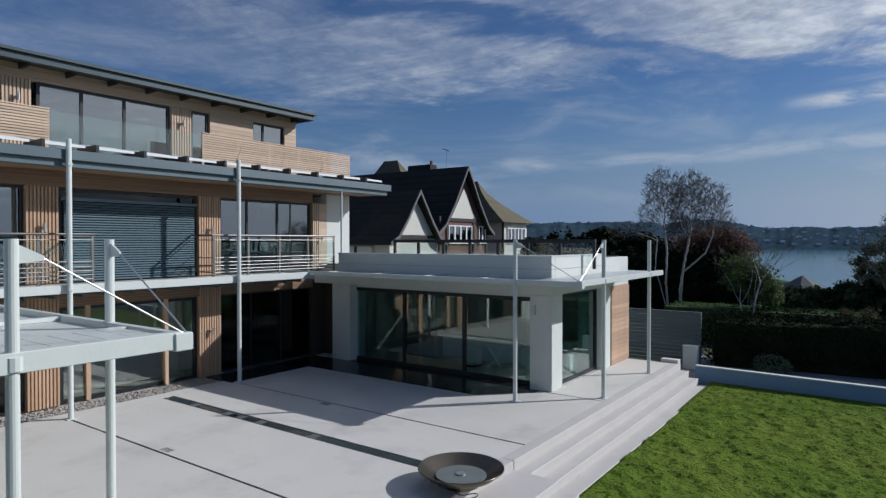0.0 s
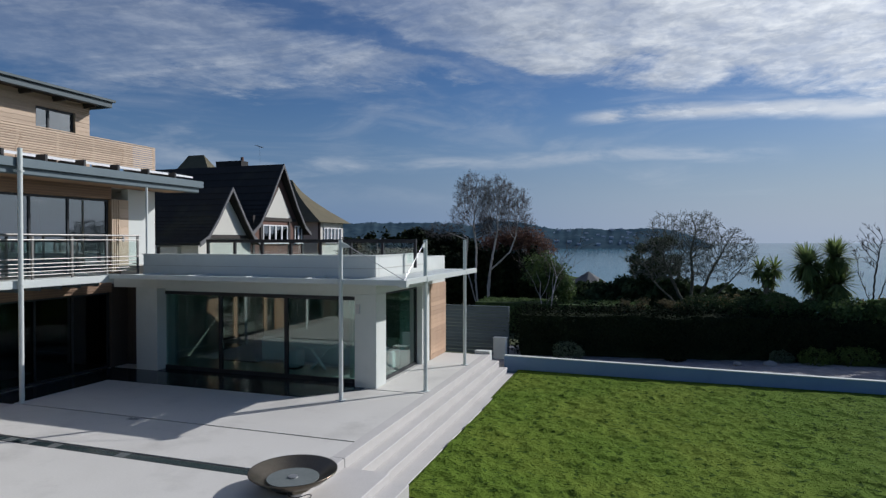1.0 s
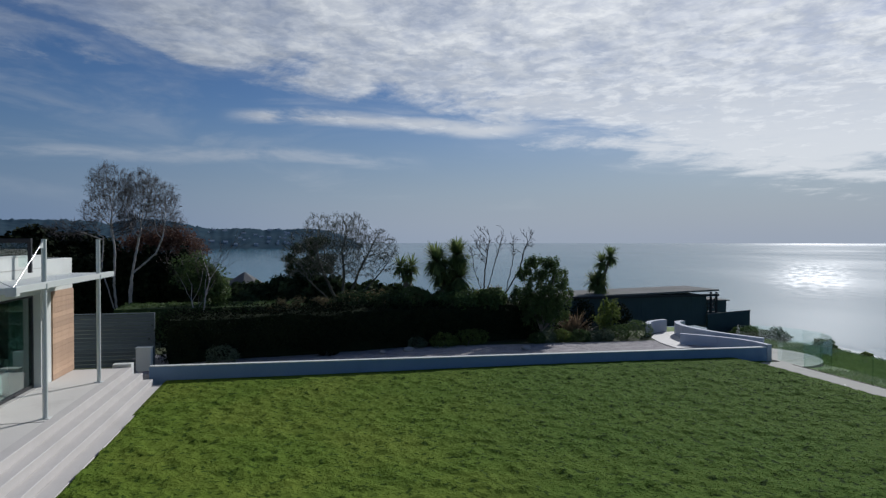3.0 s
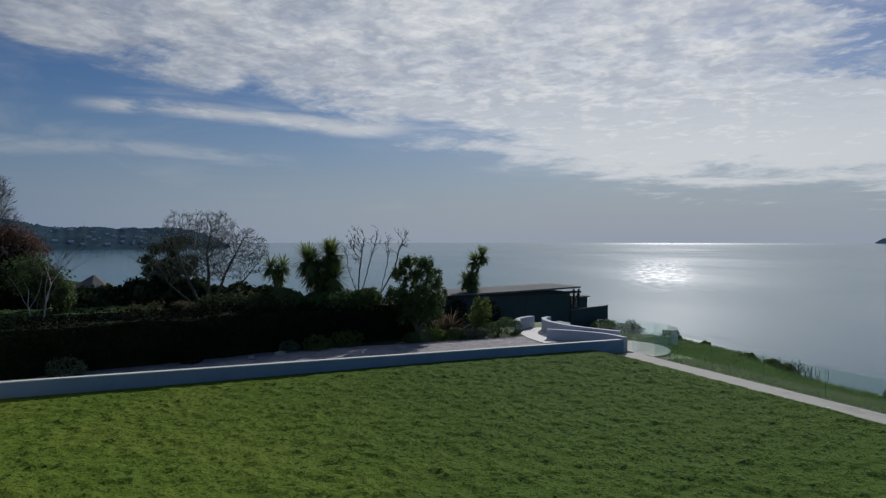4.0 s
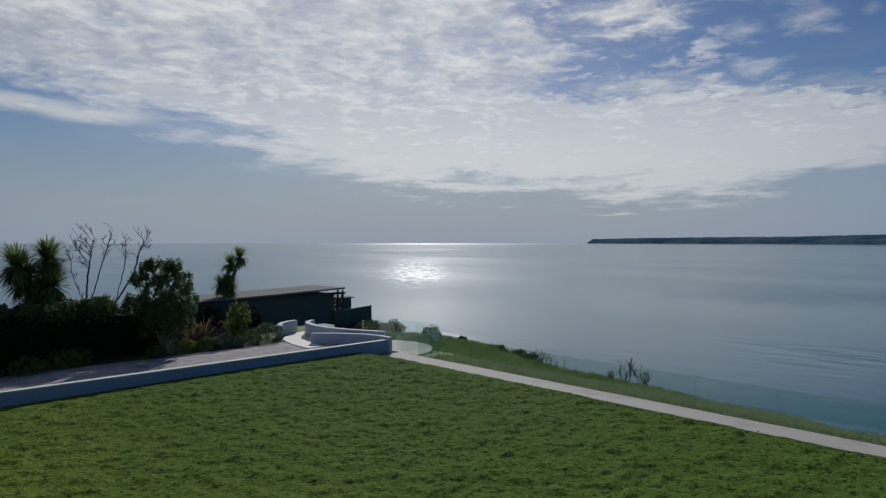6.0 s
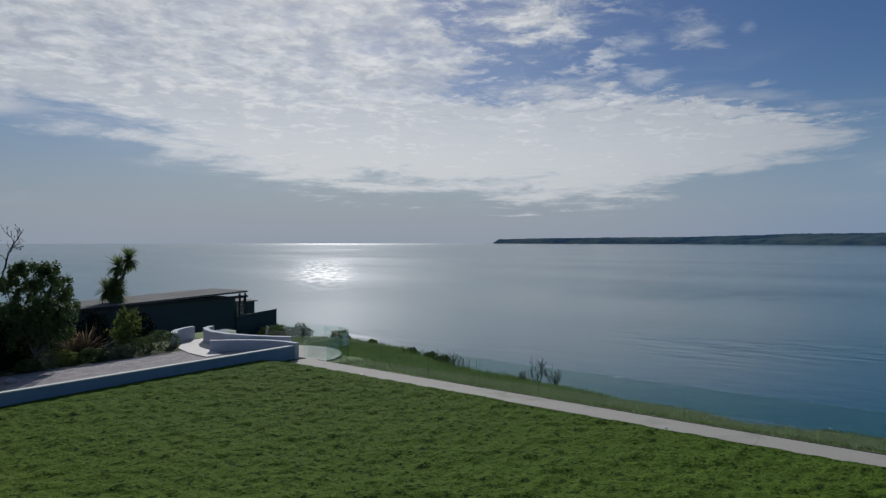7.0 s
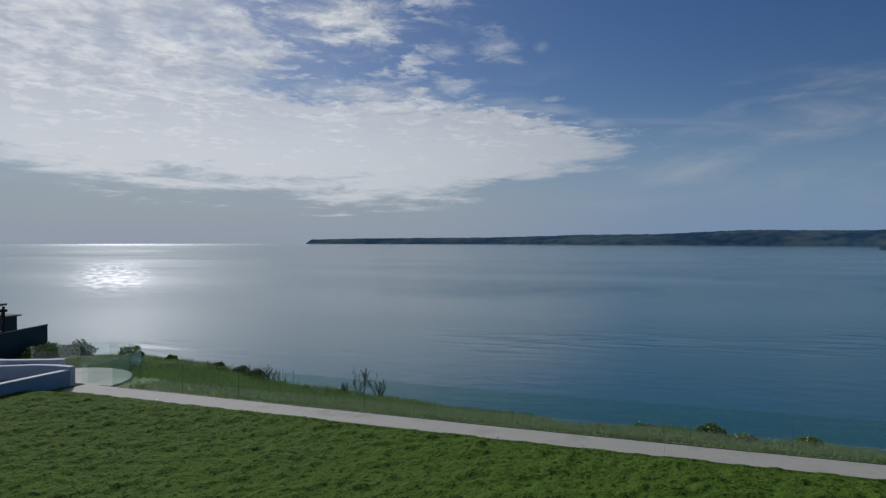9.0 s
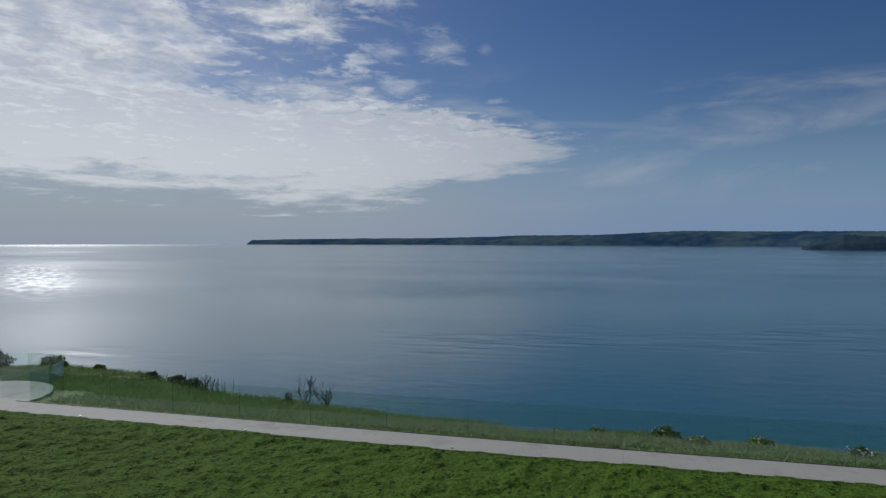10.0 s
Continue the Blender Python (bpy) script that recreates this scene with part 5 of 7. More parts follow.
    c = thing("dark_room_block", (-12.6, 17.0, 0), "tall dark box added for the dark part of the wing's room", "cabinet")
    part("body", bbox(-13.3, 16.6, 0.03, -11.9, 17.1, 2.35, 0.01), M["soffit_dark"], c)
    for k in range(2):
        part("door", bbox(-13.28 + k * 0.7, 16.575, 0.08, -12.62 + k * 0.7, 16.598, 2.32, 0.004), M["soffit_dark"], c)
    f = thing("footstool", (-10.25, 16.2, 0), "pale boxy upholstered footstool", "stool")
    part("cushion", bbox(-10.5, 16.0, 0.10, -10.0, 16.5, 0.62, 0.03), M["sofa"], f)
    part("base", bbox(-10.46, 16.04, 0.03, -10.04, 16.46, 0.098), M["timber_black"], f)
    a = thing("armchair", (-7.9, 17.2, 0), "pale rounded armchair near the side window", "chair")
    part("seat", bbox(-8.2, 16.8, 0.1, -7.3, 17.7, 0.45, 0.05), M["sofa"], a)
    part("backrest", bbox(-8.2, 17.62, 0.1, -7.3, 17.85, 0.9, 0.05), M["sofa"], a)
    part("arm", bbox(-8.35, 16.8, 0.08, -8.2, 17.85, 0.62, 0.04), M["sofa"], a)
    part("arm", bbox(-7.3, 16.8, 0.08, -7.15, 17.85, 0.62, 0.04), M["sofa"], a)


build_house()
build_facade_poles()
build_balcony_rail(9.95, 14.55, 9.95)
build_balcony_rail(2 * AX - 14.55, 2 * AX - 9.95, 2 * AX - 9.95)
build_wing(1)
build_wing(-1)
for s_ in (1, -1):
    yy = lambda y: AX + s_ * (y - AX)
    k_ = 0.0 if s_ > 0 else -0.12
    build_wing_post(-7.05, yy(13.31), (-5.34 + k_, yy(13.30), 3.07))
    build_wing_post(-5.36 + k_, yy(14.89), (-5.34 + k_, yy(13.34), 3.07))
    build_wing_post(-5.36 + k_, yy(18.59))
build_roof_rail()
build_interior()


def build_bowl():
    """Shallow spun copper bowl with a pale disc in the middle and a loose cable."""
    b = thing("fire_bowl", (-5.17, 8.1, 0), "wide shallow weathered copper bowl standing on the terrace", "bowl")
    prof = [(0.0, 0.09), (0.34, 0.105), (0.52, 0.17), (0.70, 0.295), (0.715, 0.30), (0.715, 0.28), (0.54, 0.145), (0.36, 0.07), (0.0, 0.05)]
    bm = bmesh.new()
    n = 40
    rings = []
    for r, z in prof:
        if r == 0:
            rings.append([bm.verts.new((-5.17, 8.1, z))] * n)
        else:
            rings.append([bm.verts.new((-5.17 + r * math.cos(2 * math.pi * i / n), 8.1 + r * math.sin(2 * math.pi * i / n), z)) for i in range(n)])
    for a, c in zip(rings, rings[1:]):
        for i in range(n):
            q = []
            for v in (a[i], a[(i + 1) % n], c[(i + 1) % n], c[i]):
                if v not in q:
                    q.append(v)
            if len(q) > 2:
                bm.faces.new(q)
    part("dish", bm, M["copper"], b, smooth=True)
    part("inner_disc", tube_bm(((-5.17, 8.1, 0.155), (-5.17, 8.1, 0.175), 0.42), n=32), M["bowl_plate"], b, "pale grey round plate")
    part("hub", tube_bm(((-5.17, 8.1, 0.175), (-5.17, 8.1, 0.195), 0.08), n=16), M["steel"], b)
    part("foot", tube_bm(((-5.17, 8.1, 0.0), (-5.17, 8.1, 0.08), 0.3, 0.34), n=24), M["copper"], b)
    cu = bpy.data.curves.new("cable", "CURVE")
    cu.dimensions = "3D"
    cu.bevel_depth = 0.008
    sp = cu.splines.new("NURBS")
    pts = [(-4.85, 7.75, 0.1), (-4.72, 7.66, 0.02), (-4.6, 7.75, 0.012), (-4.55, 7.95, 0.012), (-4.42, 7.9, 0.012), (-4.45, 7.7, 0.012), (-4.6, 7.55, 0.012)]
    sp.points.add(len(pts) - 1)
    for p, q in zip(sp.points, pts):
        p.co = (q[0] - 0.25, q[1], q[2], 1)
    sp.use_endpoint_u = True
    c = new("cable", cu)
    cu.materials.append(M["joint"])
    tagged(c, "thin loose black cable on the paving beside the bowl", "cable")


build_bowl()


# ---------------------------------------------------------------- plants
def seg(V, F, a, b, r0, r1, n=5):
    d = (b - a)
    if d.length < 1e-6:
        return
    d.normalize()
    u = d.orthogonal().normalized()
    v = d.cross(u)
    k = len(V)
    for c, r in ((a, r0), (b, r1)):
        for i in range(n):
            t = 2 * math.pi * i / n
            V.append(tuple(c + u * (r * math.cos(t)) + v * (r * math.sin(t))))
    for i in range(n):
        F.append((k + i, k + (i + 1) % n, k + n + (i + 1) % n, k + n + i))


def grow(rng, V, F, V2, F2, p, d, length, r, level, levels, up, bend, kids, spread=1.0, ratio=(0.5, 0.75), min_r=0.006, start=0.35):
    """A limb of several bent pieces that forks into thinner ones; the last levels go to the twigs."""
    steps = 4 if level < levels - 1 else 3
    pts = [p]
    for i in range(steps):
        d = (d + Vector((rng.uniform(-1, 1), rng.uniform(-1, 1), rng.uniform(-0.6, 0.8))) * bend + Vector((0, 0, up))).normalized()
        pts.append(pts[-1] + d * (length / steps))
    r1 = r * (0.45 if level < levels - 1 else 0.25)
    for i in range(steps):
        ra, rb = r + (r1 - r) * i / steps, r + (r1 - r) * (i + 1) / steps
        if level < 2:
            seg(V, F, pts[i], pts[i + 1], ra, rb, 6)
        else:
            seg(V2, F2, pts[i], pts[i + 1], ra, rb, 3)
    if level + 1 >= levels:
        return
    for k in range(kids[level]):
        t = rng.uniform(start, 1.0) if k else 1.0
        j = min(steps - 1, int(t * steps))
        q = pts[j] + (pts[j + 1] - pts[j]) * (t * steps - j if j < steps else 1)
        side = Vector((rng.uniform(-1, 1), rng.uniform(-1, 1), rng.uniform(-0.2, 0.6))).normalized()
        nd = (d * rng.uniform(0.6, 1.1) + side * (spread * rng.uniform(0.5, 0.95))).normalized()
        grow(rng, V, F, V2, F2, q, nd, length * rng.uniform(*ratio), max(min_r, r1 * rng.uniform(0.6, 0.9)), level + 1, levels, up, bend, kids, spread, ratio, min_r, start)


def bare_tree(base, stems, levels, kids, seed, name="tree", label="", up=0.08, bend=0.22, bark="bark", twig="twig", min_r=0.008, spread=1.0, ratio=(0.5, 0.75), start=0.35):
    """stems: (direction, length, radius). Trunk and limbs in one mesh, fine twigs in another."""
    t = thing(name, base, label, "tree")
    rng = random.Random(seed)
    V, F, V2, F2 = [], [], [], []
    for d, ln, r in stems:
        grow(rng, V, F, V2, F2, Vector(base) + Vector((rng.uniform(-.1, .1), rng.uniform(-.1, .1), -0.1)), Vector(d).normalized(), ln, r, 0, levels, up, bend, kids, spread, ratio, min_r, start)
    raw("trunk", V, F, M[bark], t, smooth=True)
    if F2:
        raw("crown", V2, F2, M[twig], t, "fine bare twigs")
    return t


def branching_tree(stems, crowns, points, seed, name, label, bark="bark", twig="twig", step=0.13, reach=2.2, kill=0.21, tip=0.006, power=2.3, twigs=4, twig_len=0.32, lean=(0, 0, 0.1), inner=0.15, limb=0.020):
    """Stems that branch towards scattered points until they fill rounded crowns; thickness adds up from the tips."""
    g = np.random.RandomState(seed)
    C = np.array(crowns, float)
    wgt = C[:, 3] * C[:, 4] * C[:, 5]
    k = g.choice(len(C), points, p=wgt / wgt.sum())
    d = g.normal(size=(points, 3))
    d /= np.linalg.norm(d, axis=1)[:, None]
    A = C[k, :3] + d * C[k, 3:] * (inner + (1 - inner) * g.uniform(0, 1, points) ** 0.5)[:, None]
    A = A[A[:, 2] > C[k, 2] - 0.55 * C[k, 5]]
    nodes, up = [], []
    for line in stems:
        last = -1 if not nodes else 0
        for a_, b_ in zip(line, line[1:]):
            n = max(1, int((Vector(b_) - Vector(a_)).length / step))
            for i in range(n + 1 if last < 0 else n):
                q = Vector(a_).lerp(Vector(b_), (i if last < 0 else i + 1) / n)
                nodes.append((q.x + g.uniform(-.02, .02), q.y + g.uniform(-.02, .02), q.z))
                up.append(last)
                last = len(nodes) - 1
    P = np.array(nodes)
    D = np.linalg.norm(A[:, None] - P[None], axis=2)
    near, dist = D.argmin(1), D.min(1)
    for it in range(120):
        live = dist < reach
        if not live.any():
            break
        v = np.zeros_like(P)
        u = A[live] - P[near[live]]
        np.add.at(v, near[live], u / np.maximum(np.linalg.norm(u, axis=1), 1e-6)[:, None])
        grow_at = np.flatnonzero(np.abs(v).sum(1) > 1e-6)
        w = v[grow_at]
        w = w / np.linalg.norm(w, axis=1)[:, None] + np.array(lean) + g.normal(0, 0.10, w.shape)
        Q = P[grow_at] + step * w / np.linalg.norm(w, axis=1)[:, None]
        fresh = np.array([np.linalg.norm(P - q, axis=1).min() > 0.45 * step for q in Q])
        if not fresh.any():
            break
        Q, grow_at = Q[fresh], grow_at[fresh]
        first = len(P)
        P = np.vstack([P, Q])
        up += grow_at.tolist()
        E = np.linalg.norm(A[:, None] - Q[None], axis=2)
        j, e = E.argmin(1), E.min(1)
        near, dist = np.where(e < dist, first + j, near), np.minimum(e, dist)
        keep = dist > kill
        A, near, dist = A[keep], near[keep], dist[keep]
        if not len(A):
            break
    n = len(P)
    load = np.zeros(n)
    kids = np.zeros(n, int)
    for i in range(n - 1, -1, -1):
        load[i] = load[i] if kids[i] else tip ** power
        if up[i] >= 0:
            load[up[i]] += load[i]
            kids[up[i]] += 1
    rad = load ** (1 / power)
    t = thing(name, tuple(stems[0][0]), label, "tree")
    V, F, V2, F2 = [], [], [], []
    rng = random.Random(seed)
    for i in range(n):
        if up[i] < 0:
            continue
        a_, b_ = Vector(P[up[i]]), Vector(P[i])
        if rad[i] > limb:
            seg(V, F, a_, b_, min(rad[up[i]], rad[i] * 1.25), rad[i], 6)
        else:
            seg(V2, F2, a_, b_, min(rad[up[i]], rad[i] * 1.3), rad[i], 3)
        if kids[i] == 0 or (rad[i] < 2.0 * tip and rng.random() < 0.5):
            way = (b_ - a_).normalized()
            for q in range(twigs if kids[i] == 0 else 2):
                e = (way * 1.3 + Vector(lean) + Vector((rng.uniform(-1, 1), rng.uniform(-1, 1), rng.uniform(-0.7, 0.9)))).normalized()
                c = b_ + e * (twig_len * rng.uniform(0.5, 1.1))
                seg(V2, F2, b_, c, tip * 0.85, tip * 0.5, 3)
                for h_ in range(2):
                    o = b_.lerp(c, rng.uniform(0.3, 0.8))
                    seg(V2, F2, o, o + (e + Vector((rng.uniform(-1, 1), rng.uniform(-1, 1), rng.uniform(-0.8, 0.6)))).normalized() * (twig_len * rng.uniform(0.3, 0.6)), tip * 0.6, tip * 0.35, 3)
    raw("trunk", V, F, M[bark], t, smooth=True)
    raw("crown", V2, F2, M[twig], t, "fine bare twigs")
    return t


def leaf_mesh(name, ells, count, size, material, parent=None, label="", seed=1, shell=0.55, aspect=0.55, droop=0.0, lump=0.3):
    """Many small folded leaves in and on lumpy ellipsoids (cx, cy, cz, rx, ry, rz)."""
    rng = np.random.RandomState(seed)
    E = np.array(ells, float)
    wgt = E[:, 3] * E[:, 5] + E[:, 3] * E[:, 4] + E[:, 4] * E[:, 5]
    k = rng.choice(len(E), count, p=wgt / wgt.sum())
    d = rng.normal(size=(count, 3))
    d /= np.linalg.norm(d, axis=1)[:, None]
    ph = rng.uniform(0, 6.28, (len(E), 3))
    bump = np.sin(4 * d[:, 0] + ph[k, 0]) * np.sin(4 * d[:, 1] + ph[k, 1]) + 0.6 * np.sin(7 * d[:, 2] + ph[k, 2]) * np.sin(9 * d[:, 0])
    rad = (shell + (1 - shell) * rng.uniform(0, 1, count) ** 0.6) * (1 + lump * bump * 0.6) * rng.normal(1, 0.05, count)
    c = E[k, :3] + d * E[k, 3:] * rad[:, None]
    nrm = d * 0.6 + rng.normal(size=(count, 3)) * 0.6 + np.array([0, 0, 0.35])
    nrm /= np.linalg.norm(nrm, axis=1)[:, None]
    tan = np.cross(nrm, rng.normal(size=(count, 3)))
    tan /= np.linalg.norm(tan, axis=1)[:, None]
    bit = np.cross(nrm, tan)
    s = (size * rng.uniform(0.6, 1.4, count))[:, None]
    a = c - tan * s
    b = c + bit * s * aspect + nrm * s * 0.2
    e = c + tan * s - np.array([0, 0, droop]) * s
    f = c - bit * s * aspect + nrm * s * 0.2
    V = np.stack([a, b, e, f], 1).reshape(-1, 3)
    F = np.arange(count * 4).reshape(-1, 4)
    return raw(name, V.tolist(), F.tolist(), M[material], parent, label)


def shrub(base, ells, count, size, material, label, seed, name="shrub", category="shrub", group="", stems=3, **kw):
    s = thing(name, base, label, category, group)
    rng = random.Random(seed)
    V, F = [], []
    for i in range(stems):
        e = ells[i % len(ells)]
        seg(V, F, Vector(base) + Vector((0, 0, -0.05)), Vector((e[0] + rng.uniform(-.3, .3) * e[3], e[1], e[2])), 0.035, 0.012, 5)
    raw("stem", V, F, M["bark"], s)
    leaf_mesh("foliage", ells, count, size, material, s, seed=seed, **kw)
    return s


def sword_head(V, F, rng, c, n, length, width, lift=0.25, low=-0.55):
    """A rosette of arching sword leaves."""
    for i in range(n):
        az = rng.uniform(0, 2 * math.pi)
        el = rng.uniform(low, 1.25)
        L_ = length * rng.uniform(0.7, 1.1)
        d = Vector((math.cos(az) * math.cos(el), math.sin(az) * math.cos(el), math.sin(el) + lift * 0.3))
        side = Vector((-math.sin(az), math.cos(az), 0)) * width
        p = Vector(c)
        k = len(V)
        for j in range(4):
            w = (0.6, 1.0, 0.75, 0.08)[j]
            V.append(tuple(p - side * w))
            V.append(tuple(p + side * w))
            p = p + d * (L_ / 3)
            d = (d + Vector((0, 0, -0.22))).normalized()
        for j in range(3):
            F.append((k + 2 * j, k + 2 * j + 1, k + 2 * j + 3, k + 2 * j + 2))


def cordyline(base, heads, seed, label, length=0.62, n=70, width=0.036):
    t = thing("cabbage_palm", base, label, "palm tree", "cabbage palms")
    rng = random.Random(seed)
    V, F = [], []
    fork = Vector(base) + Vector((0, 0, min(h[2] for h in heads) - base[2])) * 0.55
    seg(V, F, Vector(base) - Vector((0, 0, 0.1)), fork, 0.12, 0.09, 8)
    for h in heads:
        mid = (fork + Vector(h)) / 2 + Vector((rng.uniform(-.1, .1), 0, -0.05))
        seg(V, F, fork, mid, 0.08, 0.07, 7)
        seg(V, F, mid, Vector(h), 0.07, 0.06, 7)
    raw("trunk", V, F, M["bark"], t, smooth=True)
    for h in heads:
        V, F = [], []
        sword_head(V, F, rng, h, n, length, width, low=-1.15)
        raw("leaf_head", V, F, M["sword"], t, "spiky rosette of sword leaves")
    return t


def build_garden():
    # dense dark hedge behind the gravel
    for k, (xa, xb) in enumerate(((-4.4, 0.6), (0.6, 5.6), (5.6, 10.6))):
        ells = []
        rng = random.Random(10 + k)
        x = xa
        while x < xb:
            y0 = 23.55 + 0.195 * (x + 4.3)
            top = 1.36 + rng.uniform(-0.08, 0.12)
            zc, rz = (top + GARDEN) / 2, (top - GARDEN) / 2 * 1.02
            ells.append((x, y0, zc, 0.75, 0.85, rz))
            ells.append((x + 0.2, y0 + 1.2, zc + 0.03, 0.75, 0.9, rz))
            x += 0.62
        h = thing("hedge", ((xa + xb) / 2, 24.6, GARDEN), "dense dark evergreen hedge behind the gravel", "hedge", "garden hedge")
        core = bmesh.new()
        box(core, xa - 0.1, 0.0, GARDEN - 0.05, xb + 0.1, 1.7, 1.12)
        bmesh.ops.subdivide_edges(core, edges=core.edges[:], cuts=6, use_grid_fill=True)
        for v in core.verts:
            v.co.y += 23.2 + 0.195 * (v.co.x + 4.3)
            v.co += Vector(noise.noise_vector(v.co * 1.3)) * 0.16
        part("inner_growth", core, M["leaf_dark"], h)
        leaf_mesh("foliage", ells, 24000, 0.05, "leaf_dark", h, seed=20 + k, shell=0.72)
    # flowering tops and mixed shrubs above the hedge
    shrub((3.0, 26.0, 0), [(2.4, 26.2, 1.3, 1.0, 0.7, 0.6), (3.9, 26.0, 1.35, 0.8, 0.7, 0.55)], 3500, 0.06, "leaf_mid", "dark green shrub rising above the hedge", 31)
    shrub((4.97, 26.2, 0), [(4.97, 26.2, 1.35, 0.85, 0.8, 0.65)], 4500, 0.04, "leaf", "rounded dull green dome of clipped shrub", 32, shell=0.85, lump=0.08)
    shrub((7.6, 26.0, 0), [(7.2, 26.0, 1.35, 0.9, 0.7, 0.5), (8.4, 26.0, 1.4, 0.8, 0.7, 0.5), (6.3, 26.1, 1.3, 0.6, 0.6, 0.45)], 5000, 0.075, "leaf", "leafy shrub beneath the palms", 33)
    V, F = [], []
    s = thing("flax_clump", (9.0, 26.4, 0.2), "upright clump of green sword leaves", "shrub")
    sword_head(V, F, random.Random(4), (9.0, 26.4, 1.2), 90, 0.75, 0.03, 0.9)
    raw("foliage", V, F, M["sword"], s)
    cordyline((6.9, 27.7, 0), [(6.3, 27.6, 3.05), (7.3, 27.7, 3.35), (6.6, 27.9, 2.5), (7.35, 27.4, 2.3), (6.9, 27.6, 1.9)], 5, "cabbage palm with shaggy green heads behind the hedge", 1.0, 330, 0.045)
    cordyline((5.1, 29.0, 0), [(4.8, 29.0, 2.75), (5.4, 29.1, 2.8), (5.1, 28.8, 2.4)], 6, "small cabbage palm cluster beyond the hedge", 0.7, 110, 0.04)
    cordyline((15.75, 30.3, 0), [(16.45, 30.2, 3.15), (16.0, 30.3, 2.85), (15.75, 30.2, 1.95), (16.0, 30.4, 1.8), (15.5, 30.3, 1.75), (15.8, 30.0, 1.5)], 7, "slender cabbage palm above the low building", 0.72, 150, 0.04)
    # leafless dead trees
    branching_tree([[(8.8, 28.0, -0.3), (8.7, 28.0, 1.4), (8.75, 28.0, 2.6), (9.0, 28.0, 4.1)], [(8.8, 28.0, -0.3), (8.6, 28.0, 1.6), (8.2, 28.0, 2.7)], [(8.8, 28.0, -0.3), (8.9, 28.0, 1.7), (9.4, 28.0, 3.4), (9.7, 28.0, 4.5)]],
                   [(8.7, 28.0, 3.5, 0.95, 0.4, 1.2), (8.2, 28.0, 3.4, 0.5, 0.3, 0.9), (9.5, 28.0, 3.9, 0.45, 0.3, 0.9)], 95, 8, "dead_tree", "leafless dead tree with thin upright dark branches", "dead", "dead", reach=1.4, kill=0.19, tip=0.011, power=2.5, twigs=1, twig_len=0.30, lean=(0, 0, 0.9), limb=0.03)
    branching_tree([[(9.2, 28.0, -0.3), (9.75, 28.0, 1.4), (10.5, 28.0, 2.6), (10.75, 28.0, 3.6), (11.2, 28.0, 4.4)], [(9.2, 28.0, -0.3), (9.8, 28.0, 1.5), (10.15, 28.0, 2.9), (10.2, 28.0, 3.7)]],
                   [(10.9, 28.0, 3.8, 0.4, 0.3, 0.7), (10.2, 28.0, 3.6, 0.35, 0.3, 0.8)], 55, 12, "dead_tree", "leaning leafless dead tree with few branches", "dead", "dead", reach=1.2, kill=0.19, tip=0.011, power=2.5, twigs=1, twig_len=0.28, lean=(0.15, 0, 0.9), limb=0.03)
    # big glossy bush
    rng = random.Random(17)
    ells = [(10.7, 25.6, 1.2, 1.1, 0.9, 1.3)]
    for i in range(230):
        a, z = rng.uniform(0, 6.28), rng.uniform(0.5, 3.2)
        w = 1.38 * math.sqrt(max(0.02, 1 - ((z - 1.5) / 1.85) ** 2)) * rng.uniform(0.35, 1.0)
        ells.append((10.7 + w * math.cos(a), 25.6 + 0.8 * w * math.sin(a), z, rng.uniform(0.09, 0.18), 0.16, rng.uniform(0.14, 0.32)))
    shrub((10.7, 25.6, 0), ells, 20000, 0.05, "leaf_bush", "large dense evergreen bush at the border", 41, shell=0.2, lump=0.4, stems=12)
    # lit shrubs and phormium at the end of the border
    shrub((14.3, 26.2, GARDEN), [(14.35, 26.2, 0.50, 0.4, 0.4, 0.6), (14.0, 26.1, 0.3, 0.45, 0.5, 0.5), (14.55, 26.2, 0.95, 0.16, 0.2, 0.36), (14.2, 26.2, 1.0, 0.14, 0.2, 0.36), (13.95, 26.2, 0.8, 0.14, 0.2, 0.3), (14.75, 26.2, 0.65, 0.15, 0.2, 0.3)], 1300, 0.06, "leaf_lit", "yellow-green shrub with upright shoots", 43, lump=0.7, shell=0.15)
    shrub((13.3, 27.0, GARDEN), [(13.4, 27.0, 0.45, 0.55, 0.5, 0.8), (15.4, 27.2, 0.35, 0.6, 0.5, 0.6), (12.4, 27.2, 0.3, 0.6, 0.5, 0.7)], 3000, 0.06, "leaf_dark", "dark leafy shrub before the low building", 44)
    s = thing("red_flax", (12.6, 26.3, GARDEN), "spiky bronze-red flax plant in the border", "shrub")
    V, F = [], []
    sword_head(V, F, random.Random(9), (12.6, 26.0, GARDEN + 0.2), 150, 1.05, 0.03, 0.9)
    sword_head(V, F, random.Random(10), (12.0, 25.8, GARDEN + 0.15), 110, 0.85, 0.03, 0.8)
    raw("foliage", V, F, M["flax"], s)
    # low mounds along the gravel
    # leaf_lit on the mounds at x 5.95 and 7.1 paints sunlight into their leaves
    for i, (x, y, r, m_) in enumerate(((15.25, 25.3, 0.62, "leaf_bush"), (14.2, 25.1, 0.50, "leaf"), (13.5, 24.9, 0.36, "leaf_grey"), (12.9, 24.9, 0.34, "leaf_grey"), (12.25, 24.9, 0.40, "leaf"),
                                       (11.4, 25.0, 0.42, "leaf_lit"), (10.7, 24.9, 0.36, "leaf_grey"), (10.2, 24.8, 0.34, "leaf"), (5.95, 24.75, 0.46, "leaf_lit"), (4.9, 24.8, 0.34, "leaf_grey"),
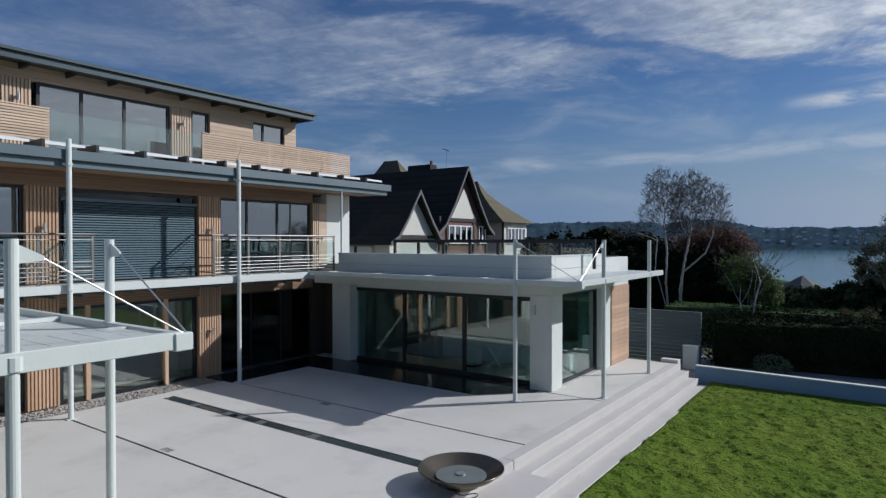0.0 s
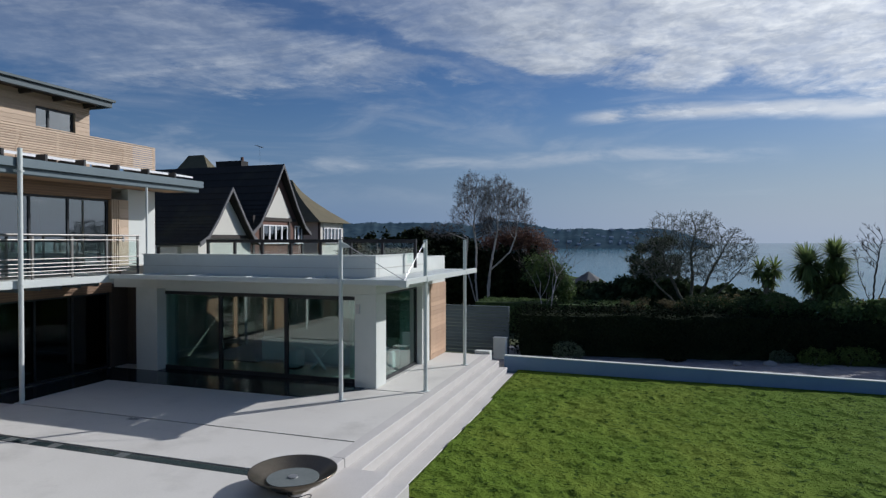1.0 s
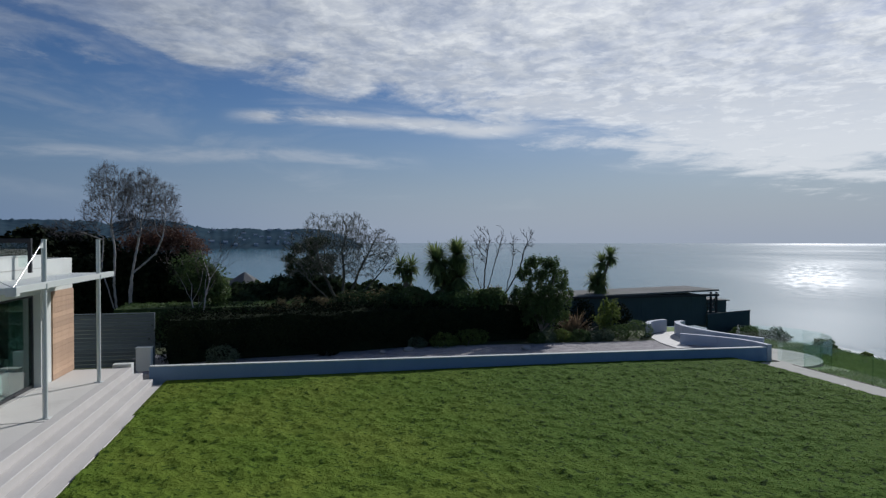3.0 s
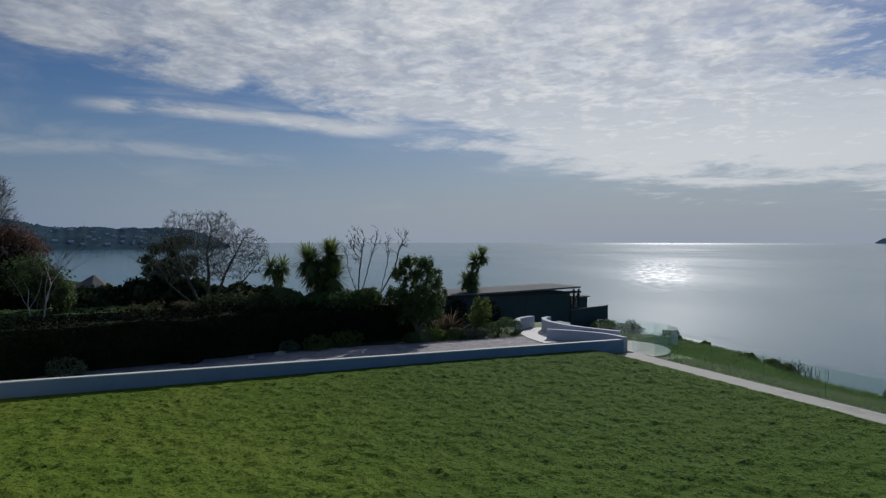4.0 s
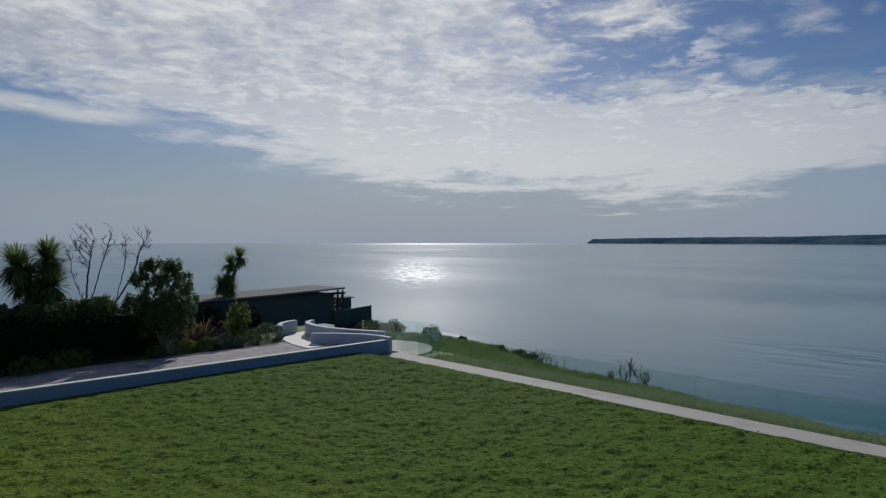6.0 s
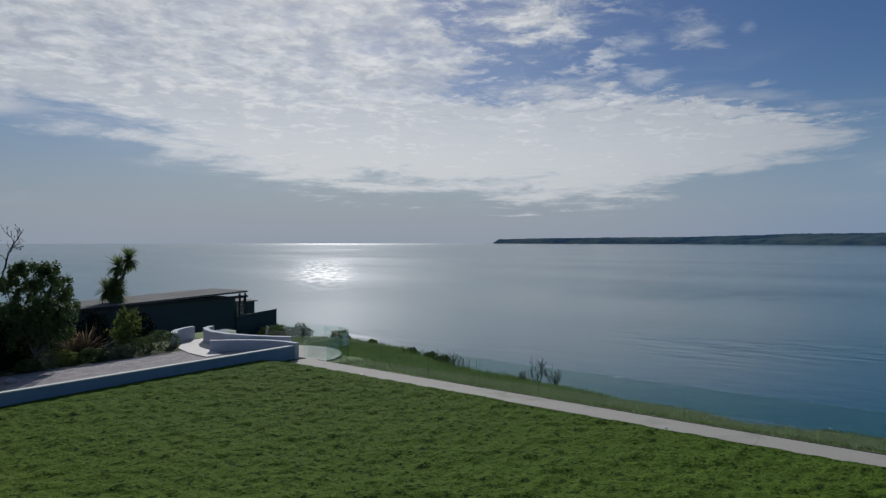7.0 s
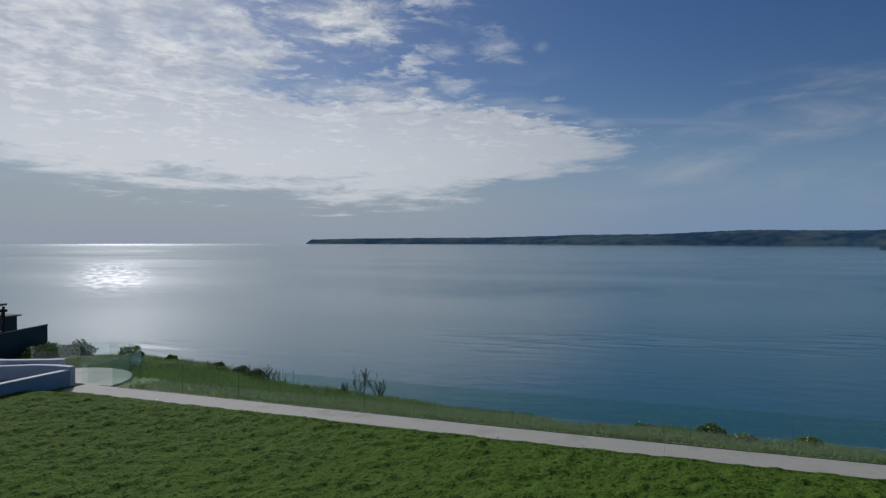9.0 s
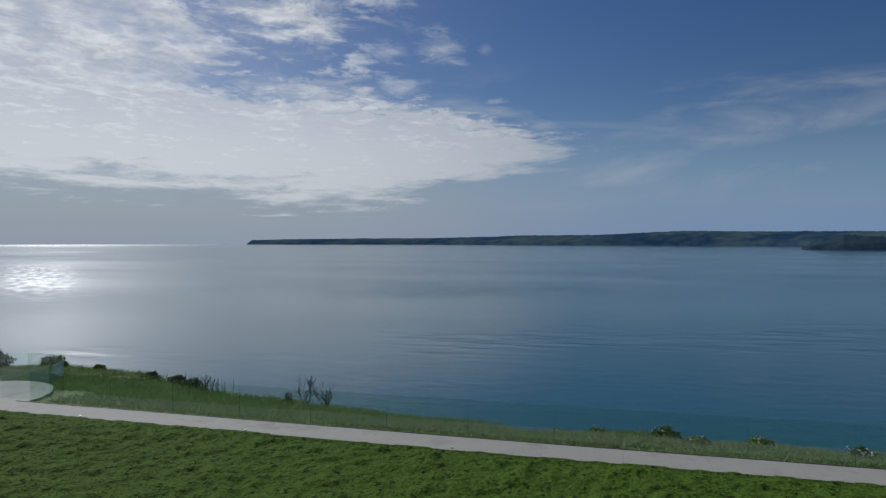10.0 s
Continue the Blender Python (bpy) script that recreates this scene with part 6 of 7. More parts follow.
                                       (7.1, 25.0, 0.50, "leaf_lit"), (7.5, 25.2, 0.5, "leaf_lit"), (-2.6, 23.0, 0.50, "leaf_grey"), (1.2, 23.9, 0.36, "leaf_dark"))):
        z = GARDEN
        shrub((x, y, z), [(x, y, z + r * 0.5, r * 1.15, r, r * 0.8)], 1500, 0.035, m_, "low rounded mound plant at the gravel's edge", 60 + i, name="mound_plant", category="plant", group="border mounds", shell=0.8, lump=0.15, stems=1)
    # boulders
    for i, (x, dv, r) in enumerate(((9.15, 3.2, 0.17), (4.4, 3.6, 0.18), (3.3, 3.2, 0.12))):
        bm = bmesh.new()
        bmesh.ops.create_icosphere(bm, subdivisions=2, radius=r)
        for v in bm.verts:
            v.co = Vector((v.co.x * 1.3, v.co.y, v.co.z * 0.7)) * (1 + 0.25 * noise.noise(v.co * 6 + Vector((i, 0, 0)))) + Vector((x, wall_y(x) + dv, GARDEN + 0.06))
        tagged(part("boulder", bm, M["stone"]), "small grey boulder lying on the gravel", "rock", "boulders")
    # --- trees further back
    branching_tree([[(-9.75, 36.5, -0.5), (-9.95, 36.5, 1.5), (-9.9, 36.5, 3.4), (-10.1, 36.5, 5.0)], [(-9.75, 36.5, -0.4), (-10.6, 36.6, 2.4), (-10.5, 36.6, 4.2)]],
                   [(-10.3, 36.5, 6.5, 0.95, 0.9, 1.7), (-9.7, 36.5, 6.6, 0.7, 0.6, 1.3), (-10.7, 36.5, 5.5, 0.9, 0.6, 1.0), (-9.6, 36.5, 5.0, 0.7, 0.6, 1.3), (-12.0, 36.5, 4.5, 1.5, 0.6, 0.5)], 3400, 21, "birch_tree", "tall slender bare birch with pale stems", "birch", "birch_twig", tip=0.0074, twigs=6, twig_len=0.45, lean=(0.05, 0, 0.25))
    branching_tree([[(-9.1, 36.4, -0.5), (-9.15, 36.4, 1.2), (-9.0, 36.4, 2.3), (-8.6, 36.4, 4.4)], [(-9.1, 36.4, -0.4), (-9.0, 36.4, 2.2), (-7.8, 36.4, 3.3), (-7.4, 36.4, 4.3)]],
                   [(-8.5, 36.4, 6.3, 1.2, 1.1, 1.55), (-7.6, 36.4, 6.0, 1.0, 0.9, 1.2), (-8.9, 36.4, 5.2, 0.9, 0.8, 1.2), (-7.3, 36.4, 5.1, 0.9, 0.7, 0.9), (-8.2, 36.4, 4.8, 0.8, 0.7, 0.9)], 4600, 22, "birch_tree", "bare forked birch with pale stems and fine twigs", "birch", "birch_twig", tip=0.0074, twigs=6, twig_len=0.45, lean=(0.1, 0, 0.2))
    t = thing("russet_tree", (-8.3, 40, -0.5), "russet-brown leafy tree behind the birch", "tree")
    V, F = [], []
    for d in ((-1, 0), (1, 0.3), (0, -0.5)):
        seg(V, F, Vector((-8.3, 40, -0.6)), Vector((-8.3 + d[0], 40 + d[1], 3.4)), 0.12, 0.04, 6)
    raw("trunk", V, F, M["bark"], t)
    leaf_mesh("crown", [(-9.4, 40, 3.7, 1.4, 1.2, 1.0), (-7.0, 40, 3.6, 1.6, 1.2, 1.0), (-8.0, 40, 4.2, 1.4, 1.1, 0.8)], 8000, 0.075, "leaf_red", t, seed=51, shell=0.3, lump=0.5)
    shrub((-4.6, 30, -0.1), [(-4.7, 30, 2.6, 0.85, 0.9, 0.85), (-4.1, 30, 2.1, 0.75, 0.8, 0.8), (-3.7, 30, 1.7, 0.6, 0.8, 0.7)], 5200, 0.07, "leaf_bush", "sunlit green evergreen shrub with open twiggy sides", 52, lump=0.4)
    bare_tree((-4.1, 28.6, -0.1), [((0.05, 0, 1), 2.6, 0.045), ((-0.4, 0, 1), 2.4, 0.035)], 4, (4, 4, 3), 26, "sapling", "thin bare pale-stemmed sapling behind the hedge", 0.05, 0.2, "birch", "twig")
    for i, (x, y, ells) in enumerate(((-9.5, 39.0, [(-11.0, 39.2, 1.5, 1.6, 1.2, 2.0), (-8.9, 38.9, 1.6, 1.7, 1.2, 2.0), (-6.9, 38.7, 1.4, 1.5, 1.2, 2.0)]),
                                     (-13.5, 38.5, [(-14.6, 38.5, 1.5, 2.0, 1.2, 2.0), (-12.4, 38.5, 1.4, 1.7, 1.2, 1.9)]),
                                     (-1.8, 33.0, [(-2.4, 33, 0.8, 1.6, 1.2, 1.0), (-0.4, 33, 0.9, 1.4, 1.2, 1.1)]),
                                     (2.5, 32.0, [(1.6, 32, 1.0, 1.5, 1.2, 1.1), (3.4, 31.5, 0.9, 1.4, 1.2, 1.0), (5.2, 31, 0.8, 1.3, 1.0, 0.95)]))):
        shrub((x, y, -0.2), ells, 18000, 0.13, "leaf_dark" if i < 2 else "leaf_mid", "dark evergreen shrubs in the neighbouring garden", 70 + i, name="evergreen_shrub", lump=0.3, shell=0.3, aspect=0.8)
    branching_tree([[(2.0, 30.2, GARDEN - 0.1), (1.9, 30.2, 0.9), (1.3, 30.2, 2.2), (1.0, 30.2, 3.0)], [(2.0, 30.2, GARDEN), (2.1, 30.2, 1.0), (2.2, 30.1, 2.4), (2.1, 30.1, 3.3)],
                    [(2.0, 30.2, GARDEN), (2.4, 30.3, 1.1), (2.9, 30.3, 2.4), (3.3, 30.3, 3.2)], [(2.0, 30.2, GARDEN), (1.4, 30.1, 1.2), (0.4, 30.1, 2.2)], [(2.0, 30.2, GARDEN), (2.9, 30.3, 1.2), (3.9, 30.3, 2.3)]],
                   [(1.9, 30.2, 3.3, 2.0, 1.6, 2.0), (3.3, 30.2, 3.2, 1.6, 1.2, 1.55), (4.0, 30.2, 3.5, 0.9, 0.9, 0.9), (0.5, 30.2, 3.1, 1.4, 1.1, 1.5), (0.9, 30.2, 4.4, 0.8, 0.8, 0.9), (2.6, 30.2, 4.7, 0.6, 0.7, 0.8)], 5600, 29, "bare_tree", "broad bare tree with a wind-shaped dome of fine twigs", "lichen", "lichen", tip=0.008, twigs=4, twig_len=0.30, lean=(0.16, 0, 0.16))
    ells = []
    rng = random.Random(77)
    for i in range(70):
        a, k_, z = rng.uniform(0, 6.28), rng.uniform(0.1, 1.0), rng.uniform(0.3, 4.1)
        w = 2.0 * (1 - (z / 4.9) ** 1.6) ** 0.7 * k_
        ells.append((0.1 + 0.12 * z + w * math.cos(a), 33.6 + 0.6 * w * math.sin(a), z, rng.uniform(0.25, 0.6), 0.4, rng.uniform(0.15, 0.34)))
    shrub((0.1, 33.6, -0.2), ells, 15000, 0.075, "leaf_mid", "dark rounded evergreen tree behind the bare tree", 75, name="evergreen_tree", category="tree", shell=0.2, lump=0.5, stems=14)
    # dry brown seed heads and mixed low growth along the top of the hedge
    rng = random.Random(78)
    for x, y, z, r in ((1.6, 27.2, 1.35, 0.8), (3.2, 28.2, 1.45, 0.9), (5.8, 26.8, 1.4, 0.6), (8.6, 26.9, 1.5, 0.8), (-0.6, 27.4, 1.2, 0.7)):
        ells = [(x + rng.uniform(-r, r), y + rng.uniform(-.4, .4), z + rng.uniform(-0.25, 0.25), rng.uniform(0.12, 0.3), 0.25, rng.uniform(0.12, 0.3)) for i in range(14)]
        shrub((x, y, 0.0), ells, 1500, 0.045, "leaf_dry", "loose brown-green shrub showing above the hedge", rng.randint(1, 900), group="mixed shrubs", shell=0.2, lump=0.5, stems=10)
    # leafy strip standing in for the sunlit grass beyond the dark hedge
    lit = thing("low_green_strip", (-3.4, 29, 0.4), "low leafy strip standing in for sunlit grass", "hedge")
    leaf_mesh("foliage", [(x_, 30 + 0.02 * x_, 0.72, 0.6, 1.5, 0.44) for x_ in (-7.4, -6.6, -5.8, -5.0, -4.2, -3.4, -2.6, -1.8, -1.0, -0.2)], 14000, 0.05, "leaf", lit, seed=58, shell=0.8, lump=0.12)
    core = bmesh.new()
    box(core, -7.8, 28.7, -0.6, 0.2, 31.3, 1.02)
    part("inner_growth", core, M["leaf"], lit)
    # garden hut
    hut = thing("summer_house", (-3.6, 42, -0.9), "small summer house with a pale conical roof", "hut")
    part("wall", tube_bm(((-3.6, 42, -1.0), (-3.6, 42, 1.2), 1.3), n=8), M["timber_black"], hut)
    bm = bmesh.new()
    tube(bm, (-3.6, 42, 1.1), (-3.6, 42, 1.95), 1.4, 0.05, n=8)
    part("roof", bm, M["felt_dark"], hut)


def build_fence_and_post():
    f = thing("boarded_fence", (-8, 22.9, GARDEN), "grey horizontally boarded timber fence", "fence")
    y = 22.9
    for i in range(14):
        z = GARDEN + 0.03 + i * 0.131
        part("board", bbox(-14.0, y, z, -4.85, y + 0.025, z + 0.118), M["fence"], f)
    for i in range(6):
        x = -13.9 + i * 1.79
        part("post", bbox(x, y + 0.027, GARDEN - 0.1, x + 0.09, y + 0.11, 1.435), M["fence"], f)
    part("capping", bbox(-14.0, y - 0.02, 1.44, -4.85, y + 0.1, 1.47), M["fence"], f)
    p = thing("gate_pier", (-5.05, 22.3, GARDEN), "short white rendered pier by the fence", "pier")
    part("shaft", bbox(-5.29, 22.15, GARDEN - 0.1, -4.81, 22.45, 0.33, 0.012), M["render_white"], p)
    part("cap", bbox(-5.31, 22.13, 0.33, -4.79, 22.47, 0.37, 0.012), M["render_white"], p)


def build_low_building():
    b = thing("low_building", (17.5, 31, -0.5), "low dark timber building with a pale flat roof", "building")
    part("wall", bbox(12.5, 29.4, -0.6, 21.7, 33.0, 1.05), M["shed"], b)
    for i in range(40):
        x = 12.55 + i * 0.23
        part("board", bbox(x, 29.375, -0.6, x + 0.226, 29.398, 1.05), M["shed"], b)
    pts = [((12.2, 29.2), 1.08), ((22.4, 29.2), 1.36), ((22.4, 32.4), 1.34), ((12.2, 32.4), 1.10)]
    bm = bmesh.new()
    lo = [bm.verts.new((x, y, z - 0.09)) for (x, y), z in pts]
    hi = [bm.verts.new((x, y, z)) for (x, y), z in pts]
    bm.faces.new(lo[::-1])
    bm.faces.new(hi)
    for i in range(4):
        bm.faces.new((lo[i], lo[(i + 1) % 4], hi[(i + 1) % 4], hi[i]))
    part("roof", bm, M["felt_dark"], b, "weathered flat felt roof")
    part("fascia", bbox(12.2, 29.15, 0.99, 22.38, 29.19, 1.12), M["black_rail"], b)
    for x in (21.95, 22.3):
        part("corner_post", bbox(x, 29.3, -0.7, x + 0.08, 29.38, 1.22), M["black_rail"], b)
    part("side_cabin", bbox(22.42, 30.2, -0.9, 23.6, 32.0, 0.62), M["shed"], b, "dark boxed side cabin")
    part("cabin_roof", bbox(22.40, 30.1, 0.622, 23.75, 32.1, 0.68), M["felt_dark"], b)
    screen = bmesh.new()
    lo = [screen.verts.new((x, y, -1.5)) for x, y in ((21.72, 29.22), (24.36, 29.22), (24.36, 29.28), (21.72, 29.28))]
    hi = [screen.verts.new((v.co.x, v.co.y, 0.0 + 0.14 * (v.co.x - 21.72) / 2.64)) for v in lo]
    screen.faces.new(lo[::-1])
    screen.faces.new(hi)
    for i in range(4):
        screen.faces.new((lo[i], lo[(i + 1) % 4], hi[(i + 1) % 4], hi[i]))
    part("screen", screen, M["shed"], b, "dark boarded wind screen")
    cap = bmesh.new()
    tube(cap, (21.70, 29.25, 0.02), (24.40, 29.25, 0.16), 0.035, n=4)
    part("screen_cap", cap, M["felt_dark"], b)
    for i in range(5):
        z = 0.1 + i * 0.22
        part("brace", bbox(21.72, 29.33, z, 22.34, 29.36, z + 0.05), M["black_rail"], b)
    part("brace", tube_bm(((21.98, 29.34, 0.1), (22.32, 29.34, 1.1), 0.025), n=5), M["black_rail"], b)


def build_glass_fence():
    g = thing("glass_fence", (18.4, 8, LAWN), "frameless clear glass balustrade along the cliff path", "balustrade")
    line = lambda y: 17.92 + 0.016 * max(0, y - 4)
    y = -34.77
    while y < 18.5:
        y1 = y + 2.105
        d = 0.006
        p = part("pane", prism([(line(y) - d, y + 0.012), (line(y) + d, y + 0.012), (line(y1) + d, y1 - 0.012), (line(y1) - d, y1 - 0.012)], LAWN - 0.02, 0.30), M["glass_rail"], g)
        p.visible_shadow = False
        e = part("pane_edge", prism([(line(y) - d, y - 0.004), (line(y) + d, y - 0.004), (line(y) + d, y + 0.008), (line(y) - d, y + 0.008)], LAWN - 0.02, 0.30), M["glass_edge"], g)
        e.visible_shadow = False
        y = y1
    pts = [(line(18.4), 18.6)] + arc(18.3, 20.95, 2.42, -74, 75, 7)
    for (x0, y0), (x1, y1) in zip(pts, pts[1:]):
        a, b = Vector((x0, y0)), Vector((x1, y1))
        n_ = Vector((-(b - a).y, (b - a).x)).normalized() * 0.006
        c, d2 = a + (b - a) * 0.01, b - (b - a) * 0.01
        p = part("pane", prism([tuple(c - n_), tuple(d2 - n_), tuple(d2 + n_), tuple(c + n_)], LAWN - 0.15, 0.30), M["glass_rail"], g)
        p.visible_shadow = False
        e = part("pane_edge", prism([tuple(a - n_), tuple(c - n_), tuple(c + n_), tuple(a + n_)], LAWN - 0.15, 0.30), M["glass_edge"], g)
        e.visible_shadow = False
    for x, y in ((17.10, 15.8), (17.03, 10.75), (16.95, 5.4)):
        l = thing("ground_light", (x, y, LAWN), "small white round ground light at the path", "lamp", "path lights")
        part("body", tube_bm(((x, y, LAWN - 0.02), (x, y, LAWN + 0.06), 0.03), n=12), M["white_paint"], l)


def build_bank():
    rng = random.Random(5)
    for i, (x, y, h) in enumerate(((22.1, 10.85, 0.50), (22.45, 11.75, 0.52), (22.3, 12.3, 0.24), (23.3, 16.2, 0.4))):
        z = ground_z(x, y)
        bare_tree((x, y, z), [((-0.3, 0.2, 1), h, 0.024), ((0.35, 0, 1), h * 0.9, 0.022), ((0.0, -0.4, 1), h * 0.95, 0.02), ((-0.6, -0.2, 0.8), h * 0.75, 0.018), ((0.1, 0.6, 0.9), h * 0.8, 0.018)], 4, (3, 3, 2), 90 + i,
                  "dead_shrub", "small leafless shrub on the cliff bank", 0.05, 0.25, "dead", "dead", min_r=0.009)
    V, F = [], []
    for x, y, n_, h in ((23.3, 16.0, 26, 0.62), (23.5, 17.2, 20, 0.42), (23.9, 18.9, 24, 0.36), (24.2, 20.4, 18, 0.26), (22.6, 13.4, 8, 0.25)):
        for k in range(n_):
            p = Vector((x + rng.gauss(0, 0.3), y + rng.gauss(0, 0.5), 0))
            p.z = ground_z(p.x, p.y) - 0.04
            tip = p + Vector((rng.uniform(-0.14, 0.14), rng.uniform(-0.14, 0.14), h * rng.uniform(0.5, 1.15)))
            mid = p.lerp(tip, 0.55) + Vector((rng.uniform(-0.03, 0.03), rng.uniform(-0.03, 0.03), 0))
            seg(V, F, p, mid, 0.010, 0.008, 4)
            seg(V, F, mid, tip, 0.008, 0.004, 4)
            seg(V, F, mid, mid + Vector((rng.uniform(-0.15, 0.15), rng.uniform(-0.15, 0.15), h * 0.3)), 0.006, 0.003, 3)
    tagged(raw("dry_stalks", V, F, M["dead"]), "thin dry upright stalks scattered on the cliff bank", "plant", kind="stuff")
    for i, (x, y, r, m_) in enumerate(((25.3, 25.2, 0.42, "leaf"), (24.9, 24.3, 0.22, "leaf"), (25.0, 22.5, 0.2, "leaf_lit"), (24.2, 18.1, 0.26, "leaf_grey"), (23.8, 17.2, 0.3, "leaf_grey"), (24.4, 19.4, 0.2, "leaf_grey"),
                                      (20.7, 2.1, 0.24, "leaf"), (20.6, 3.2, 0.16, "leaf_lit"), (20.3, 0.4, 0.28, "leaf"), (20.1, -0.4, 0.24, "leaf_lit"), (20.2, -1.9, 0.24, "leaf_lit"), (20.3, -4.2, 0.26, "leaf"), (20.4, -5.2, 0.2, "leaf_lit"))):
        z = ground_z(x, y)
        s = shrub((x, y, z), [(x, y, z + r * 0.5, r * 1.2, r * 1.2, r * 0.7)], 900, 0.05, m_, "low scrubby plant on the grassy cliff bank", 110 + i, name="bank_shrub", category="shrub", group="bank shrubs", stems=2, lump=0.45)
        if x < 21:
            leaf_mesh("blossom", [(x, y, z + r * 0.6, r * 1.15, r * 1.15, r * 0.75)], 150, 0.028, "flower", s, "pale blossom", seed=200 + i, shell=0.9)
    for i, (x, y, r) in enumerate(((24.6, 27.6, 0.6), (25.4, 29.0, 0.5), (23.6, 28.6, 0.6), (22.6, 27.4, 0.5))):
        z = ground_z(x, y)
        shrub((x, y, z), [(x, y, z + r * 0.5, r * 1.3, r * 1.2, r * 0.7)], 1800, 0.06, "leaf", "green scrub on the slope below the low building", 140 + i, name="scrub", group="slope scrub", stems=2, lump=0.45)
    # long grass on the bank
    g = np.random.RandomState(8)
    n = 60000
    y = g.uniform(-30, 27, n)
    e = np.array([edge_x(q) for q in y])
    x = 17.98 + (e - 17.8) * g.uniform(0, 1, n) ** 0.8
    x = np.where((y > 18.2) & (x < 20.9), x + 2.4, x)
    z = np.array([ground_z(a, b) for a, b in zip(x, y)])
    tuft("long_grass", x, y, z - 0.02, 0.08, 0.22, 0.012, "bank_blade", 9, "long rough grass on the cliff bank")
    build_turf(g)


def lattice(x, y, step, seed):
    """Smooth random heights on a square lattice."""
    t = np.random.RandomState(seed).uniform(0, 1, (512, 512))
    u, v = np.asarray(x) / step + 60, np.asarray(y) / step + 60
    i, j = np.floor(u).astype(int), np.floor(v).astype(int)
    a, b = u - i, v - j
    a, b = a * a * (3 - 2 * a), b * b * (3 - 2 * b)
    q = lambda m, n: t[(i + m) % 512, (j + n) % 512]
    return (q(0, 0) * (1 - a) + q(1, 0) * a) * (1 - b) + (q(0, 1) * (1 - a) + q(1, 1) * a) * b


def turf_height(x, y):
    h = 0.38 * lattice(x, y, 0.15, 1) + 0.62 * lattice(x, y, 0.30, 2)
    edge = np.clip((16.92 + 0.016 * np.maximum(0, y - 4) - x) / 0.5, 0.0, 1) * np.clip((21.10 - (x + 4.73) * 0.0503 - y) / 0.9, 0.0, 1)
    return LAWN + lawn_rise(x, y) + 0.004 + 0.140 * edge * np.clip(h - 0.30, 0, 1) + 0.02 * edge * lattice(x, y, 1.4, 3) + 0.025 * (x > 16.75)


def build_turf(g):
    """Uneven, tufty mown turf: a lumpy sheet with short blades on it."""
    def inside(x, y):
        k = (y < 20.84 - (x + 4.73) * 0.0503 + 0.24) & (x > -4.0) & (x < 16.92 + 0.016 * np.maximum(0, y - 4))
        return k & ~((x < -3.66) & (np.abs(y - AX) < 1.3))
    st = 0.045
    xs, ys = np.arange(-4.0, 17.7, st), np.arange(-9.0, 21.06, st)
    X, Y = np.meshgrid(xs, ys, indexing="ij")
    Xj = X + g.uniform(-0.4, 0.4, X.shape) * st
    Yj = Y + g.uniform(-0.4, 0.4, X.shape) * st
    Z = turf_height(Xj, Yj)
    ok = inside(X, Y)
    idx = np.cumsum(ok.ravel()).reshape(ok.shape) - 1
    cell = ok[:-1, :-1] & ok[1:, :-1] & ok[:-1, 1:] & ok[1:, 1:]
    F = np.stack([idx[:-1, :-1][cell], idx[1:, :-1][cell], idx[1:, 1:][cell], idx[:-1, 1:][cell]], 1)
    V = np.stack([Xj[ok], Yj[ok], Z[ok]], 1)
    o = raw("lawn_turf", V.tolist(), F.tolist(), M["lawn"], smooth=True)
    tagged(o, "tufty uneven mown turf of the lawn", "grass", kind="stuff")
    n = 260000
    x, y = g.uniform(-3.95, 17.4, n), g.uniform(-9, 21.06, n)
    k = inside(x, y)
    x, y = x[k], y[k]
    tuft("lawn_grass", x, y, turf_height(x, y) - 0.006, 0.006, 0.018, 0.009, "blade", 10, "short mown grass of the lawn", 0.2, 1.2)


def tuft(name, x, y, z, h0, h1, w, material, seed, label, lean0=0.6, lean1=1.8):
    """Two crossed tapering blades at every place."""
    g = np.random.RandomState(seed)
    n = len(x)
    h = g.uniform(h0, h1, n)
    V = np.zeros((n, 6, 3))
    for k in range(2):
        a = g.uniform(0, 2 * np.pi, n)
        lean = g.uniform(lean0, lean1, n) * h
        b = g.uniform(0, 2 * np.pi, n)
        ww = w * g.uniform(0.8, 1.8, n)
        V[:, 3 * k, :] = np.stack([x - np.cos(a) * ww, y - np.sin(a) * ww, z], 1)
        V[:, 3 * k + 1, :] = np.stack([x + np.cos(a) * ww, y + np.sin(a) * ww, z], 1)
        V[:, 3 * k + 2, :] = np.stack([x + np.cos(b) * lean, y + np.sin(b) * lean, z + h], 1)
    F = np.arange(n * 6).reshape(-1, 3)
    o = raw(name, V.reshape(-1, 3).tolist(), F.tolist(), M[material])
    tagged(o, label, "grass", kind="stuff")


build_garden()
build_fence_and_post()
build_low_building()
build_glass_fence()
build_bank()


# ---------------------------------------------------------------- neighbour's house
def gable_block(h, x0, x1, yc, half, z_eave, z_ridge, roof, wall, z0=-1.0, over=0.45, flare=0.35):
    """A wing with its ridge along x and a gable at x1; the roof kicks out at the eaves."""
    th = 0.14
    body = bmesh.new()
    pts = [(yc - half, z0), (yc + half, z0), (yc + half, z_eave), (yc, z_ridge - 0.25), (yc - half, z_eave)]
    f0 = [body.verts.new((x0, y, z)) for y, z in pts]
    f1 = [body.verts.new((x1, y, z)) for y, z in pts]
    body.faces.new(f0[::-1])
    body.faces.new(f1)
    for i in range(5):
        body.faces.new((f0[i], f0[(i + 1) % 5], f1[(i + 1) % 5], f1[i]))
    part("wall", body, M[wall], h)
    rise = z_ridge - z_eave
    for s in (1, -1):
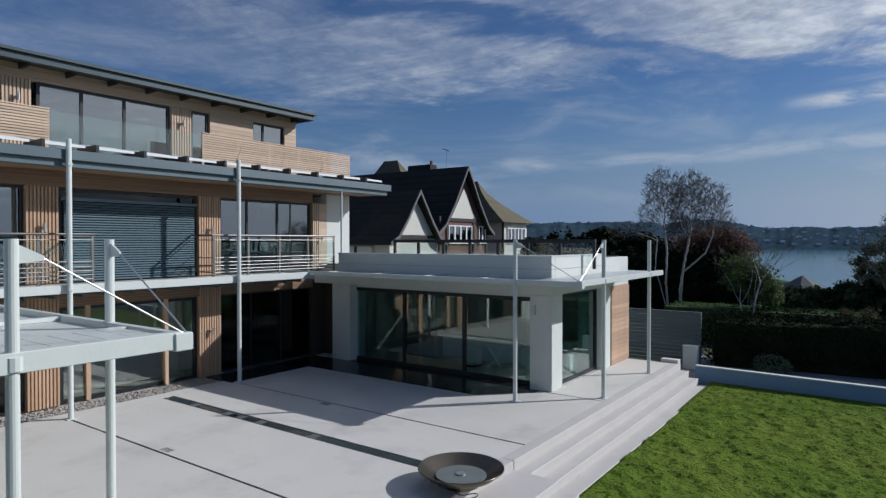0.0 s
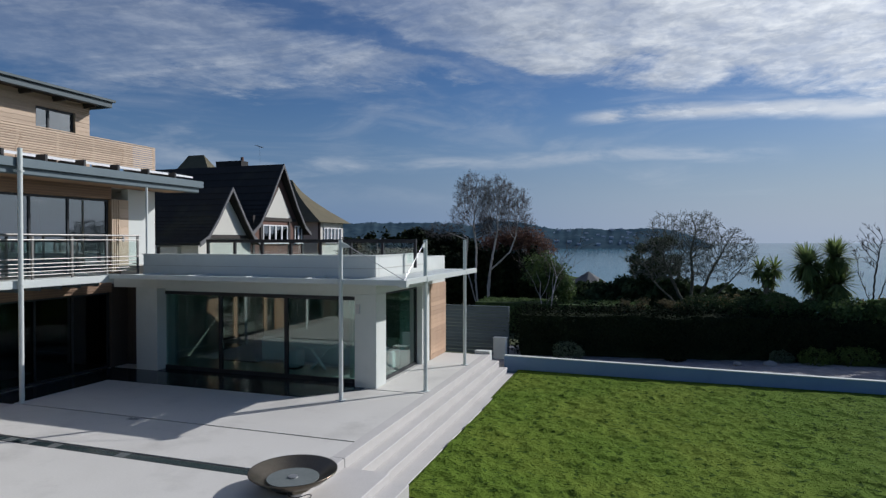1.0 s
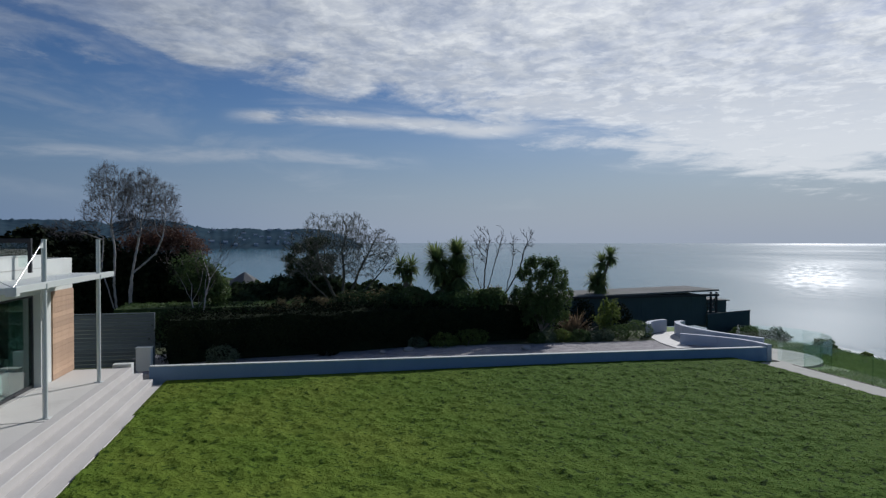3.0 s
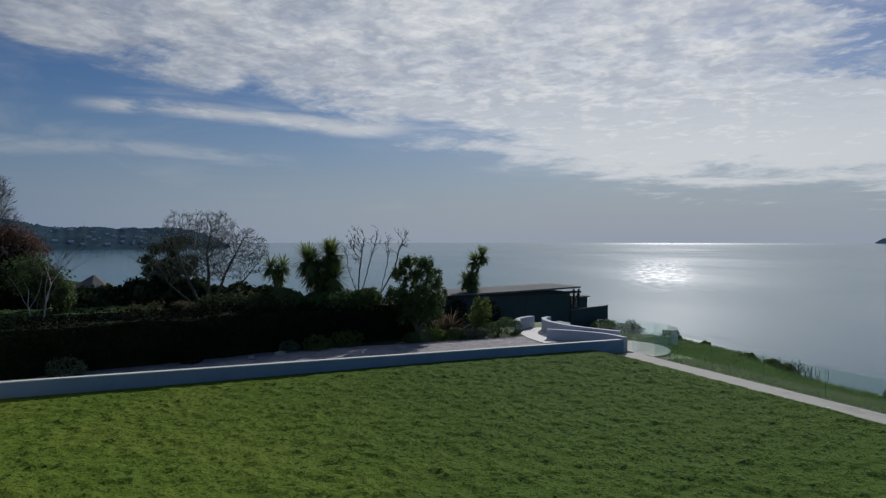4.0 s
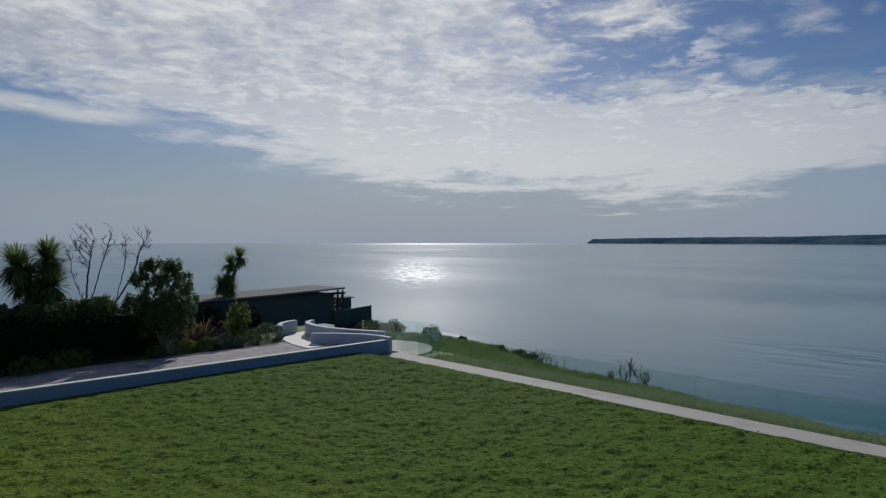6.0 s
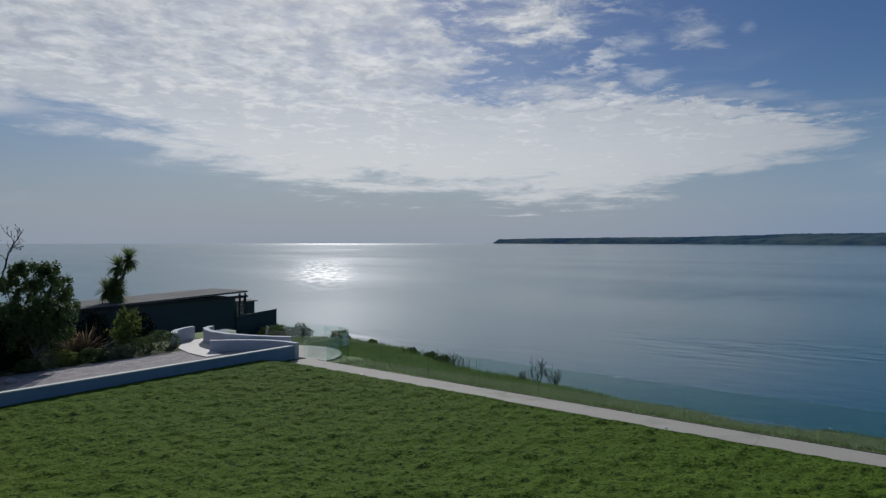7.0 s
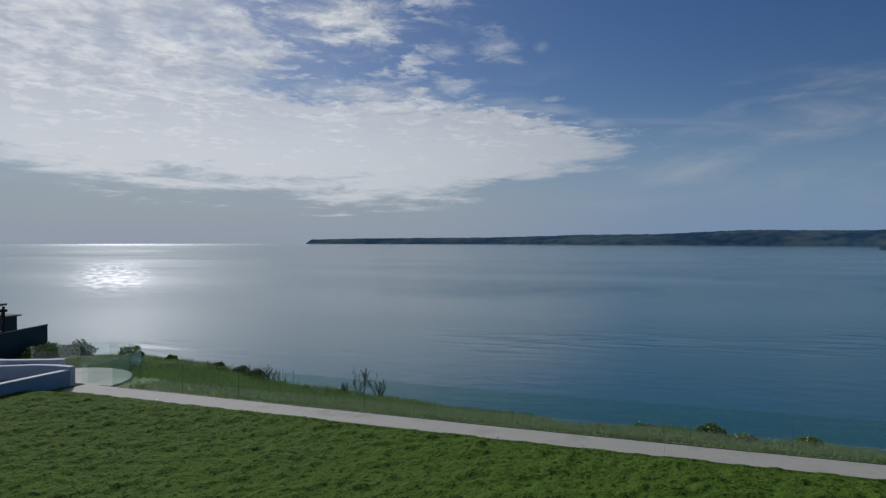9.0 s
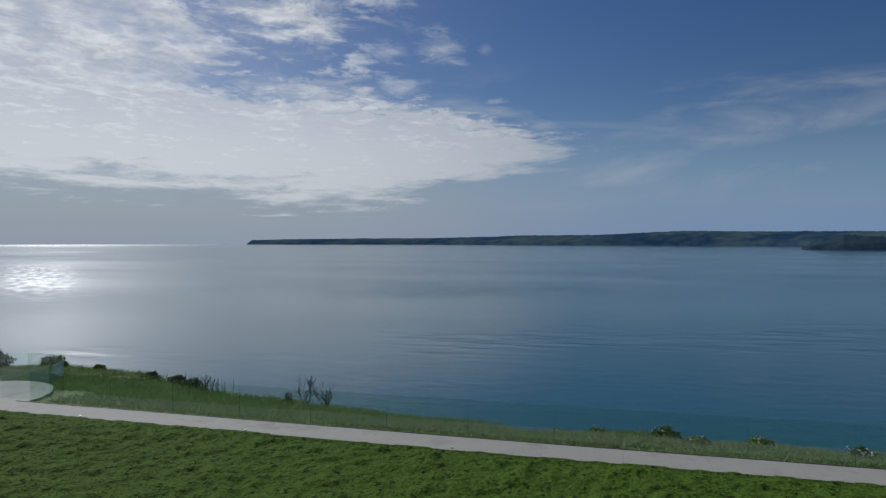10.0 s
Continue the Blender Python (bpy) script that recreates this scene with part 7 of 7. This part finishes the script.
        prof = [(0, z_ridge), (half * 0.55, z_ridge - rise * 0.60), (half * 0.9, z_eave + rise * 0.08), (half + over, z_eave - rise * 0.04)]
        bm = bmesh.new()
        rows = []
        for d, z in prof:
            rows.append([bm.verts.new((x, yc + s * d, z + dz)) for x in (x0 - 0.1, x1 + over) for dz in (0, th)])
        for a, b in zip(rows, rows[1:]):
            bm.faces.new((a[1], a[3], b[3], b[1]))
            bm.faces.new((a[0], b[0], b[2], a[2]))
            bm.faces.new((a[2], b[2], b[3], a[3]))
            bm.faces.new((a[0], a[1], b[1], b[0]))
        bm.faces.new((rows[-1][0], rows[-1][1], rows[-1][3], rows[-1][2]))
        bm.faces.new((rows[0][0], rows[0][2], rows[0][3], rows[0][1]))
        bmesh.ops.recalc_face_normals(bm, faces=bm.faces[:])
        r = part("roof", bm, M[roof], h, "dark clay tiled roof slope")
        # courses of tiles
        n = 16
        cb = bmesh.new()
        for i in range(1, n):
            t = i / n * 3
            k = min(2, int(t))
            d = prof[k][0] + (prof[k + 1][0] - prof[k][0]) * (t - k)
            z = prof[k][1] + (prof[k + 1][1] - prof[k][1]) * (t - k)
            box(cb, x0 - 0.1, min(yc + s * d, yc + s * (d + 0.05)), z + th * 0.75, x1 + over, max(yc + s * d, yc + s * (d + 0.05)), z + th + 0.008)
        part("tile_course", cb, M[roof], r)
        # barge board at the gable
        bb = bmesh.new()
        va = []
        for d, z in prof:
            va.append([bb.verts.new((x1 + over + dx, yc + s * d, z + dz)) for dx in (0.0, 0.06) for dz in (-0.08, th + 0.02)])
        for a, b in zip(va, va[1:]):
            bb.faces.new((a[2], b[2], b[3], a[3]))
            bb.faces.new((a[0], a[1], b[1], b[0]))
            bb.faces.new((a[1], a[3], b[3], b[1]))
            bb.faces.new((a[0], b[0], b[2], a[2]))
        part("barge_board", bb, M["barge"], h, "weathered grey barge board")


def hip_roof(h, x0, x1, y0, y1, z_e, ridge, z_r, material, label):
    """Hipped roof with flared eaves: ridge is (xa, xb, y)."""
    xa, xb, yr = ridge
    bm = bmesh.new()
    n = 6
    rows = []
    for i in range(n + 1):
        t = i / n
        z = z_r + (z_e - z_r) * (t ** 0.72)
        rows.append([bm.verts.new(p) for p in ((xa + (x0 - xa) * t, yr + (y0 - yr) * t, z), (xb + (x1 - xb) * t, yr + (y0 - yr) * t, z),
                                                (xb + (x1 - xb) * t, yr + (y1 - yr) * t, z), (xa + (x0 - xa) * t, yr + (y1 - yr) * t, z))])
    for a, b in zip(rows, rows[1:]):
        for k in range(4):
            bm.faces.new((a[k], a[(k + 1) % 4], b[(k + 1) % 4], b[k]))
    bm.faces.new(rows[-1])
    bmesh.ops.remove_doubles(bm, verts=bm.verts[:], dist=0.001)
    bmesh.ops.recalc_face_normals(bm, faces=bm.faces[:])
    part("roof", bm, M[material], h, label)


def casement(h, x, y0, y1, z0, z1, lights):
    bm = bmesh.new()
    st = (y1 - y0) / lights
    fr = 0.07
    for i in range(lights):
        a, b = y0 + i * st, y0 + (i + 1) * st
        for q in ((a, b, z1 - fr, z1), (a, b, z0, z0 + fr), (a, a + fr, z0 + fr, z1 - fr), (b - fr, b, z0 + fr, z1 - fr)):
            box(bm, x, q[0], q[2], x + 0.07, q[1], q[3])
    w = part("window", bm, M["white_paint"], h, "white painted casement window")
    for i in range(lights):
        a, b = y0 + i * st + fr, y0 + (i + 1) * st - fr
        part("pane", bbox(x + 0.02, a, z0 + fr, x + 0.03, b, z1 - fr), M["glass_up"], w)
    bm = bmesh.new()
    box(bm, x - 0.01, y0 - 0.05, z0 - 0.08, x + 0.14, y1 + 0.05, z0 - 0.01)
    part("sill", bm, M["white_paint"], w)


def build_neighbour():
    h = thing("neighbour_house", (-28, 38, -0.8), "large gabled house with dark tiled roofs and cream gables", "house")
    gable_block(h, -36, -23.0, 34.75, 2.95, 4.6, 8.92, "slate", "brick")
    gable_block(h, -36, -22.3, 28.55, 2.25, 3.9, 6.88, "slate", "cream")
    # white gable infill and timber framing
    for x, yc, half, za, zb in ((-22.995, 34.80, 1.50, 5.53, 7.55), (-22.295, 28.62, 1.58, 4.36, 6.1)):
        bm = bmesh.new()
        f = bm.faces.new([bm.verts.new(p) for p in ((x, yc - half, za), (x, yc + half, za), (x, yc, zb))])
        r = bmesh.ops.extrude_face_region(bm, geom=[f])
        bmesh.ops.translate(bm, verts=[v for v in r["geom"] if isinstance(v, bmesh.types.BMVert)], vec=(0.05, 0, 0))
        part("gable_panel", bm, M["cream"], h, "cream rendered gable panel")
        part("beam", bbox(x, yc - half - 0.5, za - 0.22, x + 0.08, yc + half + 0.5, za - 0.02), M["timber_black"], h)
    casement(h, -22.98, 33.0, 35.8, 3.9, 5.05, 4)
    casement(h, -22.98, 36.7, 37.6, 3.9, 5.05, 2)
    for y in (31.95, 37.62, 32.75, 35.95):
        part("timber_stud", bbox(-22.99, y, -0.8, -22.92, y + 0.18, 5.6), M["timber_black"], h)
    hip_roof(h, -32.0, -23.5, 41.2, 46.3, 5.45, (-30.0, -28.1, 44.6), 9.1, "moss", "mossy brown hipped roof with flared eaves")
    part("rear_wall", bbox(-31.5, 41.7, -0.8, -24.0, 45.8, 5.47), M["cream"], h)
    casement(h, -23.98, 42.5, 45.4, 3.9, 5.05, 5)
    part("drainpipe", tube_bm(((-23.8, 41.6, -0.8), (-23.8, 41.6, 5.4), 0.06)), M["timber_black"], h)
    part("corner_timber", bbox(-24.0, 41.68, -0.8, -23.92, 41.95, 5.45), M["timber_black"], h)
    hip_roof(h, -46.0, -29.0, 39.5, 50.5, 5.0, (-40.3, -38.6, 46.5), 11.9, "moss", "mossy main roof ridge")
    part("main_wall", bbox(-45.2, 40.2, -0.8, -30.0, 49.8, 5.02), M["brick"], h)
    ch = part("chimney", bbox(-35.3, 44.0, 8.6, -32.7, 45.0, 10.85, 0.03), M["slate"], h, "broad dark brick chimney stack")
    for x in (-32.95,):
        part("pot", tube_bm(((x, 44.5, 10.84), (x, 44.5, 11.2), 0.15, 0.12)), M["brick"], ch)
    # low cream garage side and small roof before it
    part("side_wall", bbox(-33, 26.0, -0.8, -23.4, 26.78, 3.7), M["cream"], h)
    for x in (-25.6, -24.7):
        part("timber_stud", bbox(x, 25.93, -0.8, x + 0.16, 25.998, 3.7), M["timber_black"], h)
    a = thing("tv_aerial", (-25.6, 36.5, 8.2), "thin television aerial on a pole above the roof", "aerial")
    part("pole", tube_bm(((-25.6, 36.5, 7.4), (-25.6, 36.5, 10.62), 0.005)), M["barge"], a)
    bm = tube_bm(((-25.75, 36.2, 10.68), (-25.5, 36.72, 10.55), 0.018))
    for i in range(5):
        c = Vector((-25.72 + i * 0.05, 36.26 + i * 0.1, 10.66 - i * 0.025))
        tube(bm, c + Vector((-0.16, 0.06, 0)), c + Vector((0.16, -0.06, 0)), 0.010, n=5)
    part("array", bm, M["black_rail"], a)
    # plants at the neighbour's side
    for i, (x, y, e) in enumerate(((-17.0, 36.0, [(-17.5, 36, 2.2, 1.8, 1.3, 2.2), (-15.6, 36, 2.0, 1.5, 1.3, 2.2)]), (-19.0, 44.0, [(-17.5, 45, 3.2, 2.2, 1.8, 1.7), (-14.5, 46, 3.0, 2.4, 1.8, 1.6)]))):
        shrub((x, y, -0.3), e, 14000, 0.14, "leaf_dark", "dark evergreen shrubs beside the neighbouring house", 300 + i, name="evergreen_shrub", lump=0.3, shell=0.3, aspect=0.8)


# ---------------------------------------------------------------- far land
def ridge(name, table, material, depth, label, rough, seed):
    """Hilly land along azimuths: table of (azimuth, distance, height)."""
    n = 900
    a0, a1 = table[0][0], table[-1][0]
    verts, faces = [], []
    rows = 9
    for i in range(n + 1):
        az = a0 + (a1 - a0) * i / n
        d = lerp_list(az, [(t[0], t[1]) for t in table])
        hgt = lerp_list(az, [(t[0], t[2]) for t in table])
        hgt += rough * 0.5 * noise.noise((az * 1.7, seed, 1))
        trees = rough * (0.45 * noise.noise((az * 6.0, seed, 2)) + 0.45 * noise.noise((az * 15.0, seed, 3)) + 0.5 * noise.noise((az * 33.0, seed, 4)))
        a = radians(az)
        for k in range(rows):
            t = k / (rows - 1)
            r = d + depth * t
            z = -15 + (hgt + 15) * min(1.0, (t * 1.25) ** 0.6 if t < 0.8 else 1.0)
            if 0 < t < 0.8:
                z += rough * 0.7 * noise.noise((az * 1.3, t * 7, seed + 5))
            if t > 0.75:
                z += trees
            if k == rows - 1:
                z = -15
            if k == 1:
                z = max(z * 0.55, -9)
            verts.append((r * math.sin(a), r * math.cos(a), z))
    for i in range(n):
        for k in range(rows - 1):
            a = i * rows + k
            faces.append((a, a + rows, a + rows + 1, a + 1))
    o = raw(name, verts, faces, M[material], smooth=True)
    return tagged(o, label, "hill", kind="structure")


def build_far():
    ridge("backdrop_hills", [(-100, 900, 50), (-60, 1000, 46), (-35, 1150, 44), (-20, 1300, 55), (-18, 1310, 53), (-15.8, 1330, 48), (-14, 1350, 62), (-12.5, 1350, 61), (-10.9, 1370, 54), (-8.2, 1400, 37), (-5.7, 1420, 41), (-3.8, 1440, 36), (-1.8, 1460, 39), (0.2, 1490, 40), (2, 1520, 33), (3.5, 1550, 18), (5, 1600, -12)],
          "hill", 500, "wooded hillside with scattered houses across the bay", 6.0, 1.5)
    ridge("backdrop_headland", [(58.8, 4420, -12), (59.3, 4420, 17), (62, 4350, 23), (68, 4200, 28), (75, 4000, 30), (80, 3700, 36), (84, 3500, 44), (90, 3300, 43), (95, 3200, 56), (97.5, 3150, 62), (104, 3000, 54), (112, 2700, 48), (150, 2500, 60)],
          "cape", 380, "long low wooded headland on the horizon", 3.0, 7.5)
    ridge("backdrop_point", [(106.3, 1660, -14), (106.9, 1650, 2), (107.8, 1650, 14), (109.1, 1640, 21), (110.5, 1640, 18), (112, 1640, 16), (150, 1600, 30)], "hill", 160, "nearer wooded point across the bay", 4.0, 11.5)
    # scattered pale houses on the hillside
    rng = random.Random(3)
    V, F = [], []
    for i in range(110):
        az = rng.uniform(-32, 1.5)
        a = radians(az)
        d = lerp_list(az, [(-35, 1150), (-20, 1300), (1, 1500)]) + 15 + 330 * rng.random() ** 1.4
        t = (d - lerp_list(az, [(-35, 1150), (-20, 1300), (1, 1500)])) / 500
        z = -15 + 52 * (max(0.02, t) * 1.25) ** 0.6 - 1
        w, dp, hh = rng.uniform(4, 13), 8, rng.uniform(2.2, 5.0)
        c = Vector((d * math.sin(a), d * math.cos(a), z))
        u, v = Vector((math.cos(a), -math.sin(a), 0)), Vector((math.sin(a), math.cos(a), 0))
        k = len(V)
        for zz in (0, hh):
            for su, sv in ((-1, -1), (1, -1), (1, 1), (-1, 1)):
                V.append(tuple(c + u * (su * w / 2) + v * (sv * dp / 2) + Vector((0, 0, zz))))
        V.append(tuple(c - u * (w / 2) + Vector((0, 0, hh + 3))))
        V.append(tuple(c + u * (w / 2) + Vector((0, 0, hh + 3))))
        F += [(k, k + 1, k + 5, k + 4), (k + 1, k + 2, k + 6, k + 5), (k + 2, k + 3, k + 7, k + 6), (k + 3, k, k + 4, k + 7),
              (k + 4, k + 5, k + 9, k + 8), (k + 6, k + 7, k + 8, k + 9), (k + 5, k + 6, k + 9), (k + 7, k + 4, k + 8)]
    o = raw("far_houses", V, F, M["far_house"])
    tagged(o, "scattered pale houses among trees on the far hillside", "houses", kind="stuff")


build_neighbour()
build_far()
